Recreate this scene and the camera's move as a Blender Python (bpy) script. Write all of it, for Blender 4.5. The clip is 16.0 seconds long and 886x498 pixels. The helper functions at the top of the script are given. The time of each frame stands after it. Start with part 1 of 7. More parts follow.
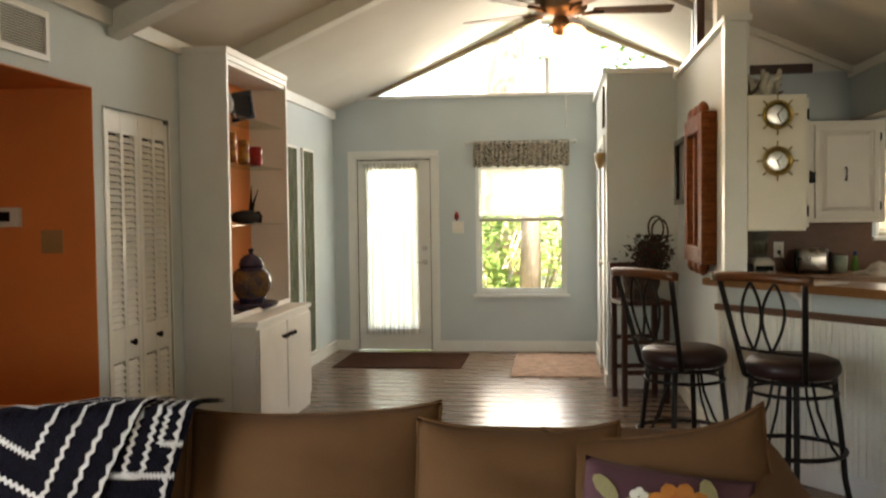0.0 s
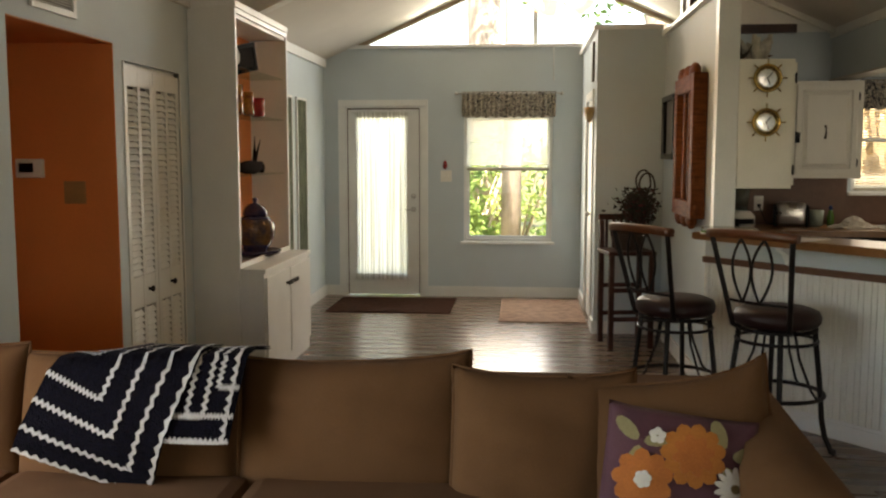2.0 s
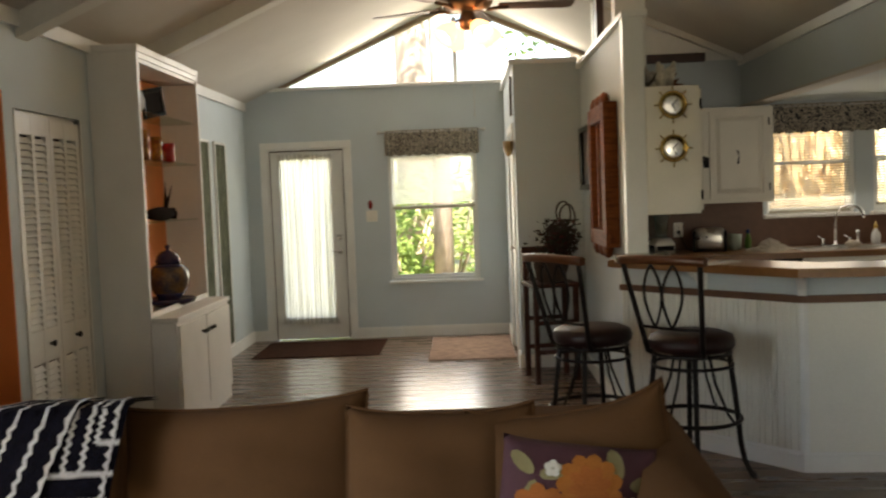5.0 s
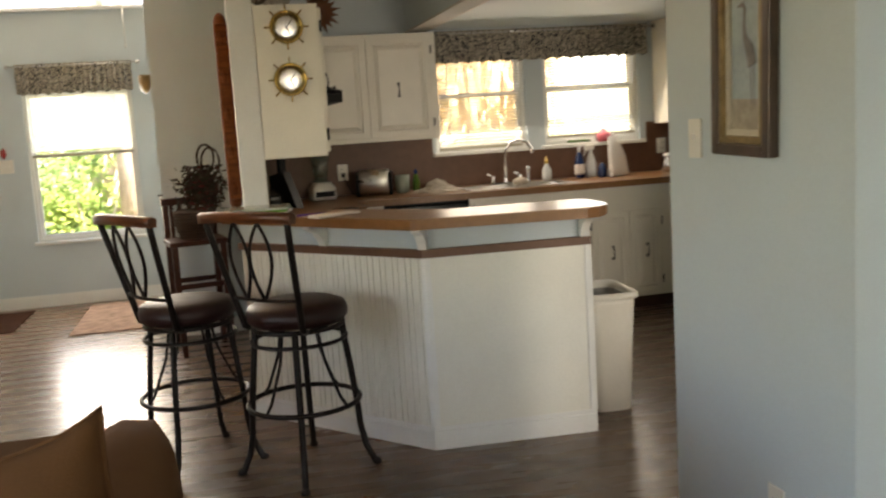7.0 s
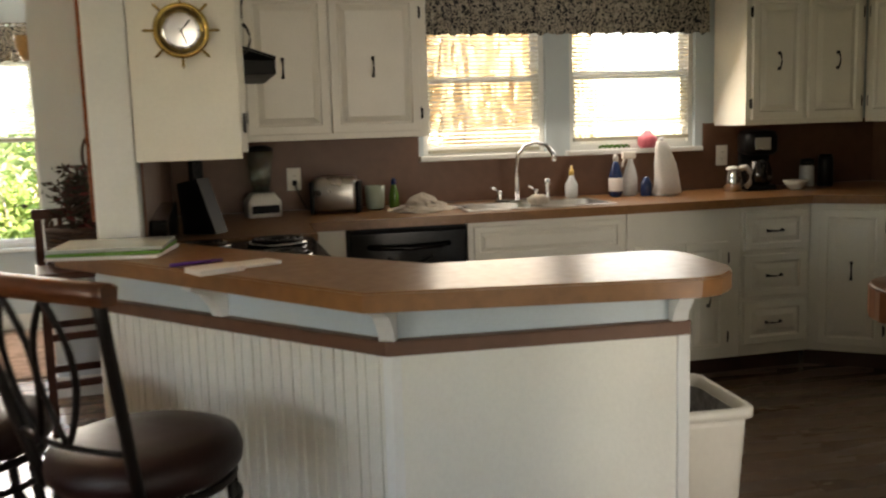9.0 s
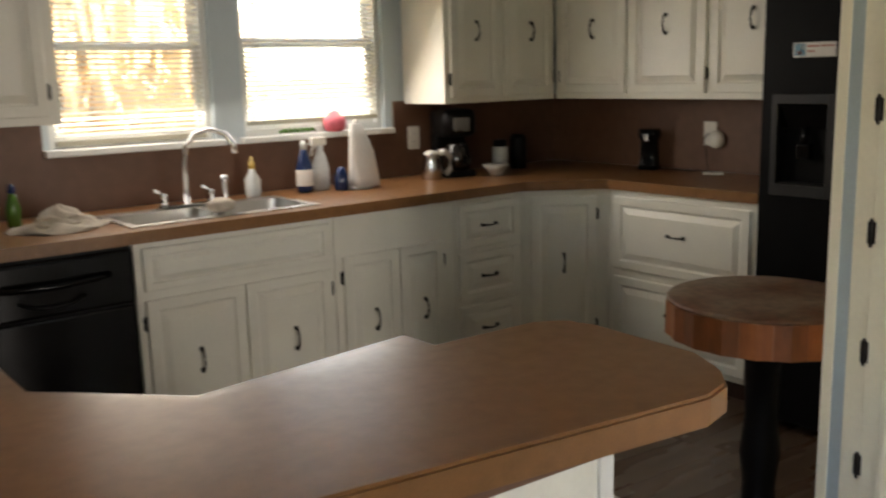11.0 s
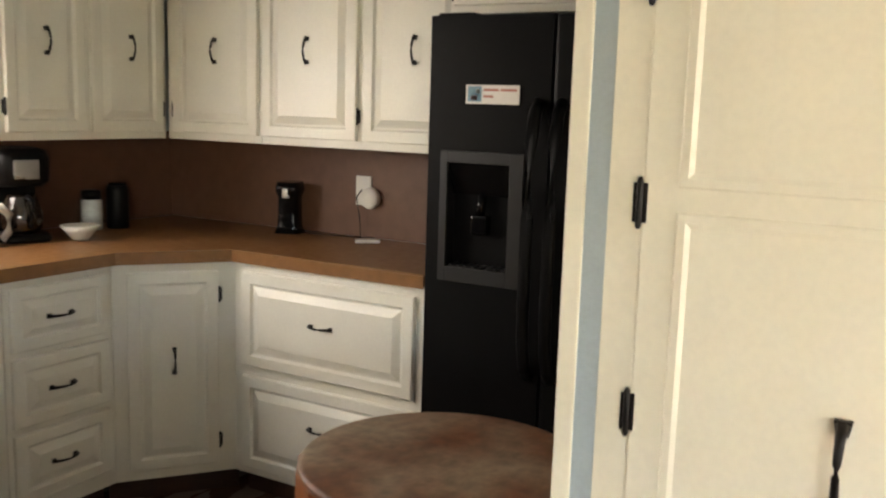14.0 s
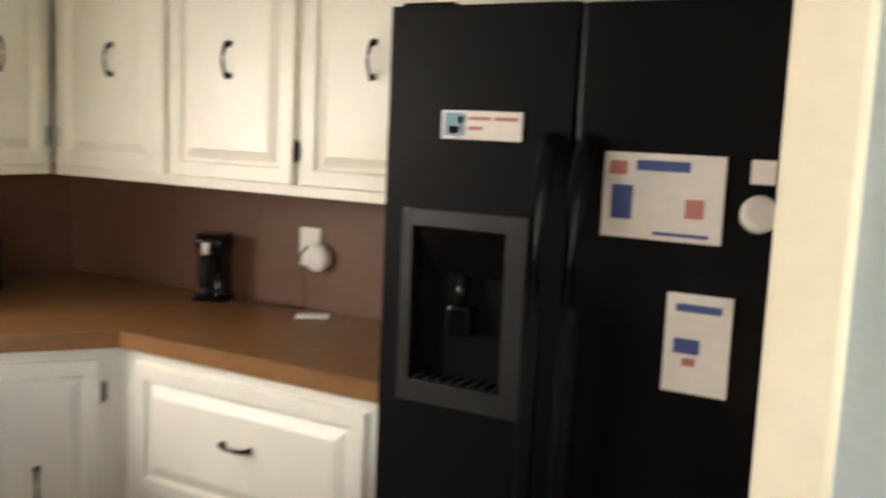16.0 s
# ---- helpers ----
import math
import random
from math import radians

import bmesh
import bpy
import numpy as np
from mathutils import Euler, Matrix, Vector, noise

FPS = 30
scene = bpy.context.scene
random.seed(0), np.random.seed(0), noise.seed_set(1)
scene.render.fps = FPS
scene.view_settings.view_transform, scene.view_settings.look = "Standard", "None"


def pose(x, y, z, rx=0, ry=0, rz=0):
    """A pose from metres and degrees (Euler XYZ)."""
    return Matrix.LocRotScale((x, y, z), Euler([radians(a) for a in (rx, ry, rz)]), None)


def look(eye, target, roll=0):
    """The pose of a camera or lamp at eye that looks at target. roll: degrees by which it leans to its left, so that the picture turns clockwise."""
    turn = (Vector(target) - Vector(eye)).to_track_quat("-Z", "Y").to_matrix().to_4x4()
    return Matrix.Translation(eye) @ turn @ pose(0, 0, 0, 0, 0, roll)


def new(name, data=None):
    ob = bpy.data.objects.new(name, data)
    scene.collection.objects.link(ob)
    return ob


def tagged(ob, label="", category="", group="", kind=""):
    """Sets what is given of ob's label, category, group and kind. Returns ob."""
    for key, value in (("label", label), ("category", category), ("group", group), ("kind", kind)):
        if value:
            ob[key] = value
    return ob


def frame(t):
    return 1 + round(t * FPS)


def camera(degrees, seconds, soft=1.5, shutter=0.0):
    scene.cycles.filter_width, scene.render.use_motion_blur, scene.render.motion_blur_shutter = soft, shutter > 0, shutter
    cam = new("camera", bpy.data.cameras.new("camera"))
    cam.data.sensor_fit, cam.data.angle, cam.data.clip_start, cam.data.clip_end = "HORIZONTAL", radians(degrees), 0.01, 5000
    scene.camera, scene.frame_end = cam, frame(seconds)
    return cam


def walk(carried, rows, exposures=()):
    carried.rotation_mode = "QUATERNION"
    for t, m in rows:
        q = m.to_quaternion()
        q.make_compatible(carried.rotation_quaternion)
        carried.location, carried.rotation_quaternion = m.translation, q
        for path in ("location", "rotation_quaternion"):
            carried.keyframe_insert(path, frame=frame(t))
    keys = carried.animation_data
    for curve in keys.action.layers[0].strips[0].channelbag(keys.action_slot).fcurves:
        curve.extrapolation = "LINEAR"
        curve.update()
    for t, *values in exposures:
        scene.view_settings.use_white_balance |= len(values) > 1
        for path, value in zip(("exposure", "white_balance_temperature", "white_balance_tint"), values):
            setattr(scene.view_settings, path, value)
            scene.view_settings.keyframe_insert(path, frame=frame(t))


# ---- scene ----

cam = camera(51.5, 16.0, soft=2.2, shutter=0.5)
PATH = [
    (0, (1.492, 0.429, 1.442), (1.247, 2.412, 1.366), -0.7),
    (0.5, (1.432, 0.297, 1.481), (1.192, 2.283, 1.501), -0.4),
    (0.8, (1.356, 0.239, 1.499), (1.126, 2.224, 1.575), -0.8),
    (1, (1.335, 0.158, 1.495), (1.139, 2.148, 1.534), -1.2),
    (1.5, (1.316, 0.187, 1.488), (1.147, 2.175, 1.344), -0.1),
    (2, (1.305, 0.156, 1.522), (1.13, 2.138, 1.319), -0.0),
    (2.5, (1.344, 0.175, 1.497), (1.137, 2.157, 1.333), -0.9),
    (3, (1.346, 0.17, 1.504), (1.156, 2.158, 1.399), -1.2),
    (5.5, (1.584, 0.333, 1.474), (1.65, 2.328, 1.351), -3.0),
    (6, (1.741, 0.519, 1.451), (2.076, 2.485, 1.296), -3.1),
    (6.3, (1.897, 0.698, 1.46), (2.38, 2.627, 1.25), -3.4),
    (6.5, (2.03, 0.778, 1.429), (2.608, 2.678, 1.192), -4.3),
    (6.7, (2.165, 0.87, 1.432), (2.751, 2.767, 1.189), -3.3),
    (7, (2.35, 1.046, 1.459), (2.799, 2.976, 1.185), -3.6),
    (7.5, (2.551, 1.462, 1.417), (2.929, 3.402, 1.114), -3.3),
    (8, (2.682, 1.881, 1.428), (3.081, 3.818, 1.13), -1.3),
    (8.1, (2.709, 1.979, 1.424), (3.095, 3.919, 1.129), -1.4),
    (10.3, (2.806, 3.708, 1.455), (3.736, 5.458, 1.188), -1.6),
    (10.5, (2.778, 3.782, 1.468), (3.808, 5.472, 1.179), -1.3),
    (11, (2.814, 3.938, 1.494), (4.047, 5.468, 1.119), -1.5),
    (11.5, (2.932, 4.112, 1.496), (4.294, 5.522, 1.103), -0.6),
    (12, (3.063, 4.25, 1.488), (4.511, 5.588, 1.153), -0.6),
    (12.5, (3.174, 4.401, 1.52), (4.773, 5.557, 1.196), 0.1),
    (13, (3.281, 4.51, 1.517), (4.97, 5.547, 1.245), 0.6),
    (13.2, (3.328, 4.543, 1.514), (5.03, 5.557, 1.236), 0.8),
    (13.5, (3.455, 4.538, 1.502), (5.168, 5.529, 1.212), 1.2),
    (14, (3.734, 4.568, 1.503), (5.449, 5.553, 1.201), 1.8),
    (14.5, (4.004, 4.651, 1.502), (5.684, 5.681, 1.158), 1.9),
    (15, (4.219, 4.76, 1.503), (5.888, 5.815, 1.187), 2.8),
    (15.5, (4.417, 4.873, 1.511), (6.033, 6.005, 1.184), 2.7),
    (15.7, (4.47, 4.916, 1.522), (6.101, 6.034, 1.222), 2.2),
    (16, (4.563, 4.993, 1.532), (6.295, 5.959, 1.28), 2.6),
]
walk(cam, [(t, look(eye, target, roll)) for t, eye, target, roll in PATH],
     [(0.0, 3.3, 8200, 12), (0.5, 2.7, 8200, 12), (1.0, 2.25, 8100, 13), (1.5, 2.6, 8200, 12), (2.5, 3.0, 8200, 12), (3.0, 2.9, 8200, 12), (5.5, 2.65, 8000, 12), (6.0, 2.5, 8000, 12),
      (6.5, 3.05, 8000, 13), (7.0, 3.55, 8100, 14), (8.0, 3.55, 8100, 14), (10.5, 3.4, 7200, 14), (11.0, 3.6, 7200, 14), (11.5, 4.0, 7300, 14), (12.0, 4.25, 7300, 14), (12.5, 4.5, 7300, 15), (13.5, 4.8, 7250, 16), (14.5, 4.75, 7150, 16), (15.5, 4.9, 7050, 16), (16.0, 5.2, 6950, 17)])

# ---- light ----
world = bpy.data.worlds.new("sky")
scene.world = world
world.use_nodes = True
wn = world.node_tree.nodes
sky = wn.new("ShaderNodeTexSky")
sky.sky_type = "NISHITA"
sky.sun_disc = False
sky.sun_elevation, sky.sun_rotation = radians(55), radians(200)
world.node_tree.links.new(sky.outputs[0], wn["Background"].inputs[0])
wn["Background"].inputs[1].default_value = 0.15


def lamp(name, kind, m, energy, color=(1, 1, 1), **values):
    data = bpy.data.lights.new(name, kind)
    data.energy, data.color = energy, color
    if kind == "SUN":
        data.angle = values["angle"]
    if kind == "AREA":
        data.shape, data.size, data.size_y = "RECTANGLE", values["w"], values["h"]
    if kind == "POINT":
        data.shadow_soft_size = values["r"]
    ob = new(name, data)
    ob.matrix_world = m
    return ob


lamp("sun", "SUN", look((0, 0, 0), (-0.30, 0.55, -0.85)), 5.0, (1, 0.95, 0.86), angle=radians(0.6))
DAY, COOL = (1.0, 0.97, 0.92), (1.0, 0.97, 0.93)
lamp("daylight_fill", "AREA", look((1.4, 9.93, 2.95), (1.4, 5, 1.4)), 5.2, DAY, w=2.6, h=0.55)
lamp("daylight_fill", "AREA", look((1.13, 9.90, 1.28), (1.13, 5, 0.98)), 3.5, DAY, w=0.80, h=1.2)
lamp("daylight_fill", "AREA", look((1.13, 10.30, 1.62), (1.13, 5, 1.62)), 0.7, DAY, w=0.80, h=0.6)
lamp("daylight_fill", "AREA", look((-0.23, 10.06, 1.1), (-0.23, 5, 1.0)), 0.55, DAY, w=0.52, h=1.66)
lamp("daylight_fill", "AREA", look((4.29, 7.74, 1.55), (4.29, 5, -0.4)), 0.65, DAY, w=0.7, h=0.6)
lamp("daylight_fill", "AREA", look((5.19, 7.74, 1.55), (5.19, 5, -0.4)), 0.65, DAY, w=0.7, h=0.6)
# added behind the camera to brighten the west wall and orange hallway
lamp("daylight_fill", "AREA", look((3.4, -2.9, 1.5), (-0.5, 5, 1.35)), 3.4, COOL, w=1.2, h=1.2)
# added out of view to brighten the low kitchen cabinets
lamp("daylight_fill", "AREA", look((4.5, 1.03, 1.08), (4.3, 7.2, 0.95)), 4.6, COOL, w=0.88, h=1.9)
# added in an unseen west opening to brighten the pantry and heron wall
lamp("daylight_fill", "AREA", look((-0.80, 1.65, 1.3), (4.5, 3.6, 1.3)), 0.7, COOL, w=2.3, h=1.7)

# ---- materials ----


def mat(name, color, rough=0.5, metal=0.0, vary=0.12, scale=6.0, grain=60.0, bump=0.05, stretch=None, second=None, coat=0.0, per_object=0.0, transmission=0.0, emit=0.0, spec=0.5):
    """A surface with variation at two scales and a fine relief."""
    m = bpy.data.materials.new(name)
    m.use_nodes = True
    n, l = m.node_tree.nodes, m.node_tree.links
    b = n["Principled BSDF"]
    b.inputs["Roughness"].default_value = rough
    b.inputs["Metallic"].default_value = metal
    b.inputs["Specular IOR Level"].default_value = spec
    b.inputs["Coat Weight"].default_value = coat
    b.inputs["Transmission Weight"].default_value = transmission
    co = n.new("ShaderNodeTexCoord")
    mp = n.new("ShaderNodeMapping")
    l.new(co.outputs["Object"], mp.inputs[0])
    mp.inputs["Scale"].default_value = stretch or (1, 1, 1)
    big, fine = n.new("ShaderNodeTexNoise"), n.new("ShaderNodeTexNoise")
    for tex, s in ((big, scale), (fine, grain)):
        l.new(mp.outputs[0], tex.inputs["Vector"])
        tex.inputs["Scale"].default_value = s
        tex.inputs["Detail"].default_value = 5
    mix1, mix2 = n.new("ShaderNodeMix"), n.new("ShaderNodeMix")
    for mx in (mix1, mix2):
        mx.data_type = "RGBA"
    c2 = second or tuple(c * (1 - vary * 1.6) for c in color)
    mix1.inputs[6].default_value = (*color, 1)
    mix1.inputs[7].default_value = (*c2, 1)
    ramp = n.new("ShaderNodeValToRGB")
    ramp.color_ramp.elements[0].position, ramp.color_ramp.elements[1].position = 0.35, 0.7
    l.new(big.outputs["Fac"], ramp.inputs[0])
    l.new(ramp.outputs[0], mix1.inputs[0])
    l.new(mix1.outputs[2], mix2.inputs[6])
    mix2.blend_type = "MULTIPLY"
    mix2.inputs[0].default_value = 1.0
    ramp2 = n.new("ShaderNodeValToRGB")
    lo = 1 - vary
    ramp2.color_ramp.elements[0].color = (lo, lo, lo, 1)
    ramp2.color_ramp.elements[0].position, ramp2.color_ramp.elements[1].position = 0.3, 0.65
    l.new(fine.outputs["Fac"], ramp2.inputs[0])
    l.new(ramp2.outputs[0], mix2.inputs[7])
    out = mix2.outputs[2]
    if per_object:
        info, hsv, mr = n.new("ShaderNodeObjectInfo"), n.new("ShaderNodeHueSaturation"), n.new("ShaderNodeMapRange")
        l.new(info.outputs["Random"], mr.inputs[0])
        mr.inputs[3].default_value, mr.inputs[4].default_value = 1 - per_object, 1 + per_object
        l.new(mr.outputs[0], hsv.inputs["Value"])
        l.new(out, hsv.inputs["Color"])
        out = hsv.outputs[0]
    l.new(out, b.inputs["Base Color"])
    if emit:
        l.new(out, b.inputs["Emission Color"])
        b.inputs["Emission Strength"].default_value = emit
    if bump:
        bp = n.new("ShaderNodeBump")
        bp.inputs["Strength"].default_value = bump * 4
        bp.inputs["Distance"].default_value = 0.004
        l.new(fine.outputs["Fac"], bp.inputs["Height"])
        l.new(bp.outputs[0], b.inputs["Normal"])
    rr = n.new("ShaderNodeMapRange")
    rr.inputs[3].default_value, rr.inputs[4].default_value = max(0.02, rough - 0.06), min(1, rough + 0.08)
    l.new(big.outputs["Fac"], rr.inputs[0])
    l.new(rr.outputs[0], b.inputs["Roughness"])
    return m


def clear(name, color=(1, 1, 1), rough=0.0, gloss=0.08):
    m = bpy.data.materials.new(name)
    m.use_nodes = True
    n, l = m.node_tree.nodes, m.node_tree.links
    n.remove(n["Principled BSDF"])
    t, g, mx = n.new("ShaderNodeBsdfTransparent"), n.new("ShaderNodeBsdfGlossy"), n.new("ShaderNodeMixShader")
    t.inputs[0].default_value = (*color, 1)
    g.inputs["Roughness"].default_value = 0.02
    mx.inputs[0].default_value = gloss
    l.new(t.outputs[0], mx.inputs[1])
    l.new(g.outputs[0], mx.inputs[2])
    l.new(mx.outputs[0], n["Material Output"].inputs[0])
    return m


def sheer(name, color, through_part, holes=0.0):
    """Thin cloth or slats that let outdoor light glow through."""
    m = mat(name, color, 0.8, vary=0.06, grain=200, bump=0.02)
    n, l = m.node_tree.nodes, m.node_tree.links
    tr, mx = n.new("ShaderNodeBsdfTranslucent"), n.new("ShaderNodeMixShader")
    tr.inputs[0].default_value = (*color, 1)
    mx.inputs[0].default_value = through_part
    l.new(n["Principled BSDF"].outputs[0], mx.inputs[1])
    l.new(tr.outputs[0], mx.inputs[2])
    open_part, clear_part = n.new("ShaderNodeMixShader"), n.new("ShaderNodeBsdfTransparent")
    open_part.inputs[0].default_value = holes
    l.new(mx.outputs[0], open_part.inputs[1])
    l.new(clear_part.outputs[0], open_part.inputs[2])
    l.new(open_part.outputs[0], n["Material Output"].inputs[0])
    return m


BLUE = mat("pale_blue_wall_paint", (0.49, 0.565, 0.60), 0.6, vary=0.05, scale=1.5, grain=140, bump=0.05)
TRIM = mat("white_trim_paint", (0.72, 0.73, 0.71), 0.4, vary=0.04, grain=80, bump=0.02)
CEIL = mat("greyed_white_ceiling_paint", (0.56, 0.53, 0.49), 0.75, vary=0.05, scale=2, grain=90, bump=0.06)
BEAM = mat("beam_paint", (0.63, 0.63, 0.59), 0.5, vary=0.06, scale=4, grain=60, bump=0.04)
ORANGE = mat("orange_wall_paint", (0.78, 0.255, 0.075), 0.6, vary=0.06, scale=2, grain=120, bump=0.05)
CAB = mat("cream_white_cabinet_paint", (0.76, 0.735, 0.65), 0.35, vary=0.04, scale=5, grain=90, bump=0.02)
PANTRY = mat("cream_pantry_paint", (0.89, 0.82, 0.66), 0.4, vary=0.04, scale=4, grain=90, bump=0.02)
COUNTER = mat("brown_laminate", (0.25, 0.117, 0.045), 0.30, vary=0.12, scale=30, grain=400, bump=0.0, spec=0.38)
SPLASH = mat("brown_backsplash_laminate", (0.13, 0.060, 0.033), 0.5, vary=0.10, scale=20, grain=300, bump=0.01)
BLACK = mat("black_appliance", (0.0045, 0.0045, 0.005), 0.38, vary=0.2, grain=300, bump=0.012, spec=0.12)
GLOSSBLACK = mat("glossy_black", (0.004, 0.004, 0.0045), 0.12, vary=0.1, bump=0.0, spec=0.2)
IRON = mat("dark_iron", (0.0075, 0.0048, 0.0042), 0.45, metal=0.1, spec=0.25, vary=0.2, grain=150, bump=0.04)
LEATHER = mat("dark_brown_leather", (0.022, 0.007, 0.0065), 0.42, spec=0.3, vary=0.2, scale=12, grain=160, bump=0.08)
REDWOOD = mat("reddish_stained_wood", (0.12, 0.035, 0.012), 0.3, vary=0.25, scale=10, grain=50, bump=0.03, stretch=(1, 1, 6))
DARKWOOD = mat("dark_stained_wood", (0.05, 0.018, 0.011), 0.4, vary=0.25, scale=10, grain=60, bump=0.04)
SOFA = mat("tan_brown_microsuede", (0.125, 0.059, 0.025), 0.9, vary=0.10, scale=5, grain=220, bump=0.10, spec=0.15)
CHROME = mat("chrome", (0.62, 0.62, 0.63), 0.12, metal=1, vary=0.03, bump=0.0)
STEEL = mat("brushed_steel", (0.55, 0.54, 0.52), 0.28, metal=1, vary=0.08, grain=200, bump=0.02)
BRASS = mat("polished_brass", (0.48, 0.33, 0.10), 0.2, metal=1, vary=0.08, bump=0.01)
GLASS = clear("window_glass", (0.97, 0.98, 0.98), gloss=0.06)
SHELFGLASS = clear("shelf_glass", (0.86, 0.92, 0.90), gloss=0.12)
MIRROR = mat("mirror_silver", (0.8, 0.82, 0.82), 0.03, metal=1, vary=0.0, bump=0.0)
SHEER = sheer("white_sheer_cloth", (0.90, 0.90, 0.86), 0.85, 0.04)
# vertical streaks put the shading of the pleats into the cloth's colour
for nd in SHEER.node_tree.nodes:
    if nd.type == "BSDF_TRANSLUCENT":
        pleat_shade = SHEER.node_tree.nodes.new("ShaderNodeTexNoise")
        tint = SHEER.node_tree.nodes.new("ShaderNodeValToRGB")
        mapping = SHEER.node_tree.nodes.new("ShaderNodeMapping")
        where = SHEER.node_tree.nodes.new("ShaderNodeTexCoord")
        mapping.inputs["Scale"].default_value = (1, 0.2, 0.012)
        pleat_shade.inputs["Scale"].default_value, pleat_shade.inputs["Detail"].default_value = 48, 3
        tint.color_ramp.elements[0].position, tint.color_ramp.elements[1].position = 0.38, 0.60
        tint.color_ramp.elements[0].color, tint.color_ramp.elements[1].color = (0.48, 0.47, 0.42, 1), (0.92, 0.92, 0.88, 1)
        for a, b in ((where.outputs["Object"], mapping.inputs[0]), (mapping.outputs[0], pleat_shade.inputs["Vector"]), (pleat_shade.outputs["Fac"], tint.inputs[0]), (tint.outputs[0], nd.inputs[0])):
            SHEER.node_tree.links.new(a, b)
SLAT = sheer("white_blind_slat", (0.88, 0.87, 0.80), 0.65, 0.35)
WHITEPLASTIC = mat("white_plastic", (0.74, 0.72, 0.66), 0.4, vary=0.04, bump=0.01)
PAPER = mat("white_paper", (0.8, 0.77, 0.74), 0.7, vary=0.05, bump=0.01)
BLOCK = mat("butcher_block_side", (0.34, 0.105, 0.032), 0.35, vary=0.25, scale=12, grain=60, bump=0.04, stretch=(1, 1, 0.3), per_object=0.42)
BLOCKTOP = mat("worn_butcher_block_top", (0.16, 0.055, 0.022), 0.45, vary=0.45, scale=6, grain=38, bump=0.06, second=(0.30, 0.225, 0.155))

# ---- mesh helpers ----


def box(bm, x0, x1, y0, y1, z0, z1, bevel=0.0, m=None):
    g = bmesh.ops.create_cube(bm, size=1)
    vs = g["verts"]
    for v in vs:
        v.co = Vector(((x0 + x1) / 2 + v.co.x * (x1 - x0), (y0 + y1) / 2 + v.co.y * (y1 - y0), (z0 + z1) / 2 + v.co.z * (z1 - z0)))
    if bevel:
        es = list({e for v in vs for e in v.link_edges})
        r = bmesh.ops.bevel(bm, geom=es, offset=bevel, segments=2, affect="EDGES", profile=0.6)
        vs = list({v for f in r["faces"] for v in f.verts} | {v for v in vs if v.is_valid})
    if m is not None:
        bmesh.ops.transform(bm, matrix=m, verts=[v for v in vs if v.is_valid])
    return bm


def prism(bm, pts, z0, z1, m=None):
    """An upright prism over a polygon given counterclockwise."""
    lo = [bm.verts.new((x, y, z0)) for x, y in pts]
    hi = [bm.verts.new((x, y, z1)) for x, y in pts]
    k = len(pts)
    bm.faces.new(list(reversed(lo)))
    bm.faces.new(hi)
    for i in range(k):
        bm.faces.new((lo[i], lo[(i + 1) % k], hi[(i + 1) % k], hi[i]))
    if m is not None:
        bmesh.ops.transform(bm, matrix=m, verts=lo + hi)
    return bm


def slab(bm, pts, thick):
    """A plate: pts is a loop of places; it is thickened along its normal by thick."""
    ps = [Vector(p) for p in pts]
    nrm = (ps[1] - ps[0]).cross(ps[2] - ps[0]).normalized() * thick
    a = [bm.verts.new(p) for p in ps]
    b = [bm.verts.new(p + nrm) for p in ps]
    k = len(ps)
    bm.faces.new(list(reversed(a)))
    bm.faces.new(b)
    for i in range(k):
        bm.faces.new((a[i], a[(i + 1) % k], b[(i + 1) % k], b[i]))
    return bm


def lathe(bm, profile, seg=24, m=None, closed=True):
    """Turns (radius, z) pairs round the z axis."""
    rings = []
    for r, z in profile:
        rings.append([bm.verts.new((r * math.cos(2 * math.pi * i / seg), r * math.sin(2 * math.pi * i / seg), z)) for i in range(seg)])
    for a, b in zip(rings, rings[1:]):
        for i in range(seg):
            f = bm.faces.new((a[i], a[(i + 1) % seg], b[(i + 1) % seg], b[i]))
            f.smooth = True
    if closed:
        bm.faces.new(list(reversed(rings[0])))
        bm.faces.new(rings[-1])
    if m is not None:
        bmesh.ops.transform(bm, matrix=m, verts=[v for r in rings for v in r])
    return bm


def tube(bm, pts, r, seg=8, ring=False, taper=None):
    """A round bar along places."""
    ps = [Vector(p) for p in pts]
    k = len(ps)
    rings = []
    for i, p in enumerate(ps):
        a = ps[(i - 1) % k] if ring or i else ps[0]
        b = ps[(i + 1) % k] if ring or i < k - 1 else ps[-1]
        d = (b - a).normalized()
        u = d.cross(Vector((0, 0, 1)))
        if u.length < 0.05:
            u = d.cross(Vector((0, 1, 0)))
        u.normalize()
        w = d.cross(u)
        rad = taper[i] if taper else r
        rings.append([bm.verts.new(p + u * rad * math.cos(2 * math.pi * j / seg) + w * rad * math.sin(2 * math.pi * j / seg)) for j in range(seg)])
    for i in range(k if ring else k - 1):
        a, b = rings[i], rings[(i + 1) % k]
        for j in range(seg):
            f = bm.faces.new((a[j], a[(j + 1) % seg], b[(j + 1) % seg], b[j]))
            f.smooth = True
    if not ring:
        bm.faces.new(list(reversed(rings[0])))
        bm.faces.new(rings[-1])
    return bm


def circle(cx, cy, cz, r, n=24):
    return [(cx + r * math.cos(2 * math.pi * i / n), cy + r * math.sin(2 * math.pi * i / n), cz) for i in range(n)]


def mesh_of(name, bm, material):
    bmesh.ops.recalc_face_normals(bm, faces=bm.faces)
    me = bpy.data.meshes.new(name)
    bm.to_mesh(me)
    bm.free()
    for mm in material if isinstance(material, (list, tuple)) else (material,):
        me.materials.append(mm)
    return me


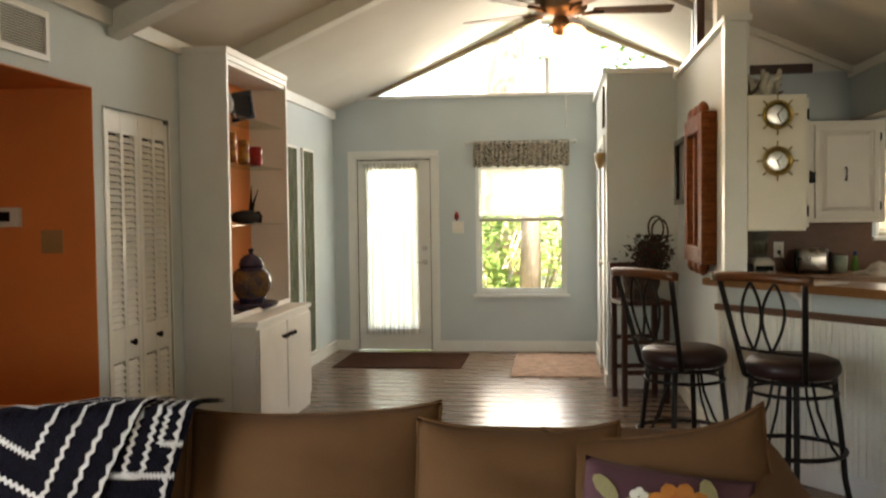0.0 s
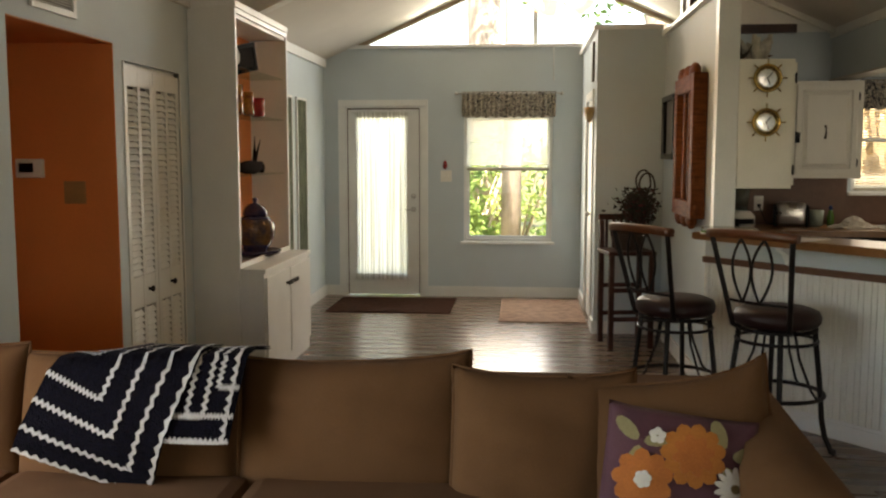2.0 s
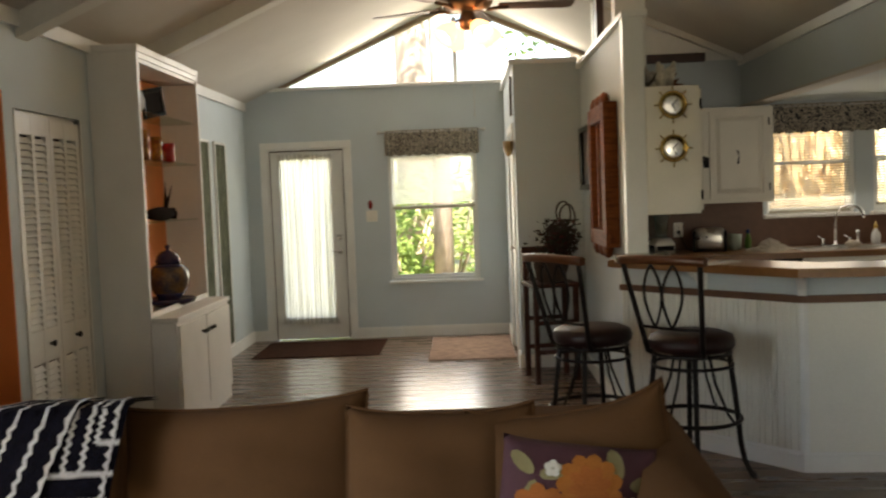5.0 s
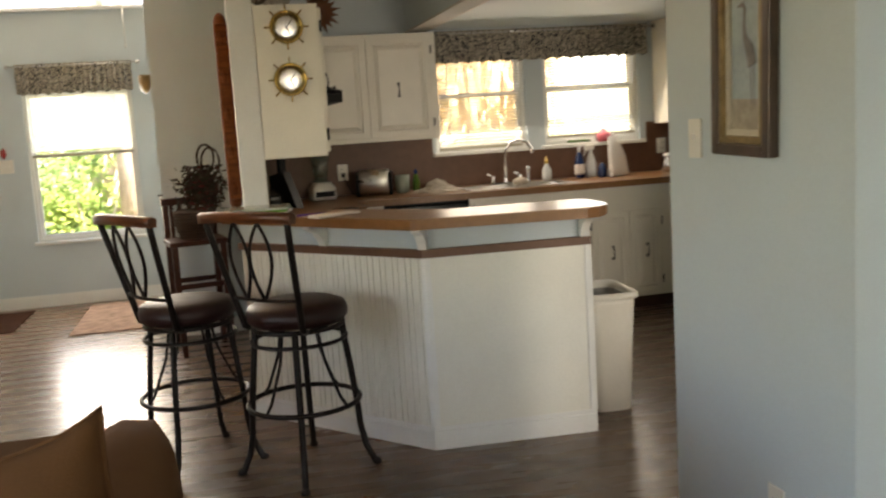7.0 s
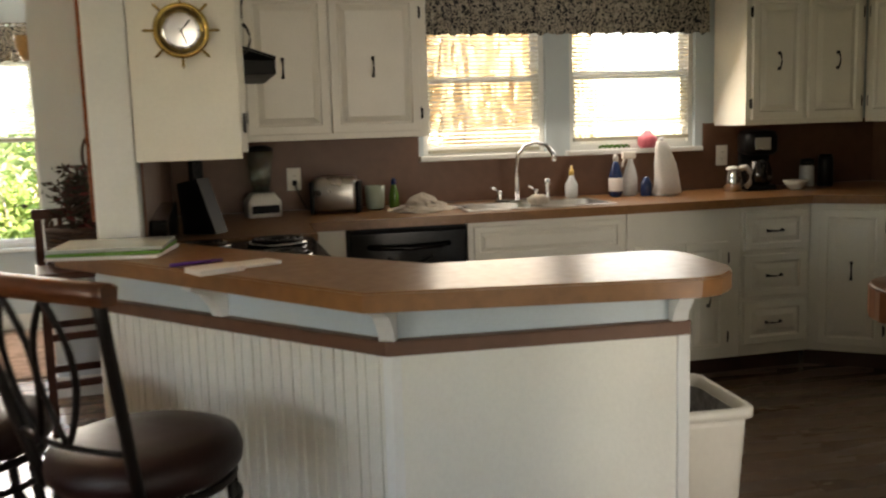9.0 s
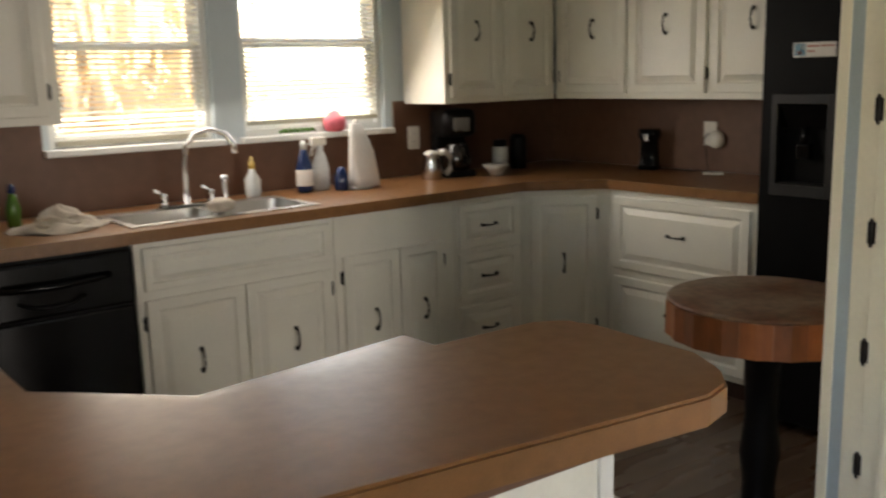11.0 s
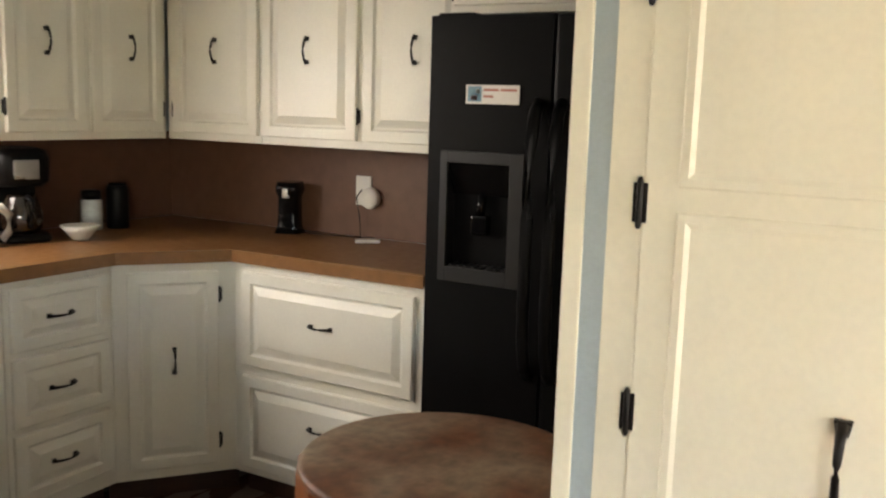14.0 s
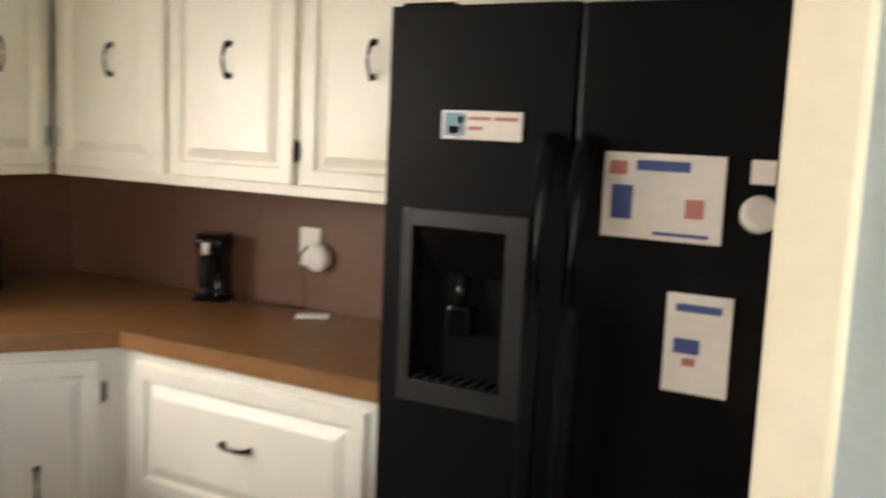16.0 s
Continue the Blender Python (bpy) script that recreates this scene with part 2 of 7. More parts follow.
def part(name, bm, material, parent, label=""):
    """One mesh part under a thing or a part; bm may be a finished mesh."""
    me = bm if isinstance(bm, bpy.types.Mesh) else mesh_of(name, bm, material)
    ob = new(name, me)
    ob.parent = parent
    return tagged(ob, label)


def thing(name, m, label, category, group=""):
    ob = new(name)
    ob.empty_display_size = 0.1
    ob.matrix_basis = m
    return tagged(ob, label, category, group)


def solid(name, bm, material, label, category, group="", kind="", m=None):
    ob = new(name, mesh_of(name, bm, material))
    if m is not None:
        ob.matrix_basis = m
    return tagged(ob, label, category, group, kind)


def setting(name, bm, material, label, category):
    return solid(name, bm, material, label, category, kind="structure")


def B():
    return bmesh.new()


def wall(name, axis, at, thick, u0, u1, z0, z1, holes, material, label):
    """A wall in the plane axis = at that reaches thick further, with openings (u0, u1, z0, z1)."""
    us = sorted({u0, u1, *[h[0] for h in holes], *[h[1] for h in holes]})
    zs = sorted({z0, z1, *[h[2] for h in holes], *[h[3] for h in holes]})
    us, zs = [u for u in us if u0 <= u <= u1], [z for z in zs if z0 <= z <= z1]

    def full(i, j):
        if not (0 <= i < len(us) - 1 and 0 <= j < len(zs) - 1):
            return False
        u, z = (us[i] + us[i + 1]) / 2, (zs[j] + zs[j + 1]) / 2
        return not any(h[0] < u < h[1] and h[2] < z < h[3] for h in holes)

    bm = B()

    def p(u, d, z):
        return bm.verts.new((at + d, u, z) if axis == "x" else (u, at + d, z))

    for i in range(len(us) - 1):
        for j in range(len(zs) - 1):
            if not full(i, j):
                continue
            a, b, c, d = us[i], us[i + 1], zs[j], zs[j + 1]
            for t in (0, thick):
                bm.faces.new((p(a, t, c), p(b, t, c), p(b, t, d), p(a, t, d)))
            for di, dj, (ua, za, ub, zb) in ((-1, 0, (a, c, a, d)), (1, 0, (b, c, b, d)), (0, -1, (a, c, b, c)), (0, 1, (a, d, b, d))):
                if not full(i + di, j + dj):
                    bm.faces.new((p(ua, 0, za), p(ub, 0, zb), p(ub, thick, zb), p(ua, thick, za)))
    bmesh.ops.remove_doubles(bm, verts=bm.verts, dist=1e-5)
    return setting(name, bm, material, label, "wall")


# ---- the shell of the house ----
XW, XE, YF, YK = -0.851, 6.85, 10.0, 7.846      # west wall, east wall, front wall, kitchen window wall
RX, RZ, SL = 1.42, 3.53, 0.44                    # ridge line and roof slope
XH, ZK = 3.74, 2.14                              # header beam, flat kitchen ceiling


def roof(x):
    return RZ - SL * abs(x - RX)


FLOORBOARD = mat("grey_brown_wood_plank", (0.12, 0.074, 0.047), 0.27, vary=0.13, scale=3, grain=22, bump=0.006, stretch=(0.3, 1.7, 1), per_object=0.10)
bm = B()
box(bm, XW - 0.12, XE + 0.14, -3.14, YF + 0.15, -0.30, -0.006)
box(bm, XW - 1.7, XW - 0.121, 3.7, 4.98, -0.30, -0.006)
floor = setting("floor", bm, DARKWOOD, "dark grey-brown wood plank floor of the house", "floor")

# first opening is made up, out of view, to let a lamp in
wall("wall_west", "x", XW - 0.12, 0.12, -3.1, YF + 0.15, 0, roof(XW) + 0.02,
     [(0.4, 2.9, 0.1, 2.15), (3.876, 4.885, 0, 2.11), (5.0, 5.80, 0, 2.03)], BLUE, "pale blue painted side wall with hallway opening")
wall("wall_front", "y", YF, 0.15, XW, XH, 0, 2.65,
     [(-0.62, 0.20, 0, 2.04), (0.66, 1.60, 0.60, 1.96)], BLUE, "pale blue painted front wall with door and window")
wall("wall_kitchen", "y", YK, 0.14, 2.56, XE, 0, 2.50,
     [(3.93, 4.655, 1.225, 2.08), (4.80, 5.60, 1.225, 2.08)], BLUE, "pale blue kitchen wall with two windows")
wall("wall_east", "x", XE, 0.14, 3.2, YK + 0.14, 0, 2.5, [], BLUE, "pale blue kitchen end wall behind the cabinets")
# the opening is made up to hold the lamp behind the camera
wall("wall_back", "y", -3.0, -0.14, XW - 0.12, 5.1, 0, 3.6, [(2.8, 4.0, 0.9, 2.1)], BLUE, "unseen pale blue back wall with an opening added for a lamp")
wall("wall_hall", "x", 5.06, 0.14, -3.1, 3.75, 0, 2.5, [], BLUE, "pale blue hallway wall")
wall("wall_heron", "x", 3.775, 0.125, 2.90, 3.815, 0, 2.139, [], BLUE, "pale blue free-standing wall end with a picture")
wall("wall_partition", "x", 2.465, 0.095, 5.86, 8.02, 0, 2.50, [], BLUE, "pale blue partition wall between entry and kitchen")
wall("wall_closet_front", "y", 8.02, 0.10, 1.905, 2.56, 0, 2.56, [], BLUE, "pale blue closet end wall")
wall("wall_closet_side", "x", 1.905, 0.10, 8.12, YF, 0, 2.56, [(8.35, 9.15, 0, 2.03)], BLUE, "pale blue closet side wall with a white door")

# unseen walls south of the heron wall, added to hold and shape a lamp
wall("wall_lamp_surround", "y", 1.0, -0.12, 3.95, 5.06, 0, 2.14, [(4.04, 4.96, 0.08, 2.06)], BLUE, "unseen pale blue wall added round a lamp opening")
# keeps that lamp's light off the sofa; added out of view
wall("wall_light_shield", "x", 3.95, 0.12, 1.0, 2.60, 0, 2.14, [], BLUE, "unseen pale blue wall added to shield the sofa from a lamp")

# hallway behind the west opening, painted orange
bm = B()
box(bm, XW - 1.6, XW - 0.121, 4.886, 4.98, 0, 2.2)
setting("wall_hallway_north", bm, ORANGE, "orange painted hallway wall", "wall")
bm = B()
box(bm, XW - 1.7, XW - 1.6, 3.7, 4.98, 0, 2.2)
box(bm, XW - 1.6, XW - 0.121, 3.76, 3.872, 0, 2.2)
setting("wall_hallway_west", bm, ORANGE, "orange painted hallway end wall", "wall")
bm = B()
box(bm, XW - 1.6, XW - 0.121, 3.872, 4.886, 2.113, 2.2)
box(bm, XW - 0.1205, XW - 0.001, 3.88, 4.878, 2.104, 2.1085)
box(bm, XW - 0.1205, XW - 0.001, 4.878, 4.8835, 0.0, 2.1085)
setting("ceiling_hallway", bm, ORANGE, "orange painted hallway ceiling", "ceiling")
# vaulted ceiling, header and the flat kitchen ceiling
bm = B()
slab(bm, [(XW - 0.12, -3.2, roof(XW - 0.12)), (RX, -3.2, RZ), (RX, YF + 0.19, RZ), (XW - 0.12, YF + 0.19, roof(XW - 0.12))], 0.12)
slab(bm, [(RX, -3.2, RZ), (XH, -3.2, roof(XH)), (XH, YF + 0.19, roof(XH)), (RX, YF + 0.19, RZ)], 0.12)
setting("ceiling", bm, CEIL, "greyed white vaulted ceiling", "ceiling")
bm = B()
box(bm, XH + 0.14, XE + 0.2, -3.2, YK + 0.14, ZK, ZK + 0.1)
setting("ceiling_kitchen", bm, BLUE, "flat low kitchen ceiling", "ceiling")
bm = B()
box(bm, XH, XH + 0.14, -3.1, YK, 2.128, roof(XH) - 0.01, 0.004)
setting("header_beam", bm, BLUE, "pale blue header between vaulted and flat ceiling", "beam")
bm = B()
box(bm, XH - 0.02, XH, -3.1, YK, roof(XH) - 0.06, roof(XH) + 0.006)
setting("trim_header", bm, TRIM, "white crown strip along the header", "trim")
bm = B()
box(bm, XH - 0.012, XH + 0.145, -3.1, YK, 2.112, 2.127, 0.003)
setting("trim_header_edge", bm, CEIL, "tan wooden strip under the header", "trim")


def rafter(y, w=0.13, h=0.13, sides=(-1, 1)):
    for s in sides:
        bm = B()
        xe = XW if s < 0 else XH
        a, b = (RX, RZ), (xe, roof(xe))
        bm2 = [(a[0], y, a[1] - h), (b[0], y, b[1] - h), (b[0], y, b[1] + 0.01), (a[0], y, a[1] + 0.01)]
        slab(bm, bm2, w * (1 if s > 0 else -1))
        setting("rafter_beam", bm, BEAM, "white painted rafter beam under the vaulted ceiling", "beam")


for y in (2.15, 3.70):
    rafter(y)
for y in (5.20, 6.75):
    rafter(y, sides=(-1,))
rafter(YK - 0.07, 0.06, 0.05, (1,))
bm = B()
box(bm, RX - 0.07, RX + 0.07, -3.0, YF, RZ - 0.16, RZ - 0.03)
setting("ridge_beam", bm, BEAM, "white painted ridge beam", "beam")
bm = B()
slab(bm, [(RX - 0.47, 8.2, 3.20), (RX + 0.47, 8.2, 3.20), (RX + 0.06, 8.2, 3.47), (RX - 0.06, 8.2, 3.47)], 0.05)
setting("ridge_gusset", bm, BEAM, "white triangular plate under the ridge", "beam")

# gable window over the front wall
TANTRIM = mat("tan_gable_wood", (0.34, 0.24, 0.16), 0.6, vary=0.15, scale=6)
GL, GR = RX - (RZ - 2.652) / SL, RX + (RZ - 2.652) / SL
bm = B()
slab(bm, [(GL - 0.04, YF + 0.02, 2.652), (GL + 0.08, YF + 0.02, 2.652), (RX, YF + 0.02, RZ - 0.05), (RX, YF + 0.02, RZ + 0.02)], -0.1)
setting("wall_gable", bm, TANTRIM, "tan sloping frame of the gable window", "wall")
bm = B()
slab(bm, [(GR + 0.04, YF + 0.02, 2.652), (RX, YF + 0.02, RZ + 0.02), (RX, YF + 0.02, RZ - 0.05), (GR - 0.08, YF + 0.02, 2.652)], -0.1)
setting("wall_gable_right", bm, TANTRIM, "tan sloping frame of the gable window", "wall")
bm = B()
slab(bm, [(GL + 0.07, YF + 0.08, 2.652), (GR - 0.07, YF + 0.08, 2.652), (RX, YF + 0.08, RZ - 0.045)], 0.006)
ob = setting("window_gable", bm, GLASS, "triangular gable window glass", "window")
ob.visible_shadow = False
bm = B()
box(bm, 1.385, 1.435, YF + 0.03, YF + 0.12, 2.652, 3.36, 0.004)
setting("window_gable_mullion", bm, BEAM, "grey mullion of the gable window", "window")
bm = B()
box(bm, XW, XH, YF - 0.04, YF + 0.14, 2.65, 2.685, 0.006)
setting("trim_gable_sill", bm, TRIM, "white sill under the gable window", "trim")
bm = B()
slab(bm, [(2.56, YK, 2.50), (XH, YK, 2.50), (2.56, YK, roof(2.56) + 0.02)], -0.1)
setting("wall_kitchen_gable", bm, TRIM, "white triangle of wall over the kitchen", "wall")
bm = B()
box(bm, 2.57, 3.45, YK - 0.05, YK - 0.001, 2.49, 2.56, 0.006)
setting("trim_kitchen_ledge", bm, DARKWOOD, "dark brown wooden ledge high on the kitchen wall", "trim")

# trims: baseboards, crown, caps
bm = B()
for x0, x1, y0, y1 in ((XW, XW + 0.018, 7.30, YF), (XW + 0.018, -0.69, YF - 0.018, YF), (0.27, 1.905, YF - 0.018, YF), (1.887, 1.905, 9.22, YF - 0.018),
                       (1.887, 1.905, 8.02, 8.28), (1.887, 2.465, 8.002, 8.02), (2.447, 2.465, 5.9, 8.002), (XW, XW + 0.018, -3.0, 3.87), (XW, XW + 0.018, 4.89, 4.99),
                       (3.757, 3.775, 2.882, 3.833), (3.775, 3.9, 2.882, 2.90), (3.775, 3.9, 3.815, 3.833)):
    box(bm, x0, x1, y0, y1, 0, 0.09)
    box(bm, x0, x1 if x1 - x0 > 0.05 else x0 + 0.0185, y0 if y1 - y0 > 0.05 else y1 - 0.012, y1, 0.09, 0.11)
setting("baseboard", bm, TRIM, "white painted wooden baseboard", "baseboard")
bm = B()
box(bm, XW, XW + 0.03, -3.0, YF, 2.455, roof(XW) + 0.01)
setting("trim_crown", bm, TRIM, "white crown strip on the side wall", "trim")
bm = B()
box(bm, 2.43, 2.585, 5.76, 8.05, 2.50, 2.54, 0.006)
box(bm, 1.87, 2.44, 7.99, 8.14, 2.56, 2.60, 0.006)
box(bm, 1.87, 2.02, 8.14, YF, 2.56, 2.60, 0.006)
setting("trim_cap", bm, TRIM, "white cap on the partition and closet", "trim")
bm = B()
box(bm, 2.435, 2.560, 5.765, 5.858, 1.07, 2.50, 0.004)
setting("post", bm, TRIM, "white square post at the end of the partition", "post")
bm = B()
box(bm, 2.50, 2.70, 6.40, 6.55, 2.10, roof(2.6) + 0.02, 0.004)
setting("post_upper", bm, TRIM, "white square post up to the ceiling", "post")
bm = B()
box(bm, 2.43, 2.48, 6.75, 6.88, 2.54, roof(2.4) + 0.01)
setting("post_slim", bm, DARKWOOD, "slim dark brown and white post over the partition", "post")

# ---- cabinet kit ----


def profile_panel(bm, x0, x1, z0, z1, steps):
    """A panel that faces -y: nested rectangles at (inset, depth towards -y), closed back to y = 0."""
    rings = []
    for inset, d in [(0, 0)] + steps:
        a, b, c, e = x0 + inset, x1 - inset, z0 + inset, z1 - inset
        rings.append([bm.verts.new(p) for p in ((a, -d, c), (b, -d, c), (b, -d, e), (a, -d, e))])
    for r, q in zip(rings, rings[1:]):
        for i in range(4):
            bm.faces.new((r[i], r[(i + 1) % 4], q[(i + 1) % 4], q[i]))
    bm.faces.new(rings[-1])
    bm.faces.new(list(reversed(rings[0])))
    return bm


def door_steps(w, h):
    k = min(1.0, min(w, h) / 0.24)
    return [(0, 0.016), (0.004, 0.019), (0.040 * k, 0.019), (0.048 * k, 0.010), (0.054 * k, 0.010), (0.082 * k, 0.021)]


bm = B()
for s in (-1, 1):
    slab(bm, [(-0.009, -0.002, s * 0.05), (0.009, -0.002, s * 0.05), (0.006, -0.002, s * 0.034), (-0.006, -0.002, s * 0.034)], 0.009 * (-1 if s < 0 else 1))
tube(bm, [(0, -0.006, -0.048), (0, -0.018, -0.034), (0, -0.026, -0.012), (0, -0.027, 0), (0, -0.026, 0.012), (0, -0.018, 0.034), (0, -0.006, 0.048)], 0.005, 6,
     taper=[0.007, 0.005, 0.0042, 0.004, 0.0042, 0.005, 0.007])
PULL = mesh_of("handle", bm, IRON)
bm = B()
box(bm, -0.011, 0.011, -0.004, 0, -0.024, 0.024, 0.002)
lathe(bm, [(0.003, -0.031), (0.005, -0.027), (0.005, 0.027), (0.003, 0.031)], 8, pose(0, -0.006, 0))
HINGE = mesh_of("hinge", bm, IRON)


def put(name, mesh, parent, m, label=""):
    ob = part(name, mesh, None, parent, label)
    ob.matrix_basis = m
    return ob


def cab_door(parent, x0, x1, z0, z1, hinge=None, pull="v", name="door", at=None, m=CAB):
    bm = B()
    profile_panel(bm, x0, x1, z0, z1, door_steps(x1 - x0, z1 - z0))
    d = part(name, bm, m, parent)
    cx, cz = at or ((x0 + x1) / 2, (z0 + z1) / 2)
    if pull:
        put("handle", PULL, d, pose(cx, -0.022, cz, 0, 90 if pull == "h" else 0, 0), "black iron bow handle")
    if hinge:
        hx = x0 - 0.004 if hinge == "l" else x1 + 0.004
        for hz in (z0 + 0.09 * min(1, (z1 - z0) / 0.6), z1 - 0.09 * min(1, (z1 - z0) / 0.6)):
            put("hinge", HINGE, d, pose(hx, -0.006, hz), "black iron hinge")
    return d


def cabinet(name, m, w, z0, z1, depth, label, kick=0.0):
    t = thing(name, m, label, "cabinet", "painted kitchen cabinets")
    bm = B()
    box(bm, 0.0015, w - 0.0015, 0, depth, z0 + kick, z1, 0.003)
    part("body", bm, CAB, t)
    # dark wood puts the shade of the toe space into the kick's colour
    if kick:
        bm = B()
        box(bm, 0.0015, w - 0.0015, 0.07, depth, 0, kick - 0.001)
        part("toe_kick", bm, DARKWOOD, t, "recessed toe kick darkened for the shade under the cabinet")
    return t


YC, XC, ZC = 7.19, 6.28, 0.925     # fronts of the two base runs, underside of the worktop
KICK = 0.10

# base run under the windows
c = cabinet("base_cabinet", pose(3.20, YC, 0), 0.185, 0, ZC, YK - YC - 0.004, "narrow cream white filler cabinet beside the dishwasher", KICK)
c = cabinet("base_cabinet", pose(3.99, YC, 0), 0.855, 0, ZC, YK - YC - 0.004, "cream white sink base cabinet with two doors", KICK)
cab_door(c, 0.03, 0.825, 0.735, 0.895, None, None, "false_drawer")
cab_door(c, 0.03, 0.425, 0.13, 0.70, "l", "v", at=(0.225, 0.44))
cab_door(c, 0.433, 0.825, 0.13, 0.70, "r", "v", at=(0.64, 0.44))
c = cabinet("base_cabinet", pose(4.845, YC, 0), 0.66, 0, ZC, YK - YC - 0.004, "cream white base cabinet with two narrow doors", KICK)
cab_door(c, 0.035, 0.325, 0.13, 0.74, "l", "v", at=(0.19, 0.445))
cab_door(c, 0.333, 0.58, 0.13, 0.74, "r", "v", at=(0.46, 0.445))
c = cabinet("drawer_cabinet", pose(5.505, YC, 0), 0.43, 0, ZC, YK - YC - 0.004, "cream white cabinet with three drawers", KICK)
for z0, z1 in ((0.165, 0.40), (0.425, 0.655), (0.68, 0.89)):
    cab_door(c, 0.02, 0.40, z0, z1, None, "h", "drawer", at=(0.197, (z0 + z1) / 2))

# diagonal corner cabinet
ca, cb = Vector((5.945, 7.19)), Vector((6.28, 6.93))
ang = math.degrees(math.atan2(cb.y - ca.y, cb.x - ca.x))
wdiag = (cb - ca).length
c = thing("corner_cabinet", pose(ca.x, ca.y, 0, 0, 0, ang), "cream white diagonal corner base cabinet with one door", "cabinet", "painted kitchen cabinets")
bm = B()
inv = pose(ca.x, ca.y, 0, 0, 0, ang).inverted()
pts = [(5.938, 7.192), (6.282, 6.927), (6.845, 6.927), (6.845, 7.842), (5.938, 7.842)]
prism(bm, [tuple((inv @ Vector((x, y, 0))).to_2d()) for x, y in pts], KICK, ZC)
part("body", bm, CAB, c)
# kick coloured dark here too, for the shade below the corner cabinet
bm = B()
box(bm, -0.03, wdiag + 0.03, 0.07, 0.10, 0, KICK - 0.001)
part("toe_kick", bm, DARKWOOD, c, "recessed toe kick darkened for the shade under the cabinet")
cab_door(c, 0.04, wdiag - 0.06, 0.14, 0.885, "r", "v", at=(wdiag * 0.48, 0.555))

# run on the east wall
c = cabinet("drawer_cabinet", pose(XC, 6.925, 0, 0, 0, -90), 0.84, 0, ZC, XE - XC - 0.004, "cream white cabinet with two wide deep drawers", KICK)
cab_door(c, 0.05, 0.80, 0.53, 0.885, None, "h", "drawer", at=(0.42, 0.725))
cab_door(c, 0.05, 0.80, 0.13, 0.49, None, "h", "drawer", at=(0.42, 0.345))

# run along the partition, with the stove
XS = 3.18
c = cabinet("base_cabinet", pose(XS, 5.50, 0, 0, 0, 90), 0.44, 0, ZC, 0.18, "cream white base cabinet between stove and bar", KICK)
cab_door(c, 0.03, 0.41, 0.13, 0.88, "l", "v")
c = cabinet("base_cabinet", pose(XS, 6.75, 0, 0, 0, 90), 0.43, 0, ZC, XS - 2.57, "cream white corner base cabinet beside the stove", KICK)

# worktop: one continuous L over the base runs
bm = B()
front = [(3.205, 7.165), (5.93, 7.165), (6.255, 6.915), (6.255, 6.085)]
prism(bm, [(2.562, 6.745), (3.205, 6.745)] + front + [(6.846, 6.085), (6.846, 7.842), (2.562, 7.842)], ZC + 0.001, 0.965)
bmesh.ops.bevel(bm, geom=[e for e in bm.edges if abs(e.verts[0].co.z - e.verts[1].co.z) < 1e-6], offset=0.004, segments=2, affect="EDGES")
SINK = (4.01, 4.82, 7.24, 7.65)
counter_run = thing("worktop", Matrix.Identity(4), "brown laminate worktop along two kitchen walls", "worktop")
worktop = new("top", mesh_of("top", bm, COUNTER))
for (ax, ay), (bx, by) in zip(front, front[1:]):
    d = (Vector((bx, by)) - Vector((ax, ay))).normalized()
    n = Vector((d.y, -d.x)) * 0.003
    bm = B()
    prism(bm, [(ax, ay), (ax + n.x, ay + n.y), (bx + n.x, by + n.y), (bx, by)], ZC - 0.006, 0.961)
    part("edge_strip", bm, COUNTER, counter_run, "brown laminate edge strip")
bm = B()
box(bm, SINK[0] + 0.03, SINK[1] - 0.03, SINK[2] + 0.03, SINK[3] - 0.08, 0.80, 1.2)
cut = mesh_of("sink_cut", bm, COUNTER)
cutter = new("sink_cut", cut)
mod = worktop.modifiers.new("sink", "BOOLEAN")
mod.object, mod.solver = cutter, "EXACT"
dg = bpy.context.evaluated_depsgraph_get()
made = bpy.data.meshes.new_from_object(worktop.evaluated_get(dg))
worktop.modifiers.clear()
worktop.data = made
worktop.parent = counter_run
bpy.data.objects.remove(cutter)
bm = B()
prism(bm, [(2.97, 5.46), (3.28, 5.13), (3.90, 5.07), (3.90, 5.42), (3.42, 5.37), (3.205, 5.60), (3.205, 5.945), (2.575, 5.945)], ZC + 0.001, 0.965)
solid("worktop", bm, COUNTER, "brown laminate worktop behind the bar and beside the stove", "worktop")
c = cabinet("base_cabinet", pose(3.86, 5.36, 0, 0, 0, 180), 0.44, 0, ZC, 0.22, "cream white base cabinet behind the bar", KICK)
cab_door(c, 0.03, 0.41, 0.13, 0.88, "l", "v")

# backsplash panels
for x0, x1, y0, y1, z1 in ((3.90, 5.65, YK - 0.012, YK - 0.001, 1.20), (2.573, 3.90, YK - 0.012, YK - 0.001, 1.36), (5.65, XE - 0.013, YK - 0.012, YK - 0.001, 1.36),
                           (XE - 0.012, XE - 0.001, 6.0, YK - 0.001, 1.36), (2.561, 2.572, 5.91, YK - 0.001, 1.36)):
    bm = B()
    box(bm, x0, x1, y0, y1, 0.967, z1)
    setting("backsplash", bm, SPLASH, "brown laminate backsplash panel", "backsplash")

# wall cabinets
ZU0, ZU1 = 1.345, 2.10
UY, UX = 7.50, 6.50
c = cabinet("wall_cabinet", pose(2.90, UY, 0), 0.985, ZU0, 2.09, YK - UY - 0.002, "cream white wall cabinet with two doors beside the window")
cab_door(c, 0.07, 0.475, ZU0 + 0.03, 2.06, "l", "v", at=(0.25, 1.70))
cab_door(c, 0.485, 0.94, ZU0 + 0.03, 2.06, "r", "v", at=(0.70, 1.70))
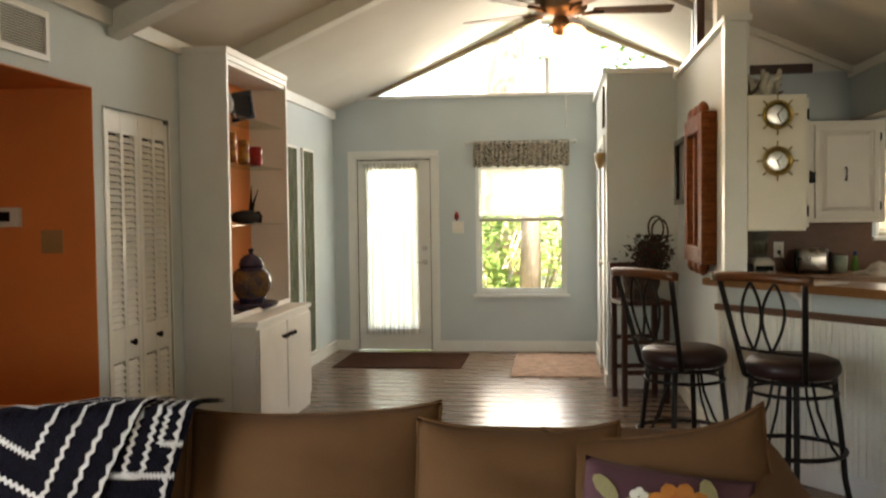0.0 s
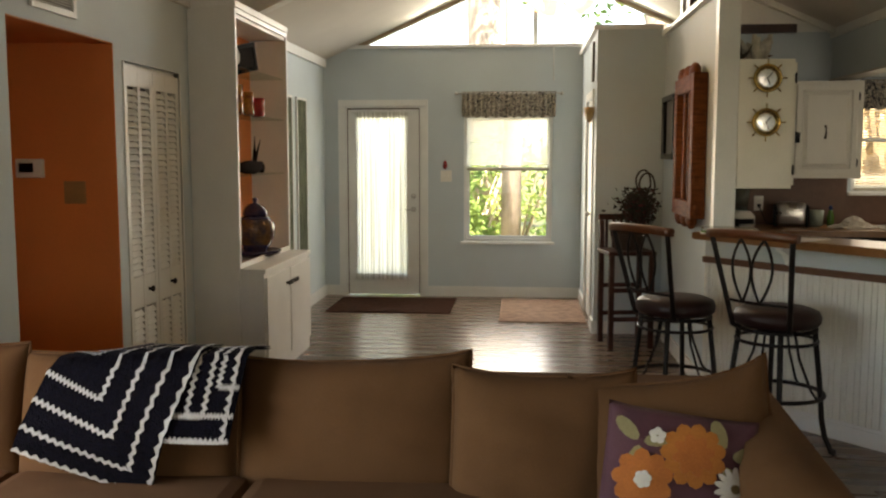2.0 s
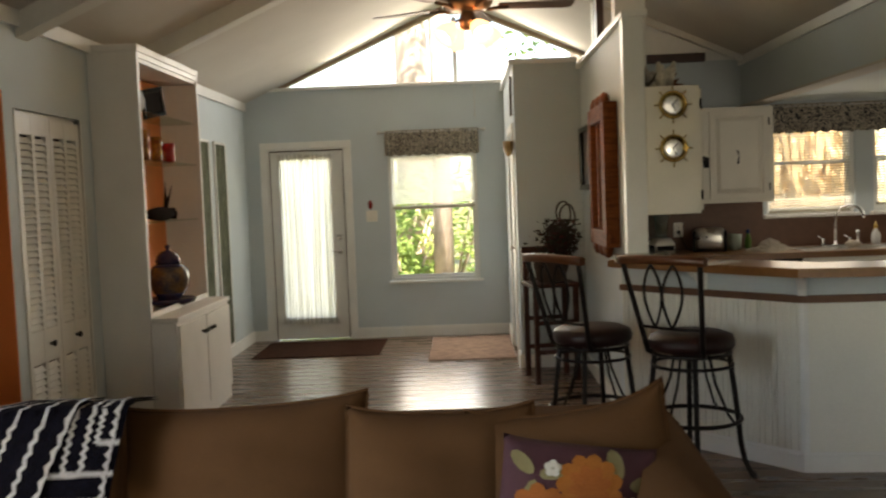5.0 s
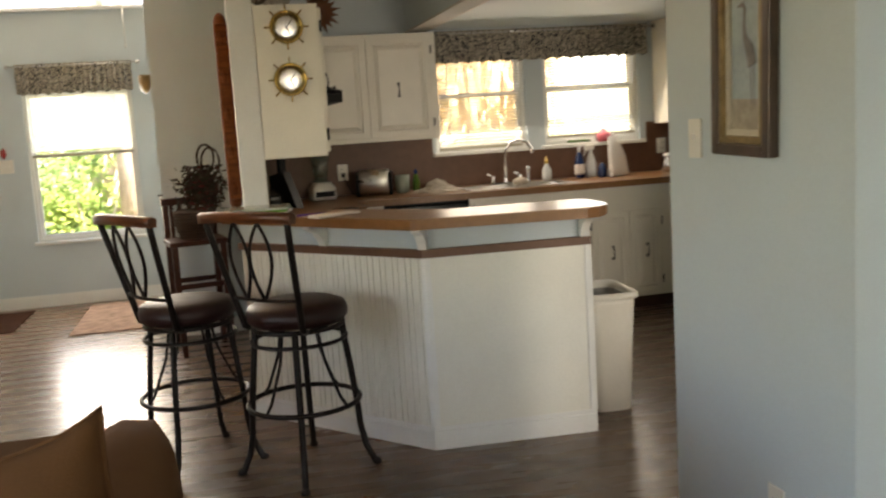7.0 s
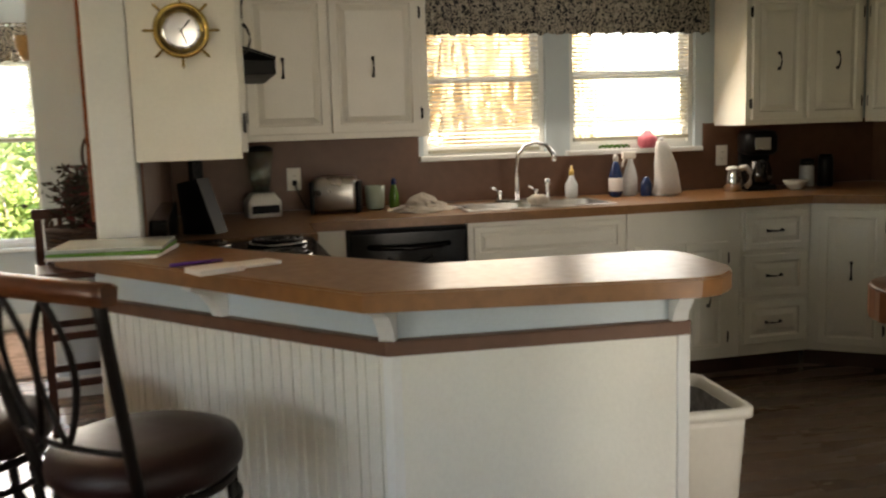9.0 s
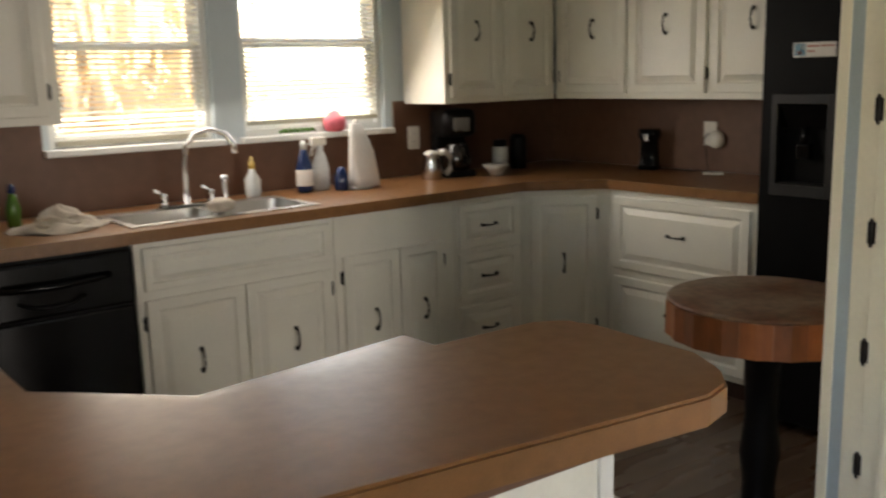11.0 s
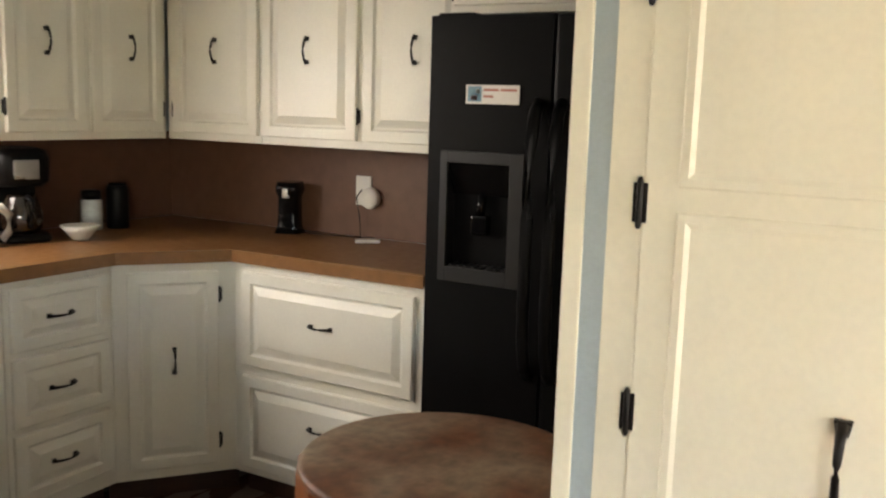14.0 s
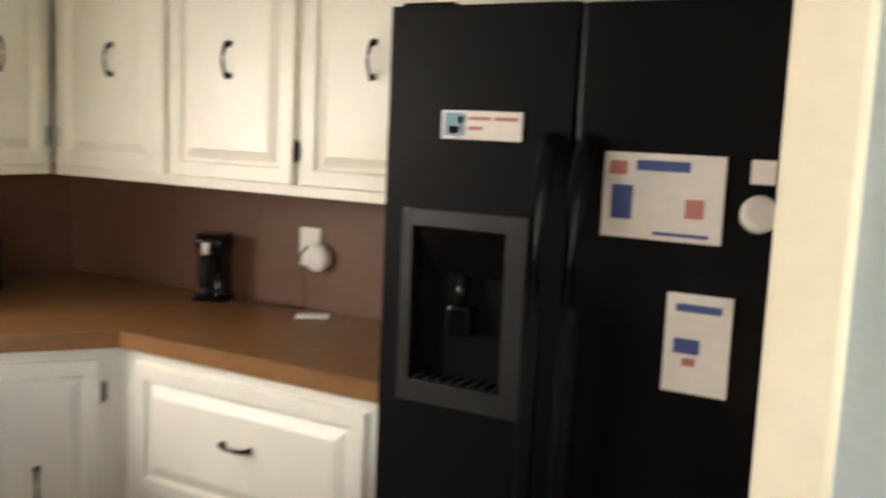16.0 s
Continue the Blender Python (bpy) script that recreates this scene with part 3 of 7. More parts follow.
c = cabinet("wall_cabinet", pose(5.72, UY, 0), 0.775, ZU0, 2.138, YK - UY - 0.002, "cream white wall cabinet with two doors under the ceiling")
cab_door(c, 0.035, 0.365, ZU0 + 0.03, 2.06, "l", "v", at=(0.195, 1.70))
cab_door(c, 0.395, 0.745, ZU0 + 0.03, 2.06, "r", "v", at=(0.575, 1.70))
c = cabinet("wall_cabinet", pose(UX, 7.495, 0, 0, 0, -90), 0.51, ZU0, 2.138, XE - UX - 0.002, "cream white wall cabinet with one door in the corner")
cab_door(c, 0.045, 0.495, ZU0 + 0.03, 2.06, "l", "v", at=(0.285, 1.70))
c = cabinet("wall_cabinet", pose(UX, 6.985, 0, 0, 0, -90), 0.915, ZU0, 2.138, XE - UX - 0.002, "cream white wall cabinet with two doors beside the fridge")
cab_door(c, 0.012, 0.455, ZU0 + 0.03, 2.06, "r", "v", at=(0.235, 1.70))
cab_door(c, 0.485, 0.90, ZU0 + 0.03, 2.06, None, "v", at=(0.705, 1.70))
c = cabinet("wall_cabinet", pose(UX - 0.16, 6.065, 0, 0, 0, -90), 1.0, 1.80, 2.138, XE - UX + 0.158, "cream white short cabinet over the fridge")
cab_door(c, 0.02, 0.49, 1.825, 2.115, "l", None)
cab_door(c, 0.51, 0.98, 1.825, 2.115, "r", None)
c = cabinet("wall_cabinet", pose(2.88, 5.77, 0, 0, 0, 90), 0.33, 1.325, 2.085, 2.88 - 2.562, "cream white end cabinet carrying two brass ship-wheel dials")
cab_door(c, 0.02, 0.31, 1.345, 2.065, "l", "v")
c = cabinet("wall_cabinet", pose(2.88, 6.10, 0, 0, 0, 90), 0.76, 1.70, 2.085, 2.88 - 2.562, "cream white short cabinet over the range hood")
cab_door(c, 0.02, 0.375, 1.72, 2.065, "l", "v")
cab_door(c, 0.385, 0.74, 1.72, 2.065, "r", "v")
c = cabinet("wall_cabinet", pose(2.88, 6.86, 0, 0, 0, 90), 0.64, 1.345, 2.085, 2.88 - 2.562, "cream white wall cabinet beside the range hood")
cab_door(c, 0.02, 0.60, 1.365, 2.065, "r", "v")

# pantry: tall doors beside the fridge
XP = 4.905
c = thing("pantry", pose(XP, 5.05, 0, 0, 0, -90), "tall cream white pantry with panelled doors and blue strip", "pantry")
bm = B()
box(bm, 0.112, 1.232, 0.012, 1.9, 0.10, 2.138)
part("body", bm, PANTRY, c)
for a in ((0, 0.028, 0, 1.9, 0), (0.062, 0.112, -0.004, 1.9, 0.10), (0.667, 0.677, -0.002, 0.05, 0.10), (1.232, 1.30, -0.004, 1.9, 0.10)):
    bm = B()
    box(bm, a[0], a[1], a[2], a[3], a[4], 2.138, 0.003)
    part("stile", bm, PANTRY, c)
bm = B()
box(bm, 0.062, 1.30, 0, 1.9, 0.0, 0.098)
part("base_board", bm, PANTRY, c)
bm = B()
box(bm, 0.028, 0.062, 0.004, 1.9, 0, 2.138)
part("blue_strip", bm, BLUE, c, "narrow strip of pale blue paint")
for x0, x1, side in ((0.112, 0.667, "l"), (0.677, 1.232, "r")):
    bm = B()
    box(bm, x0, x1, -0.008, 0.011, 0.11, 2.125, 0.003)
    d = part("door", bm, PANTRY, c)
    for z0, z1 in ((0.16, 0.795), (0.825, 1.382), (1.412, 2.09)):
        bm = B()
        profile_panel(bm, x0 + 0.045, x1 - 0.045, z0, z1, [(0.0, 0.0085), (0.003, 0.0115), (0.013, 0.0122), (0.020, 0.0095), (0.026, 0.0092), (0.070, 0.0094)])
        part("panel", bm, PANTRY, d)
    hx = x0 - 0.004 if side == "l" else x1 + 0.004
    for z in (0.25, 0.535, 0.82, 1.107, 1.39, 1.674, 1.96):
        put("hinge", HINGE, d, pose(hx, -0.006, z) @ Matrix.Diagonal((0.9, 0.8, 1.1, 1)), "black iron hinge")
    put("handle", PULL, d, pose(x0 + 0.265 if side == "l" else x1 - 0.265, -0.018, 1.09) @ Matrix.Diagonal((1.2, 1.2, 1.2, 1)), "black iron bow handle")
bm = B()
box(bm, XP + 0.3, XE, 3.70, 3.78, 0, 2.2)
setting("wall_pantry_back", bm, BLUE, "pale blue wall behind the pantry", "wall")

# ---- the bar ----
b0, b1, b2 = Vector((2.40, 5.84)), Vector((3.165, 4.935)), Vector((3.925, 4.885))
BEAD = mat("beadboard_white", (0.72, 0.715, 0.65), 0.45, vary=0.05, scale=3, grain=90, bump=0.03)


def offset_line(pts, d):
    """The open polyline pts moved sideways by d, to the right of its way for d > 0."""
    out = []
    for i, p in enumerate(pts):
        dirs = []
        if i:
            dirs.append((p - pts[i - 1]).normalized())
        if i < len(pts) - 1:
            dirs.append((pts[i + 1] - p).normalized())
        ns = [Vector((q.y, -q.x)) for q in dirs]
        n = sum(ns, Vector((0, 0))) / len(ns)
        out.append(p + n.normalized() * d / max(0.3, n.normalized().dot(ns[0])))
    return out


def band(bm, pts, d0, d1, z0, z1):
    a, b = offset_line(pts, d0), offset_line(pts, d1)
    prism(bm, [tuple(p) for p in b] + [tuple(p) for p in reversed(a)], z0, z1)


line = [b0, b1, b2]
bar = thing("breakfast_bar", Matrix.Identity(4), "white beadboard breakfast bar with brown laminate top", "bar counter")
bm = B()
band(bm, line, -0.16, -0.010, 0, 0.875)
part("base", bm, BEAD, bar)
for (p, q), flat in (((b0, b1), False), ((b1, b2), True)):
    d = (q - p).normalized()
    n = Vector((d.y, -d.x))
    length = (q - p).length
    bm = B()
    step = 0.075
    k = max(1, int(round(length / step)))
    w = length / k
    if flat:
        o, e = p - n * 0.010, q - n * 0.010
        prism(bm, [tuple(o), tuple(o + n * 0.008), tuple(e + n * 0.008), tuple(e)][::-1], 0.10, 0.875)
        part("front_board", bm, BEAD, bar, "plain white board")
    else:
        bm.free()
        for i in range(k):
            for f0, f1 in ((0.06, 0.50), (0.58, 0.92)):
                bm = B()
                o, e = p + d * (i + f0) * w - n * 0.010, p + d * (i + f1) * w - n * 0.010
                prism(bm, [tuple(o), tuple(o + n * 0.007 + d * 0.002), tuple(e + n * 0.007 - d * 0.002), tuple(e)][::-1], 0.10, 0.875)
                part("bead_board", bm, BEAD, bar)
bm = B()
band(bm, line, -0.16, 0.006, 0.0, 0.085)
band(bm, line, -0.158, 0.0, 0.085, 0.105)
part("base_board", bm, TRIM, bar)
bm = B()
prism(bm, [(b1.x - 0.014, b1.y + 0.006), (b1.x + 0.004, b1.y - 0.004), (b1.x + 0.028, b1.y - 0.004), (b1.x + 0.02, b1.y + 0.012)], 0.105, 0.875)
part("corner_trim", bm, TRIM, bar)
bm = B()
box(bm, b2.x - 0.03, b2.x + 0.004, b2.y - 0.003, b2.y + 0.165, 0.105, 0.875, 0.003)
part("corner_trim", bm, TRIM, bar)
bm = B()
band(bm, line, -0.165, 0.018, 0.875, 0.912)
bmesh.ops.bevel(bm, geom=bm.edges[:], offset=0.003, segments=1, affect="EDGES")
part("lower_band", bm, SPLASH, bar, "brown laminate band")
bm = B()
band(bm, line, -0.155, -0.012, 0.912, 1.022)
part("frieze", bm, BLUE, bar, "pale blue band under the top")
def corbel(p, n):
    d = Vector((-n.y, n.x)) * 0.02
    bm = B()
    prof = [(-0.012, 0.912), (0.014, 0.912), (0.024, 0.940), (0.055, 0.978), (0.11, 1.002), (0.115, 1.021), (-0.012, 1.021)]
    a = [bm.verts.new((p.x + n.x * u - d.x, p.y + n.y * u - d.y, z)) for u, z in prof]
    b = [bm.verts.new((p.x + n.x * u + d.x, p.y + n.y * u + d.y, z)) for u, z in prof]
    bm.faces.new(a)
    bm.faces.new(list(reversed(b)))
    for i in range(len(a)):
        bm.faces.new((a[i], b[i], b[(i + 1) % len(a)], a[(i + 1) % len(a)]))
    part("corbel", bm, TRIM, bar, "small white curved bracket")
n1 = Vector(((b1 - b0).y, -(b1 - b0).x)).normalized()
n2 = Vector(((b2 - b1).y, -(b2 - b1).x)).normalized()
corbel(b0.lerp(b1, 0.50), n1)
corbel(b1 + (b2 - b1) * 0.0, (n1 + n2).normalized())
corbel(b2 - Vector((0.03, 0)), n2)
bm = B()
prism(bm, [(2.31, 5.757), (3.075, 4.735), (3.81, 4.617), (3.866, 4.63), (3.918, 4.677), (3.955, 4.745), (3.965, 4.96), (3.948, 5.015), (3.90, 5.045), (3.30, 5.065), (2.86, 5.55), (2.60, 5.93), (2.545, 5.93), (2.545, 5.757)], 1.022, 1.068)
bmesh.ops.bevel(bm, geom=[e for e in bm.edges if abs(e.verts[0].co.z - e.verts[1].co.z) < 1e-6], offset=0.005, segments=2, affect="EDGES")
part("top", bm, COUNTER, bar, "brown laminate bar top with clipped corners")

# ---- appliances ----
w = 0.60
t = thing("dishwasher", pose(3.388, YC - 0.005, 0), "glossy black dishwasher under the worktop", "dishwasher")
bm = B()
box(bm, 0, w - 0.004, 0, 0.6, 0.10, 0.92, 0.006)
part("body", bm, BLACK, t)
bm = B()
box(bm, 0.006, w - 0.010, -0.025, 0, 0.14, 0.70, 0.008)
part("door", bm, GLOSSBLACK, t)
bm = B()
box(bm, 0.006, w - 0.010, -0.032, 0, 0.71, 0.905, 0.012)
p = part("control_panel", bm, GLOSSBLACK, t)
bm = B()
tube(bm, [(0.10, -0.035, 0.83), (0.16, -0.06, 0.825), (0.30, -0.066, 0.82), (0.44, -0.06, 0.825), (0.50, -0.035, 0.83)], 0.012, 8)
part("handle", bm, GLOSSBLACK, p)
bm = B()
tube(bm, [(0.19, -0.034, 0.772), (0.24, -0.038, 0.75), (0.30, -0.04, 0.744), (0.36, -0.038, 0.75), (0.41, -0.034, 0.772)], 0.008, 8)
part("latch", bm, BLACK, p)

t = thing("stove", pose(XS, 5.955, 0, 0, 0, 90), "black electric stove with coil burners", "stove")
bm = B()
box(bm, 0, 0.78, 0, 0.61, 0.0, 0.955, 0.006)
part("body", bm, GLOSSBLACK, t)
bm = B()
box(bm, 0.02, 0.76, -0.03, 0, 0.22, 0.80, 0.008)
d = part("oven_door", bm, GLOSSBLACK, t)
bm = B()
tube(bm, [(0.08, -0.03, 0.76), (0.08, -0.075, 0.77), (0.70, -0.075, 0.77), (0.70, -0.03, 0.76)], 0.013, 8)
part("handle", bm, GLOSSBLACK, d)
for bx, by, r in ((0.2, 0.16, 0.075), (0.58, 0.16, 0.095), (0.2, 0.44, 0.095), (0.58, 0.44, 0.075)):
    bm = B()
    for q in (1.0, 0.72, 0.44):
        tube(bm, circle(bx, by, 0.972, r * q, 20), 0.008, 6, ring=True)
    burner = part("burner", bm, IRON, t, "dark coil burner")
    bm = B()
    tube(bm, circle(bx, by, 0.962, r + 0.02, 24), 0.007, 6, ring=True)
    part("drip_ring", bm, CHROME, burner, "chrome drip ring")
bm = B()
box(bm, 0, 0.78, 0.545, 0.608, 0.957, 1.13, 0.01)
part("backguard", bm, GLOSSBLACK, t)

t = thing("range_hood", pose(2.88, 6.11, 1.60, 0, 0, 90), "dark brown range hood under a short cabinet", "range hood")
bm = B()
box(bm, 0, 0.74, -0.14, 0.30, 0.0, 0.05, 0.004)
slab(bm, [(0, -0.14, 0.051), (0.74, -0.14, 0.051), (0.74, 0.0, 0.098), (0, 0.0, 0.098)], 0.01)
part("shell", bm, BLACK, t)

# fridge
t = thing("refrigerator", pose(6.14, 6.015, 0, 0, 0, -90), "black side-by-side refrigerator with ice dispenser", "refrigerator")
bm = B()
box(bm, 0, 0.905, 0.07, 0.70, 0.02, 1.755, 0.006)
part("body", bm, BLACK, t)
for x0, x1, nm in ((0.003, 0.398, "freezer_door"), (0.404, 0.902, "fridge_door")):
    bm = B()
    if nm == "freezer_door":
        for a in ((x0, 0.072, 0.05, 1.775), (0.288, x1, 0.05, 1.775), (0.072, 0.288, 0.05, 1.02), (0.072, 0.288, 1.345, 1.775)):
            box(bm, a[0], a[1], 0, 0.068, a[2], a[3])
        box(bm, 0.072, 0.288, 0.05, 0.068, 1.02, 1.345)
        bmesh.ops.remove_doubles(bm, verts=bm.verts, dist=1e-5)
    else:
        box(bm, x0, x1, 0, 0.068, 0.05, 1.775, 0.012)
    d = part(nm, bm, BLACK, t)
    hx = 0.366 if nm == "freezer_door" else 0.436
    bm = B()
    tube(bm, [(hx, -0.002, 1.53), (hx, -0.030, 1.50), (hx, -0.050, 1.42), (hx, -0.056, 1.2), (hx, -0.056, 0.95), (hx, -0.050, 0.84), (hx, -0.030, 0.76), (hx, -0.002, 0.73)], 0.018, 12)
    part("handle", bm, BLACK, d, "long black bow handle")
    bm = B()
    box(bm, (x0 + 0.01) if nm == "freezer_door" else x1 - 0.13, (x0 + 0.13) if nm == "freezer_door" else x1 - 0.01, 0.02, 0.12, 1.756, 1.785, 0.006)
    part("hinge_cover", bm, BLACK, d)
    if nm == "freezer_door":
        DISP = mat("dark_grey_plastic", (0.011, 0.011, 0.012), 0.4, vary=0.1, bump=0.01)
        bm = B()
        for a in ((0.052, 0.076, 0.985, 1.38), (0.284, 0.328, 0.985, 1.38), (0.076, 0.284, 0.985, 1.03), (0.076, 0.284, 1.345, 1.38)):
            box(bm, a[0], a[1], -0.010, -0.0005, a[2], a[3], 0.002)
        disp = part("dispenser_frame", bm, DISP, d, "dark grey dispenser surround")
        bm = B()
        slab(bm, [(0.078, -0.004, 1.344), (0.282, -0.004, 1.344), (0.282, 0.030, 1.25), (0.078, 0.030, 1.25)], 0.008)
        part("control_panel", bm, GLOSSBLACK, disp)
        bm = B()
        box(bm, 0.150, 0.205, 0.010, 0.045, 1.13, 1.19, 0.008)
        tube(bm, [(0.178, 0.03, 1.25), (0.178, 0.02, 1.19)], 0.014, 10)
        part("paddle", bm, GLOSSBLACK, disp)
        bm = B()
        for i in range(8):
            box(bm, 0.085 + i * 0.025, 0.096 + i * 0.025, 0.0, 0.048, 1.031, 1.036)
        part("drip_grille", bm, DISP, disp)

INK_BLUE = mat("blue_ink", (0.06, 0.09, 0.28), 0.6, vary=0.05, bump=0)
INK_RED = mat("red_ink", (0.50, 0.20, 0.17), 0.6, vary=0.05, bump=0)
SKYINK = mat("sea_blue_ink", (0.22, 0.38, 0.50), 0.6, vary=0.1, bump=0)


def magnet(y1, y0, z0, z1, bars, label):
    t = thing("fridge_magnet", pose(6.1375, y1, z0, 0, 0, -90), label, "magnet", "magnets on the refrigerator")
    w, h = y1 - y0, z1 - z0
    bm = B()
    box(bm, 0, w, -0.004, 0, 0, h, 0.001)
    part("card", bm, PAPER, t)
    for x0, x1, a, b, m in bars:
        bm = B()
        box(bm, x0 * w, x1 * w, -0.0052, -0.0041, a * h, b * h)
        part("printed_mark", bm, m, t)


magnet(5.885, 5.712, 1.520, 1.575, [(0.04, 0.30, 0.12, 0.92, SKYINK), (0.10, 0.22, 0.2, 0.45, INK_RED), (0.2, 0.27, 0.55, 0.8, PAPER), (0.34, 0.62, 0.68, 0.80, INK_RED), (0.66, 0.95, 0.68, 0.80, INK_RED), (0.34, 0.52, 0.34, 0.46, INK_RED)], "small white picture magnet with red print on the freezer door")
magnet(5.548, 5.335, 1.362, 1.512, [(0.28, 0.72, 0.80, 0.92, INK_BLUE), (0.08, 0.26, 0.22, 0.62, INK_BLUE), (0.70, 0.85, 0.28, 0.5, INK_RED), (0.05, 0.20, 0.74, 0.9, INK_RED), (0.45, 0.9, 0.06, 0.10, INK_BLUE)], "large white printed paper magnet on the fridge door")
magnet(5.418, 5.305, 1.100, 1.275, [(0.15, 0.85, 0.82, 0.90, INK_BLUE), (0.15, 0.55, 0.40, 0.55, INK_BLUE), (0.3, 0.5, 0.28, 0.36, INK_RED), (0.2, 0.8, 0.60, 0.78, PAPER)], "narrow white printed paper magnet on the fridge door")
t = thing("fridge_clip", pose(6.1375, 5.275, 1.42, 0, 0, -90), "white magnetic clip on the fridge door", "magnet")
bm = B()
box(bm, -0.02, 0.02, -0.006, 0, 0.05, 0.09, 0.002)
lathe(bm, [(0.006, -0.012), (0.03, -0.008), (0.032, 0.008), (0.02, 0.012)], 16, pose(0, -0.012, 0, 70, 0, 20))
part("clip", bm, PAPER, t)

# butcher block table
TB = (5.28, 5.437, 0.805)
t = thing("butcher_block_table", pose(TB[0], TB[1], 0), "round worn butcher block table on a black pedestal", "table")
R, TH, NS = 0.30, 0.116, 20
for i in range(NS):
    a0, a1 = 2 * math.pi * i / NS, 2 * math.pi * (i + 1) / NS
    bm = B()
    g = 0.0012
    pts = [(0.24 * math.cos(a0), 0.24 * math.sin(a0)), ((R - 0.006) * math.cos(a0 + g), (R - 0.006) * math.sin(a0 + g)),
           (R * math.cos((a0 + a1) / 2), R * math.sin((a0 + a1) / 2)), ((R - 0.006) * math.cos(a1 - g), (R - 0.006) * math.sin(a1 - g)), (0.24 * math.cos(a1), 0.24 * math.sin(a1))]
    prism(bm, pts, TB[2] - TH, TB[2] - 0.012)
    part("stave", bm, BLOCK, t)
bm = B()
lathe(bm, [(0.02, TB[2] - TH + 0.004), (0.245, TB[2] - TH + 0.004), (0.245, TB[2] - 0.02), (R - 0.004, TB[2] - 0.012), (R - 0.008, TB[2] - 0.003), (R - 0.018, TB[2]), (0.15, TB[2] - 0.003), (0.01, TB[2] - 0.005)], 48)
part("top", bm, BLOCKTOP, t, "scarred and stained end-grain top")
bm = B()
lathe(bm, [(0.20, 0.0), (0.20, 0.02), (0.10, 0.05), (0.055, 0.09), (0.05, 0.2), (0.062, 0.30), (0.05, 0.42), (0.055, 0.60), (0.13, 0.655), (0.13, 0.672)], 24)
part("pedestal", bm, BLACK, t, "black turned pedestal")

# trash can
t = thing("trash_can", pose(4.125, 5.26, 0, 0, 0, -4), "white plastic kitchen trash can with open top", "trash can")
bm = B()
def rr(w, d, z, r=0.05, n=5):
    out = []
    for cx, cy, a in ((w - r, d - r, 0), (-w + r, d - r, 90), (-w + r, -d + r, 180), (w - r, -d + r, 270)):
        for i in range(n):
            q = radians(a + 90 * i / (n - 1))
            out.append((cx + r * math.cos(q), cy + r * math.sin(q), z))
    return out
def loft(bm, loops, cap0=True, cap1=False):
    rs = [[bm.verts.new(p) for p in lp] for lp in loops]
    for a, b in zip(rs, rs[1:]):
        for i in range(len(a)):
            f = bm.faces.new((a[i], a[(i + 1) % len(a)], b[(i + 1) % len(a)], b[i]))
            f.smooth = True
    if cap0:
        bm.faces.new(list(reversed(rs[0])))
    if cap1:
        bm.faces.new(rs[-1])
loft(bm, [rr(0.095, 0.15, 0.0), rr(0.118, 0.18, 0.54), rr(0.119, 0.182, 0.56), rr(0.112, 0.175, 0.56), rr(0.09, 0.145, 0.02)], True, True)
part("bin", bm, WHITEPLASTIC, t)
bm = B()
loft(bm, [rr(0.121, 0.184, 0.56), rr(0.133, 0.196, 0.564), rr(0.134, 0.197, 0.588), rr(0.127, 0.19, 0.594), rr(0.114, 0.177, 0.592), rr(0.112, 0.175, 0.56)], False, False)
part("rim", bm, WHITEPLASTIC, t)
BAG = mat("grey_bin_bag", (0.35, 0.34, 0.33), 0.3, vary=0.3, scale=20, bump=0.3)
bm = B()
loft(bm, [rr(0.111, 0.174, 0.558), rr(0.106, 0.168, 0.51), rr(0.095, 0.15, 0.43)], False, True)
part("liner", bm, BAG, t, "crumpled grey bin liner")

# ---- doors and windows ----


def frame_rect(bm, x0, x1, z0, z1, w, y0, y1, bevel=0.002):
    for a in ((x0, x0 + w, z0, z1), (x1 - w, x1, z0, z1), (x0 + w, x1 - w, z0, z0 + w), (x0 + w, x1 - w, z1 - w, z1)):
        box(bm, a[0], a[1], y0, y1, a[2], a[3], bevel)


def setting_thing(name, m, label, category):
    t = thing(name, m, label, category)
    t["kind"] = "structure"
    return t


t = setting_thing("door_1", pose(0, YF, 0), "white glazed front door with sheer curtain", "door")
bm = B()
for a in ((-0.695, -0.622, 0, 2.04), (0.202, 0.275, 0, 2.04), (-0.695, 0.275, 2.041, 2.112)):
    box(bm, a[0], a[1], -0.018, 0.0, a[2], a[3], 0.004)
box(bm, -0.62, -0.605, 0, 0.14, 0, 2.04)
box(bm, 0.185, 0.20, 0, 0.14, 0, 2.04)
box(bm, -0.605, 0.185, 0, 0.14, 2.025, 2.04)
part("casing", bm, TRIM, t)
bm = B()
for a in ((-0.595, -0.50, 0.012, 2.012), (0.04, 0.175, 0.012, 2.012), (-0.50, 0.04, 0.012, 0.24), (-0.50, 0.04, 1.93, 2.012)):
    box(bm, a[0], a[1], 0.02, 0.062, a[2], a[3])
frame_rect(bm, -0.515, 0.055, 0.225, 1.945, 0.022, 0.008, 0.02)
leaf = part("leaf", bm, TRIM, t)
# dark strips put in for the shade in the gap round the leaf
bm = B()
for a in ((-0.605, -0.5955, 0.012, 2.025), (0.1755, 0.185, 0.012, 2.025), (-0.5955, 0.1755, 2.0125, 2.025)):
    box(bm, a[0], a[1], 0.022, 0.06, a[2], a[3])
part("leaf_gap_shade", bm, DARKWOOD, t, "dark strips for the shaded gap round the door leaf")
bm = B()
box(bm, -0.50, 0.04, 0.045, 0.05, 0.24, 1.93)
pane = part("pane", bm, GLASS, leaf)
pane.visible_shadow = False
bm = B()
cols, rows = 120, 8
grid = []
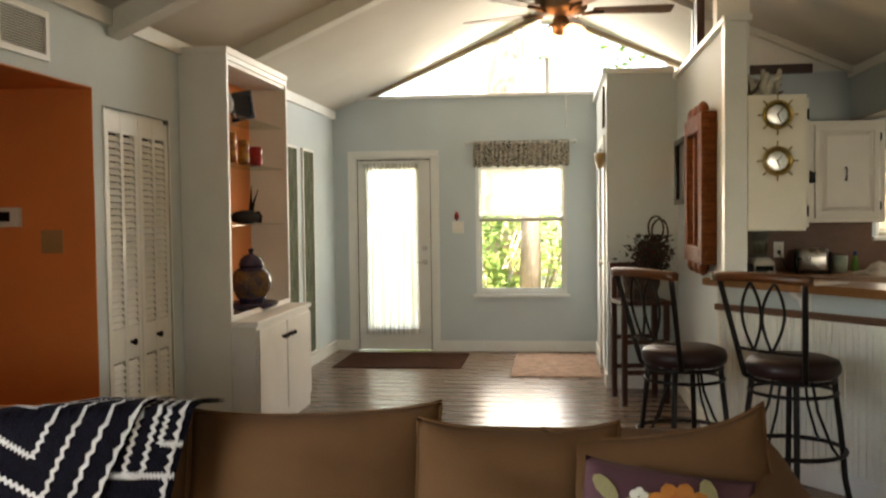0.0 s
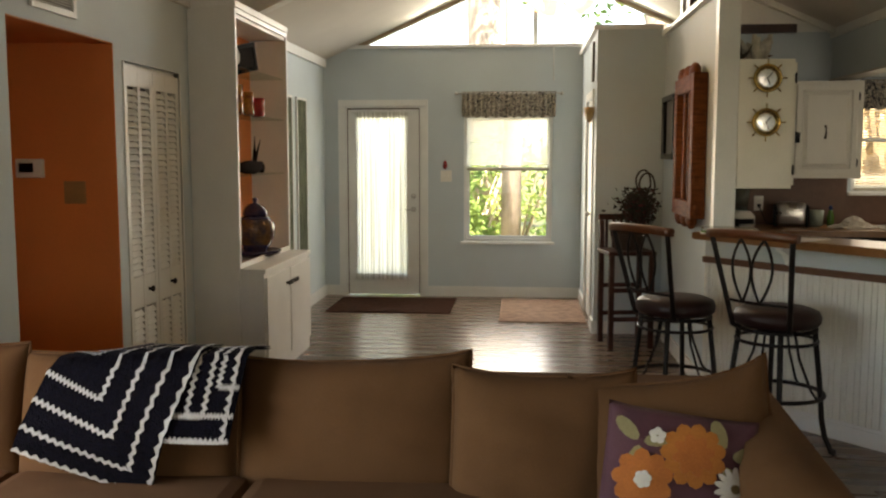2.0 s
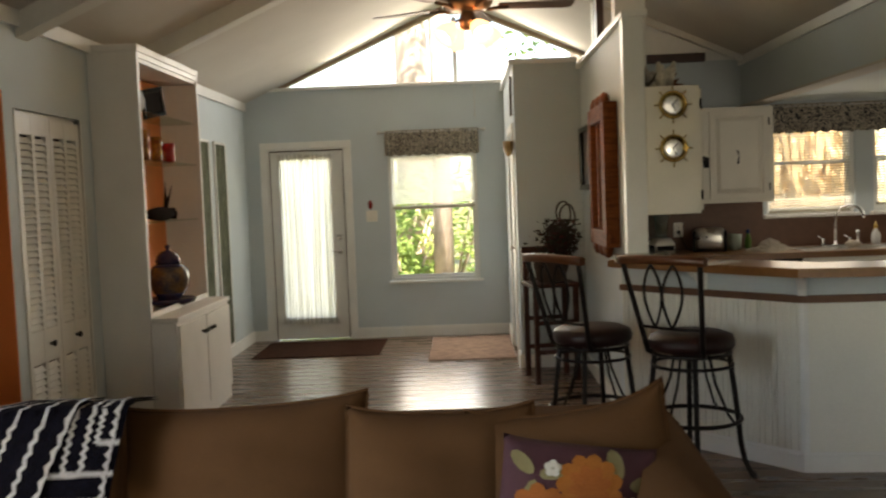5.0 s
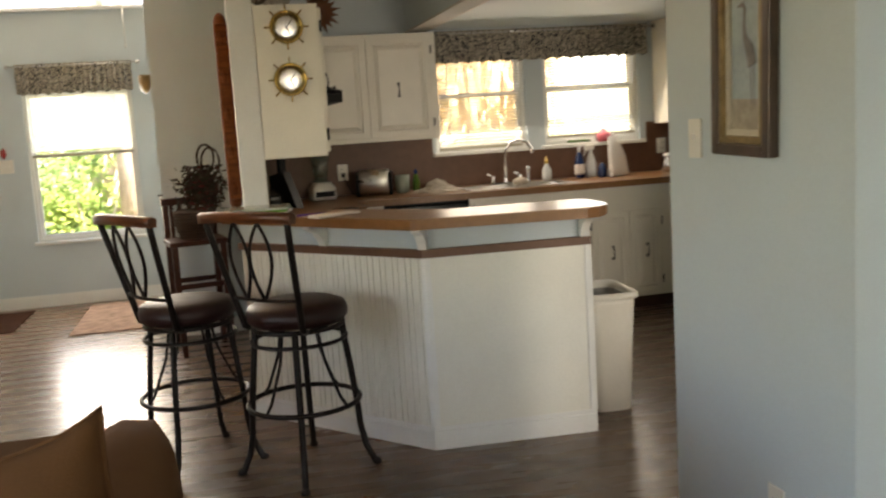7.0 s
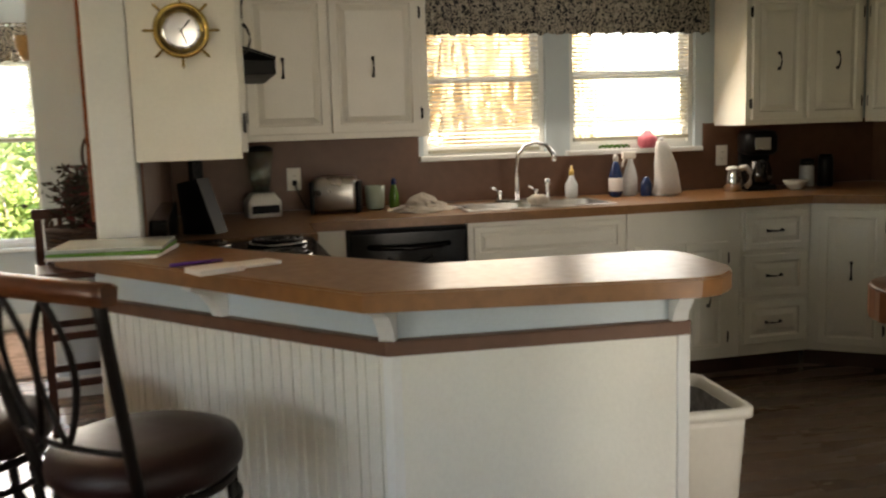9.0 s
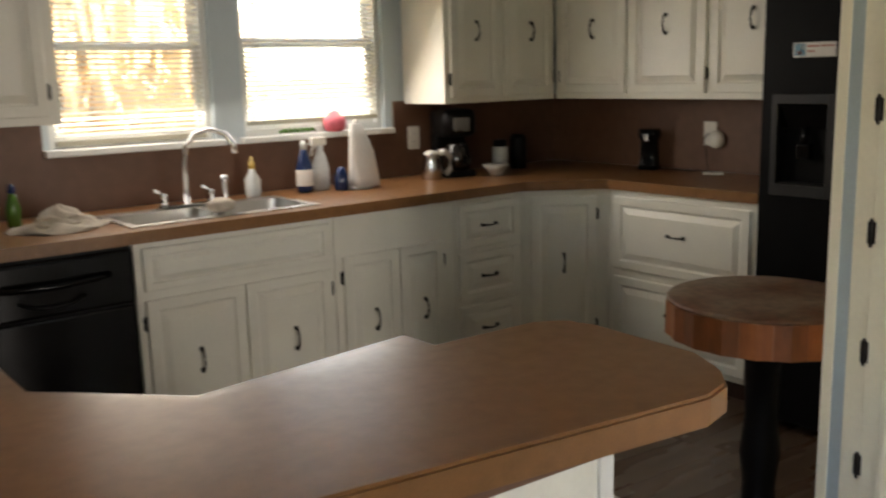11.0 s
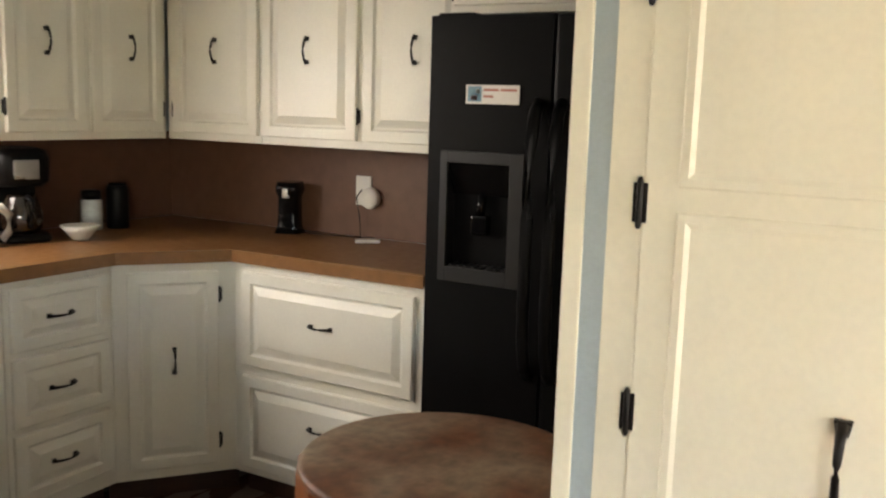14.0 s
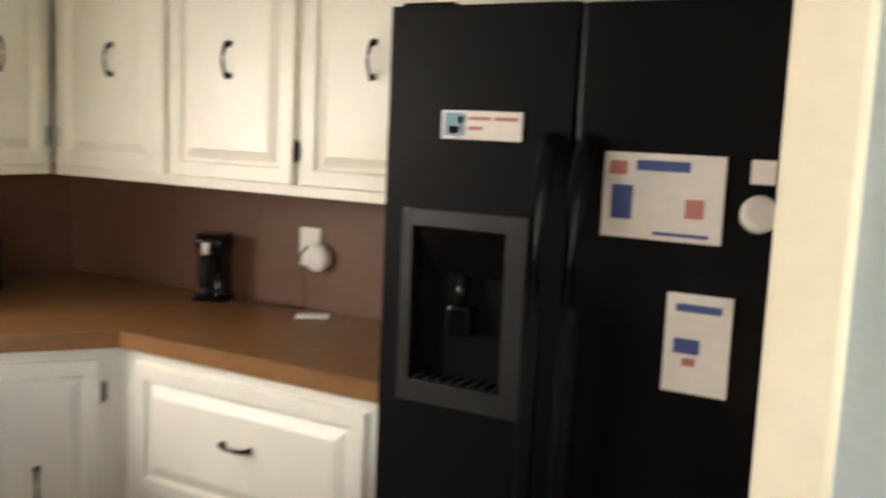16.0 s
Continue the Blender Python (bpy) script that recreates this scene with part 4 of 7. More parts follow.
for j in range(rows + 1):
    z = 0.17 + (1.985 - 0.17) * j / rows
    pinch = 1 - 0.05 * math.sin(math.pi * j / rows)
    row = []
    for i in range(cols + 1):
        u = i / cols
        x = -0.23 + (u - 0.5) * 0.575 * pinch
        y = -0.006 + 0.010 * math.sin(u * 2 * math.pi * 17 + 0.8 * math.sin(u * 9)) * (0.7 + 0.3 * math.sin(u * 31))
        row.append(bm.verts.new((x, y, z)))
    grid.append(row)
for a, b in zip(grid, grid[1:]):
    for i in range(cols):
        f = bm.faces.new((a[i], a[i + 1], b[i + 1], b[i]))
        f.smooth = True
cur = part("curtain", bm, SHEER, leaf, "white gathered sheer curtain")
for z in (0.175, 1.98):
    bm = B()
    tube(bm, [(-0.54, -0.008, z), (0.08, -0.008, z)], 0.005, 8)
    part("curtain_rod", bm, TRIM, leaf)
for z, r in ((0.94, 0.026), (1.085, 0.024)):
    bm = B()
    lathe(bm, [(0.03, 0), (0.03, 0.006), (0.012, 0.012), (0.010, 0.03), (r, 0.04), (r, 0.055), (0.006, 0.062)], 16, pose(0.115, 0.02, z, 90, 0, 0))
    part("knob", bm, STEEL, leaf, "dull metal door knob")
bm = B()
tube(bm, [(0.115, -0.03, 0.94), (0.06, -0.035, 0.935), (0.025, -0.03, 0.945)], 0.007, 8)
part("lever", bm, STEEL, leaf)


# the rail's shade against the bright window is put into this colour
RAIL = mat("shaded_olive_blind_rail", (0.34, 0.32, 0.25), 0.5, vary=0.05)


def sash_window(name, x0, x1, z0, z1, y, label, blind_to, rail, sill_out=0.05, slats=True, tilt=0.005):
    """A double-hung window set in a wall that faces -y; blind_to: how far down its blind hangs."""
    t = setting_thing(name, pose(0, y, 0), label, "window")
    bm = B()
    frame_rect(bm, x0, x1, z0, z1, 0.03, 0.03, 0.13)
    f = part("window_frame", bm, TRIM, t)
    bm = B()
    frame_rect(bm, x0 + 0.03, x1 - 0.03, z0 + 0.03, rail + 0.02, 0.028, 0.055, 0.085)
    part("lower_sash", bm, TRIM, t)
    bm = B()
    frame_rect(bm, x0 + 0.03, x1 - 0.03, rail - 0.018, z1 - 0.03, 0.028, 0.088, 0.115)
    part("upper_sash", bm, TRIM, t)
    for a, b, yy in ((z0 + 0.058, rail - 0.008, 0.068), (rail + 0.01, z1 - 0.058, 0.1)):
        bm = B()
        box(bm, x0 + 0.056, x1 - 0.056, yy, yy + 0.005, a, b)
        p = part("pane", bm, GLASS, t)
        p.visible_shadow = False
    bm = B()
    box(bm, x0 - 0.03, x1 + 0.03, -sill_out, 0.03, z0 - 0.028, z0, 0.005)
    part("window_sill", bm, TRIM, t)
    if slats:
        bl = thing("window_blind", pose(0, y, 0), "white horizontal slat blind partly drawn up" if blind_to > z0 + 0.2 else "white horizontal slat blind let down", "blind", "window blinds")
        n = int((z1 - 0.05 - blind_to) / 0.022)
        for i in range(n):
            z = z1 - 0.05 - i * 0.022
            bm = B()
            slab(bm, [(x0 + 0.034, 0.016, z + tilt), (x1 - 0.034, 0.016, z + tilt), (x1 - 0.034, 0.038, z - tilt), (x0 + 0.034, 0.038, z - tilt)], 0.0012)
            part("slat", bm, SLAT, bl)
        bm = B()
        box(bm, x0 + 0.034, x1 - 0.034, 0.014, 0.040, blind_to - 0.022, blind_to, 0.003)
        part("bottom_rail", bm, RAIL, bl)
        for cx in (x0 + 0.12, x1 - 0.12):
            bm = B()
            tube(bm, [(cx, 0.012, z1 - 0.04), (cx, 0.012, blind_to)], 0.0012, 5)
            part("cord", bm, WHITEPLASTIC, bl)
    return t


sash_window("window_1", 0.66, 1.60, 0.60, 1.96, YF, "white double-hung window beside the front door", 1.385, 1.375, tilt=0.008)
sash_window("window_2", 3.93, 4.655, 1.228, 2.08, YK, "white double-hung kitchen window over the worktop", 1.26, 1.645)
sash_window("window_3", 4.80, 5.60, 1.228, 2.08, YK, "white double-hung kitchen window over the sink", 1.30, 1.66)

SCROLL = bpy.data.materials.new("dark_scroll_print_cloth")
SCROLL.use_nodes = True
n, l = SCROLL.node_tree.nodes, SCROLL.node_tree.links
co, vo, no, rp, vm = n.new("ShaderNodeTexCoord"), n.new("ShaderNodeTexVoronoi"), n.new("ShaderNodeTexNoise"), n.new("ShaderNodeValToRGB"), n.new("ShaderNodeMixRGB")
vo.feature = "DISTANCE_TO_EDGE"
vo.inputs["Scale"].default_value = 33
no.inputs["Scale"].default_value = 30
vm.inputs[0].default_value = 0.09
l.new(co.outputs["Object"], no.inputs["Vector"])
l.new(co.outputs["Object"], vm.inputs[1])
l.new(no.outputs["Color"], vm.inputs[2])
l.new(vm.outputs[0], vo.inputs["Vector"])
l.new(vo.outputs["Distance"], rp.inputs[0])
rp.color_ramp.elements[0].color, rp.color_ramp.elements[1].color = (0.44, 0.40, 0.33, 1), (0.013, 0.016, 0.02, 1)
rp.color_ramp.elements[0].position, rp.color_ramp.elements[1].position = 0.10, 0.17
l.new(rp.outputs[0], n["Principled BSDF"].inputs["Base Color"])
n["Principled BSDF"].inputs["Roughness"].default_value = 0.85


def valance(x0, x1, y, z0, z1, folds, label):
    t = thing("window_valance", pose(0, y, 0), label, "valance")
    bm = B()
    n, rows = int((x1 - x0) * 120), 6
    g = []
    for j in range(rows + 1):
        v = j / rows
        row = []
        for i in range(n + 1):
            u = i / n
            ph = u * folds * 2 * math.pi
            amp = 0.008 + 0.014 * (1 - v)
            yy = -0.055 + amp * math.sin(ph + 0.9 * math.sin(u * 23)) + 0.004 * math.sin(ph * 2.3)
            row.append(bm.verts.new((x0 + (x1 - x0) * u, yy, z0 + (z1 - z0) * v + (0.007 * math.sin(ph * 0.5 + 1) + 0.004 * math.sin(ph * 1.7)) * (1 - v) - 0.01 * v * v)))
        g.append(row)
    for a, b in zip(g, g[1:]):
        for i in range(n):
            f = bm.faces.new((a[i], a[i + 1], b[i + 1], b[i]))
            f.smooth = True
    part("cloth", bm, SCROLL, t)
    bm = B()
    tube(bm, [(x0 - 0.06, -0.055, z1 - 0.03), (x1 + 0.06, -0.055, z1 - 0.03)], 0.008, 8)
    part("rod", bm, STEEL, t, "thin metal curtain rod")
    for x in (x0 - 0.06, x1 + 0.06):
        bm = B()
        lathe(bm, [(0.004, -0.018), (0.018, -0.008), (0.018, 0.008), (0.004, 0.018)], 10, pose(x, -0.055, z1 - 0.03, 0, 90, 0))
        box(bm, x - 0.006, x + 0.006, -0.05, 0, z1 - 0.04, z1 - 0.02)
        part("finial", bm, STEEL, t)


valance(0.64, 1.63, YF, 1.925, 2.20, 20, "dark scroll-print gathered valance over the entry window")
valance(3.945, 5.655, YK, 1.885, 2.13, 34, "dark scroll-print gathered valance over the kitchen windows")

# tall narrow art panels on the west wall
BAMBOO = mat("streaked_green_painting", (0.17, 0.19, 0.13), 0.8, vary=0.5, scale=9, grain=30, bump=0.02, stretch=(6, 6, 0.5), second=(0.02, 0.028, 0.018), spec=0.1)
for y0, y1 in ((8.17, 8.56), (8.73, 9.12)):
    t = thing("wall_panel", pose(XW, y0, 0.12, 0, 0, 90), "tall narrow green streaked painting in a white frame", "painting", "tall panels on the side wall")
    bm = B()
    frame_rect(bm, 0, y1 - y0, 0, 1.95, 0.022, -0.022, 0)
    part("frame", bm, TRIM, t)
    bm = B()
    box(bm, 0.022, y1 - y0 - 0.022, -0.016, -0.002, 0.022, 1.928)
    part("canvas", bm, BAMBOO, t)

# closet door in the side wall
t = setting_thing("door_2", pose(1.905, 9.15, 0, 0, 0, -90), "white closet door standing shut", "door")
bm = B()
box(bm, 0.005, 0.795, 0.01, 0.045, 0.01, 2.025, 0.003)
d = part("leaf", bm, TRIM, t)
bm = B()
for a in ((-0.065, 0, 0, 2.03), (0.80, 0.865, 0, 2.03), (-0.065, 0.865, 2.031, 2.095)):
    box(bm, a[0], a[1], -0.015, 0, a[2], a[3], 0.004)
part("casing", bm, TRIM, t)
bm = B()
lathe(bm, [(0.024, 0), (0.024, 0.005), (0.009, 0.01), (0.008, 0.03), (0.025, 0.04), (0.022, 0.058), (0.004, 0.064)], 16, pose(0.72, 0.01, 1.0, 90, 0, 0))
part("knob", bm, STEEL, d, "dull metal door knob")

# louvred bifold doors
t = setting_thing("door_3", pose(XW, 5.0, 0, 0, 0, 90), "white louvred bifold closet doors standing shut", "door")
bm = B()
box(bm, -0.012, 0, -0.006, 0.09, 0, 2.03)
box(bm, 0.80, 0.812, -0.006, 0.09, 0, 2.03)
box(bm, 0, 0.80, 0.03, 0.06, 2.005, 2.03)
part("jamb", bm, TRIM, t)
# dark board behind the slats stands in for the closet's inner shade
bm = B()
box(bm, 0, 0.80, 0.10, 0.115, 0, 2.03)
part("closet_shade_board", bm, DARKWOOD, t, "dark board that stands in for the shade inside the closet")
for k in range(2):
    x0, x1 = 0.004 + k * 0.397, 0.396 + k * 0.397
    bm = B()
    for a in ((x0, x0 + 0.045, 0.02, 2.0), (x1 - 0.045, x1, 0.02, 2.0), ((x0 + x1) / 2 - 0.018, (x0 + x1) / 2 + 0.018, 0.02, 2.0)):
        box(bm, a[0], a[1], 0.002, 0.030, a[2], a[3], 0.002)
    for z0, z1 in ((0.02, 0.14), (0.66, 0.84), (1.90, 2.0)):
        for xa, xb in ((x0 + 0.045, (x0 + x1) / 2 - 0.018), ((x0 + x1) / 2 + 0.018, x1 - 0.045)):
            box(bm, xa, xb, 0.003, 0.029, z0, z1)
    leaf = part("leaf", bm, TRIM, t)
    bm = B()
    for xa, xb in ((x0 + 0.045, (x0 + x1) / 2 - 0.018), ((x0 + x1) / 2 + 0.018, x1 - 0.045)):
        for z0, z1 in ((0.14, 0.66), (0.84, 1.90)):
            z = z0 + 0.02
            while z < z1 - 0.01:
                slab(bm, [(xa, 0.004, z - 0.016), (xb, 0.004, z - 0.016), (xb, 0.026, z + 0.014), (xa, 0.026, z + 0.014)], 0.006)
                z += 0.036
    ob = part("louvre_slats", bm, TRIM, leaf)
    ob["kind"] = "stuff"
    bm = B()
    lathe(bm, [(0.010, 0), (0.008, 0.012), (0.018, 0.02), (0.018, 0.03), (0.006, 0.036)], 12, pose(0.255 if k == 0 else 0.59, 0.002, 0.755, 90, 0, 0))
    part("knob", bm, IRON, leaf, "small dark round knob")

# ---- hutch ----
HUT = mat("hutch_white_paint", (0.70, 0.69, 0.66), 0.45, vary=0.05, scale=4, grain=90, bump=0.02)
t = thing("hutch", pose(XW, 5.976, 0, 0, 0, 90), "tall white built-in hutch with glass shelves", "hutch")
W, D = 1.283, 0.302
bm = B()
box(bm, 0, 0.022, -D, 0, 0.0, 2.46)
part("side_panel", bm, HUT, t)
bm = B()
box(bm, W - 0.022, W, -D, 0, 0.78, 2.46)
part("side_panel", bm, HUT, t)
bm = B()
box(bm, 0.022, W - 0.022, -0.022, 0, 0.78, 2.44)
part("back_panel", bm, ORANGE, t, "orange painted back panel")
bm = B()
box(bm, -0.012, W + 0.012, -D - 0.018, 0, 2.46, 2.505, 0.004)
box(bm, 0.022, W - 0.022, -D, -0.022, 2.40, 2.46)
part("top_panel", bm, HUT, t)
bm = B()
frame_rect(bm, -0.006, W + 0.006, 0.78, 2.46, 0.035, -D - 0.012, -D)
part("face_frame", bm, TRIM, t, "white painted face frame")
bm = B()
box(bm, 0.03, W + 0.0, -0.46, 0, 0.0, 0.745, 0.003)
part("lower_cabinet", bm, HUT, t)
bm = B()
box(bm, 0.022, W + 0.015, -0.475, -0.001, 0.747, 0.778, 0.006)
part("counter", bm, HUT, t)
bm = B()
for z in (1.38, 1.79, 2.10):
    bm = B()
    box(bm, 0.024, W - 0.024, -D + 0.02, -0.025, z, z + 0.008)
    part("glass_shelf", bm, SHELFGLASS, t, "clear glass shelf")
for x0, x1, kx in ((0.05, 0.64, 0.57), (0.66, 1.26, 0.73)):
    bm = B()
    box(bm, x0, x1, -0.478, -0.461, 0.10, 0.72, 0.004)
    d = part("door", bm, HUT, t)
    for q in (-0.035, 0.035):
        bm = B()
        lathe(bm, [(0.012, 0), (0.008, 0.01), (0.017, 0.02), (0.015, 0.03), (0.004, 0.034)], 12, pose(kx + q, -0.478, 0.62, 90, 0, 0))
        part("knob", bm, IRON, d, "small dark round knob")


def hutch_at(u, d, z):
    """A place on the hutch: u along it, d out from the wall."""
    return pose(XW + d, 5.976 + u, z)


JARBLUE = mat("blue_glazed_pottery", (0.02, 0.022, 0.075), 0.12, vary=0.3, scale=14, bump=0.02, second=(0.05, 0.03, 0.05))
JARBAND = mat("painted_pottery_band", (0.16, 0.085, 0.03), 0.15, vary=0.4, scale=11, bump=0.02, second=(0.02, 0.03, 0.06))
t = thing("ginger_jar", hutch_at(0.70, 0.21, 0.779), "round dark blue glazed pottery jar with domed lid", "jar")
bm = B()
lathe(bm, [(0.085, 0.0), (0.17, 0.03), (0.185, 0.055), (0.178, 0.062), (0.15, 0.045), (0.08, 0.03)], 32)
part("plate", bm, JARBLUE, t, "dark blue pottery plate")
bm = B()
lathe(bm, [(0.075, 0.04), (0.085, 0.05), (0.088, 0.075), (0.11, 0.10)], 32)
part("foot", bm, JARBLUE, t)
bm = B()
lathe(bm, [(0.11, 0.10), (0.135, 0.15), (0.143, 0.205), (0.137, 0.25), (0.115, 0.285)], 32, closed=False)
part("body", bm, JARBAND, t, "body painted with brown and blue motifs")
bm = B()
lathe(bm, [(0.115, 0.285), (0.09, 0.302), (0.078, 0.31)], 32)
part("shoulder", bm, JARBLUE, t)
bm = B()
lathe(bm, [(0.088, 0.311), (0.09, 0.325), (0.078, 0.36), (0.05, 0.388), (0.016, 0.40), (0.013, 0.412), (0.022, 0.424), (0.014, 0.436), (0.003, 0.44)], 28)
part("lid", bm, JARBLUE, t)
AMBER = mat("amber_glass", (0.50, 0.22, 0.03), 0.1, vary=0.3, scale=25, bump=0, second=(0.16, 0.03, 0.02))
REDG = mat("red_glass", (0.35, 0.02, 0.02), 0.15, vary=0.2, bump=0)
for u, d, h, r, m, nm, lb in ((0.35, 0.2, 0.20, 0.045, AMBER, "glass_vase", "amber glass vase on a glass shelf"), (0.62, 0.2, 0.17, 0.04, AMBER, "glass_vase", "amber glass vase on a glass shelf"),
                              (0.86, 0.2, 0.14, 0.052, REDG, "glass_cup", "dark red glass cup on a glass shelf"), (0.2, 0.18, 0.12, 0.045, REDG, "glass_cup", "dark red glass cup on a glass shelf")):
    bm = B()
    lathe(bm, [(r * 0.7, 0), (r, 0.02), (r * 0.9, h * 0.5), (r, h), (r * 0.9, h), (r * 0.8, h * 0.5), (r * 0.6, 0.02)], 18)
    solid(nm, bm, m, lb, nm.split("_")[1], "glassware in the hutch", m=hutch_at(u, d, 1.799))
t = thing("picture_frame", hutch_at(0.66, 0.19, 2.109) @ pose(0, 0, 0, 0, -12, 70), "small black standing picture frame", "picture frame")
bm = B()
frame_rect(bm, -0.12, 0.12, 0, 0.20, 0.03, -0.008, 0.008)
part("frame", bm, GLOSSBLACK, t)
bm = B()
box(bm, -0.09, 0.09, -0.002, 0.006, 0.03, 0.17)
part("picture", bm, mat("dark_print", (0.035, 0.033, 0.035), 0.95, spec=0.05), t)
bm = B()
lathe(bm, [(0.05, 0.0), (0.085, 0.03), (0.09, 0.08), (0.07, 0.14), (0.02, 0.16)], 20)
solid("stone_ornament", bm, mat("grey_shell_stone", (0.3, 0.29, 0.27), 0.6, vary=0.2), "round grey shell ornament on a shelf", "ornament", m=hutch_at(0.28, 0.16, 2.109))
HORN = mat("dark_carved_wood", (0.016, 0.010, 0.008), 0.92, vary=0.2, spec=0.04)
t = thing("carved_bird", hutch_at(0.62, 0.2, 1.389), "dark carved wooden bird figure with raised tails", "figurine")
bm = B()
lathe(bm, [(0.008, -0.26), (0.035, -0.2), (0.048, -0.05), (0.05, 0.08), (0.04, 0.2), (0.012, 0.26)], 14, pose(0, 0, 0.048, 90, 0, 180))
part("body", bm, HORN, t)
for dy, dz in ((0.02, 0.27), (0.17, 0.25)):
    bm = B()
    tube(bm, [(0, 0.12, 0.07), (0.0, 0.12 + dy * 0.4, 0.15), (0, 0.12 + dy, dz)], 0.01, 7, taper=[0.016, 0.010, 0.002])
    part("tail", bm, HORN, t)
for k in range(5):
    bm = B()
    tube(bm, [(0.02, 0.14 + 0.022 * k, 0.085), (0.035, 0.15 + 0.024 * k, 0.05), (0.03, 0.155 + 0.024 * k, 0.006)], 0.008, 6, taper=[0.009, 0.009, 0.004])
    part("feather", bm, HORN, t)
bm = B()
lathe(bm, [(0.03, 0), (0.035, 0.04), (0.02, 0.07)], 12)
solid("shell", bm, HORN, "small dark ornament on a glass shelf", "ornament", m=hutch_at(0.15, 0.2, 1.389))

# ---- wall fittings ----


def plate_at(name, m, w, h, label, category, toggles=0, slots=0):
    t = thing(name, m, label, category)
    bm = B()
    box(bm, -w / 2, w / 2, -0.006, 0, -h / 2, h / 2, 0.002)
    part("plate", bm, WHITEPLASTIC, t)
    for i in range(toggles):
        bm = B()
        x = (i - (toggles - 1) / 2) * 0.045
        box(bm, x - 0.005, x + 0.005, -0.018, -0.004, -0.004, 0.014, 0.002)
        part("toggle", bm, WHITEPLASTIC, t)
    for i in range(slots):
        bm = B()
        lathe(bm, [(0.016, 0), (0.016, 0.003)], 14, pose(0, -0.006, (i - 0.5) * 0.04, 90, 0, 0))
        part("socket", bm, WHITEPLASTIC, t)
        bm = B()
        for x in (-0.006, 0.006):
            box(bm, x - 0.001, x + 0.001, -0.0098, -0.009, (i - 0.5) * 0.04 - 0.004, (i - 0.5) * 0.04 + 0.005)
        part("slot", bm, BLACK, t)
    return t


plate_at("light_switch", pose(3.775, 3.637, 1.36, 0, 0, -90), 0.075, 0.12, "white toggle light switch plate on a blue wall", "light switch", 1)
plate_at("wall_outlet", pose(3.775, 3.23, 0.33, 0, 0, -90), 0.075, 0.12, "white wall outlet low on a blue wall", "outlet", 0, 2)
plate_at("wall_outlet", pose(5.772, YK - 0.012, 1.165), 0.075, 0.12, "white outlet plate on the brown backsplash", "outlet", 0, 2)
plate_at("wall_outlet", pose(3.207, YK - 0.012, 1.134), 0.075, 0.12, "white outlet plate on the brown backsplash", "outlet", 0, 2)
plate_at("wall_outlet", pose(XE - 0.012, 6.733, 1.16, 0, 0, -90), 0.075, 0.12, "white outlet plate with a plugged adapter", "outlet", 0, 1)
t = thing("plug_adapter", pose(XE - 0.02, 6.70, 1.135, 0, 0, -90), "white plug adapter with a black cord", "adapter")
bm = B()
lathe(bm, [(0.042, 0), (0.045, 0.015), (0.04, 0.03), (0.01, 0.034)], 18, pose(0.012, 0, -0.002, 90, 0, 0))
part("body", bm, WHITEPLASTIC, t)
bm = B()
tube(bm, [(-0.03, -0.012, 0.03), (-0.045, -0.03, 0.0), (-0.035, -0.02, -0.08), (-0.02, -0.03, -0.163), (-0.12, -0.05, -0.165), (-0.25, -0.06, -0.165), (-0.34, -0.07, -0.165)], 0.003, 6)
part("cord", bm, BLACK, t, "thin black cord")
plate_at("light_switch", pose(0.47, YF, 1.30), 0.12, 0.12, "pale double light switch beside the front door", "light switch", 2)
t = thing("key_ornament", pose(0.46, YF - 0.002, 1.42), "small red hanging ornament beside the front door", "ornament")
bm = B()
lathe(bm, [(0.004, -0.05), (0.025, -0.02), (0.022, 0.02), (0.005, 0.05)], 12, pose(0, -0.02, 0))
part("bauble", bm, REDG, t)
t = thing("thermostat", pose(-1.327, 4.886, 1.453), "white thermostat with a dark display on an orange wall", "thermostat")
bm = B()
box(bm, -0.075, 0.075, -0.03, 0, -0.05, 0.05, 0.006)
part("case", bm, WHITEPLASTIC, t)
bm = B()
box(bm, -0.055, 0.025, -0.0315, -0.0302, -0.022, 0.028)
part("display", bm, GLOSSBLACK, t)
t = thing("light_switch", pose(-1.088, 4.886, 1.324), "tan double light switch on an orange wall", "light switch")
bm = B()
box(bm, -0.06, 0.06, -0.006, 0, -0.06, 0.06, 0.002)
part("plate", bm, mat("tan_plastic", (0.42, 0.25, 0.10), 0.5, bump=0), t)
t = thing("air_vent", pose(XW, 4.272, 2.285, 0, 0, 90), "white wall air return vent with a grey filter", "vent")
bm = B()
frame_rect(bm, -0.205, 0.205, -0.115, 0.115, 0.03, -0.014, 0)
part("frame", bm, TRIM, t)
bm = B()
box(bm, -0.175, 0.175, -0.004, 0, -0.085, 0.085)
part("filter", bm, mat("grey_filter_mesh", (0.42, 0.42, 0.41), 0.9, vary=0.2, grain=300), t)
for i in range(14):
    bm = B()
    z = -0.08 + i * 0.0123
    slab(bm, [(-0.175, -0.010, z), (0.175, -0.010, z), (0.175, -0.004, z + 0.006), (-0.175, -0.004, z + 0.006)], 0.001)
    part("slat", bm, TRIM, t)

# sconce on the closet side wall, chain by the gable
t = thing("wall_sconce", pose(1.905, 9.22, 1.80, 0, 0, -90), "half-round amber wall sconce", "sconce")
bm = B()
lathe(bm, [(0.01, 0), (0.05, 0.02), (0.085, 0.07), (0.095, 0.13), (0.088, 0.13), (0.045, 0.03)], 20, pose(1.02, -0.05, 0) @ Matrix.Diagonal((1, 0.5, 1, 1)))
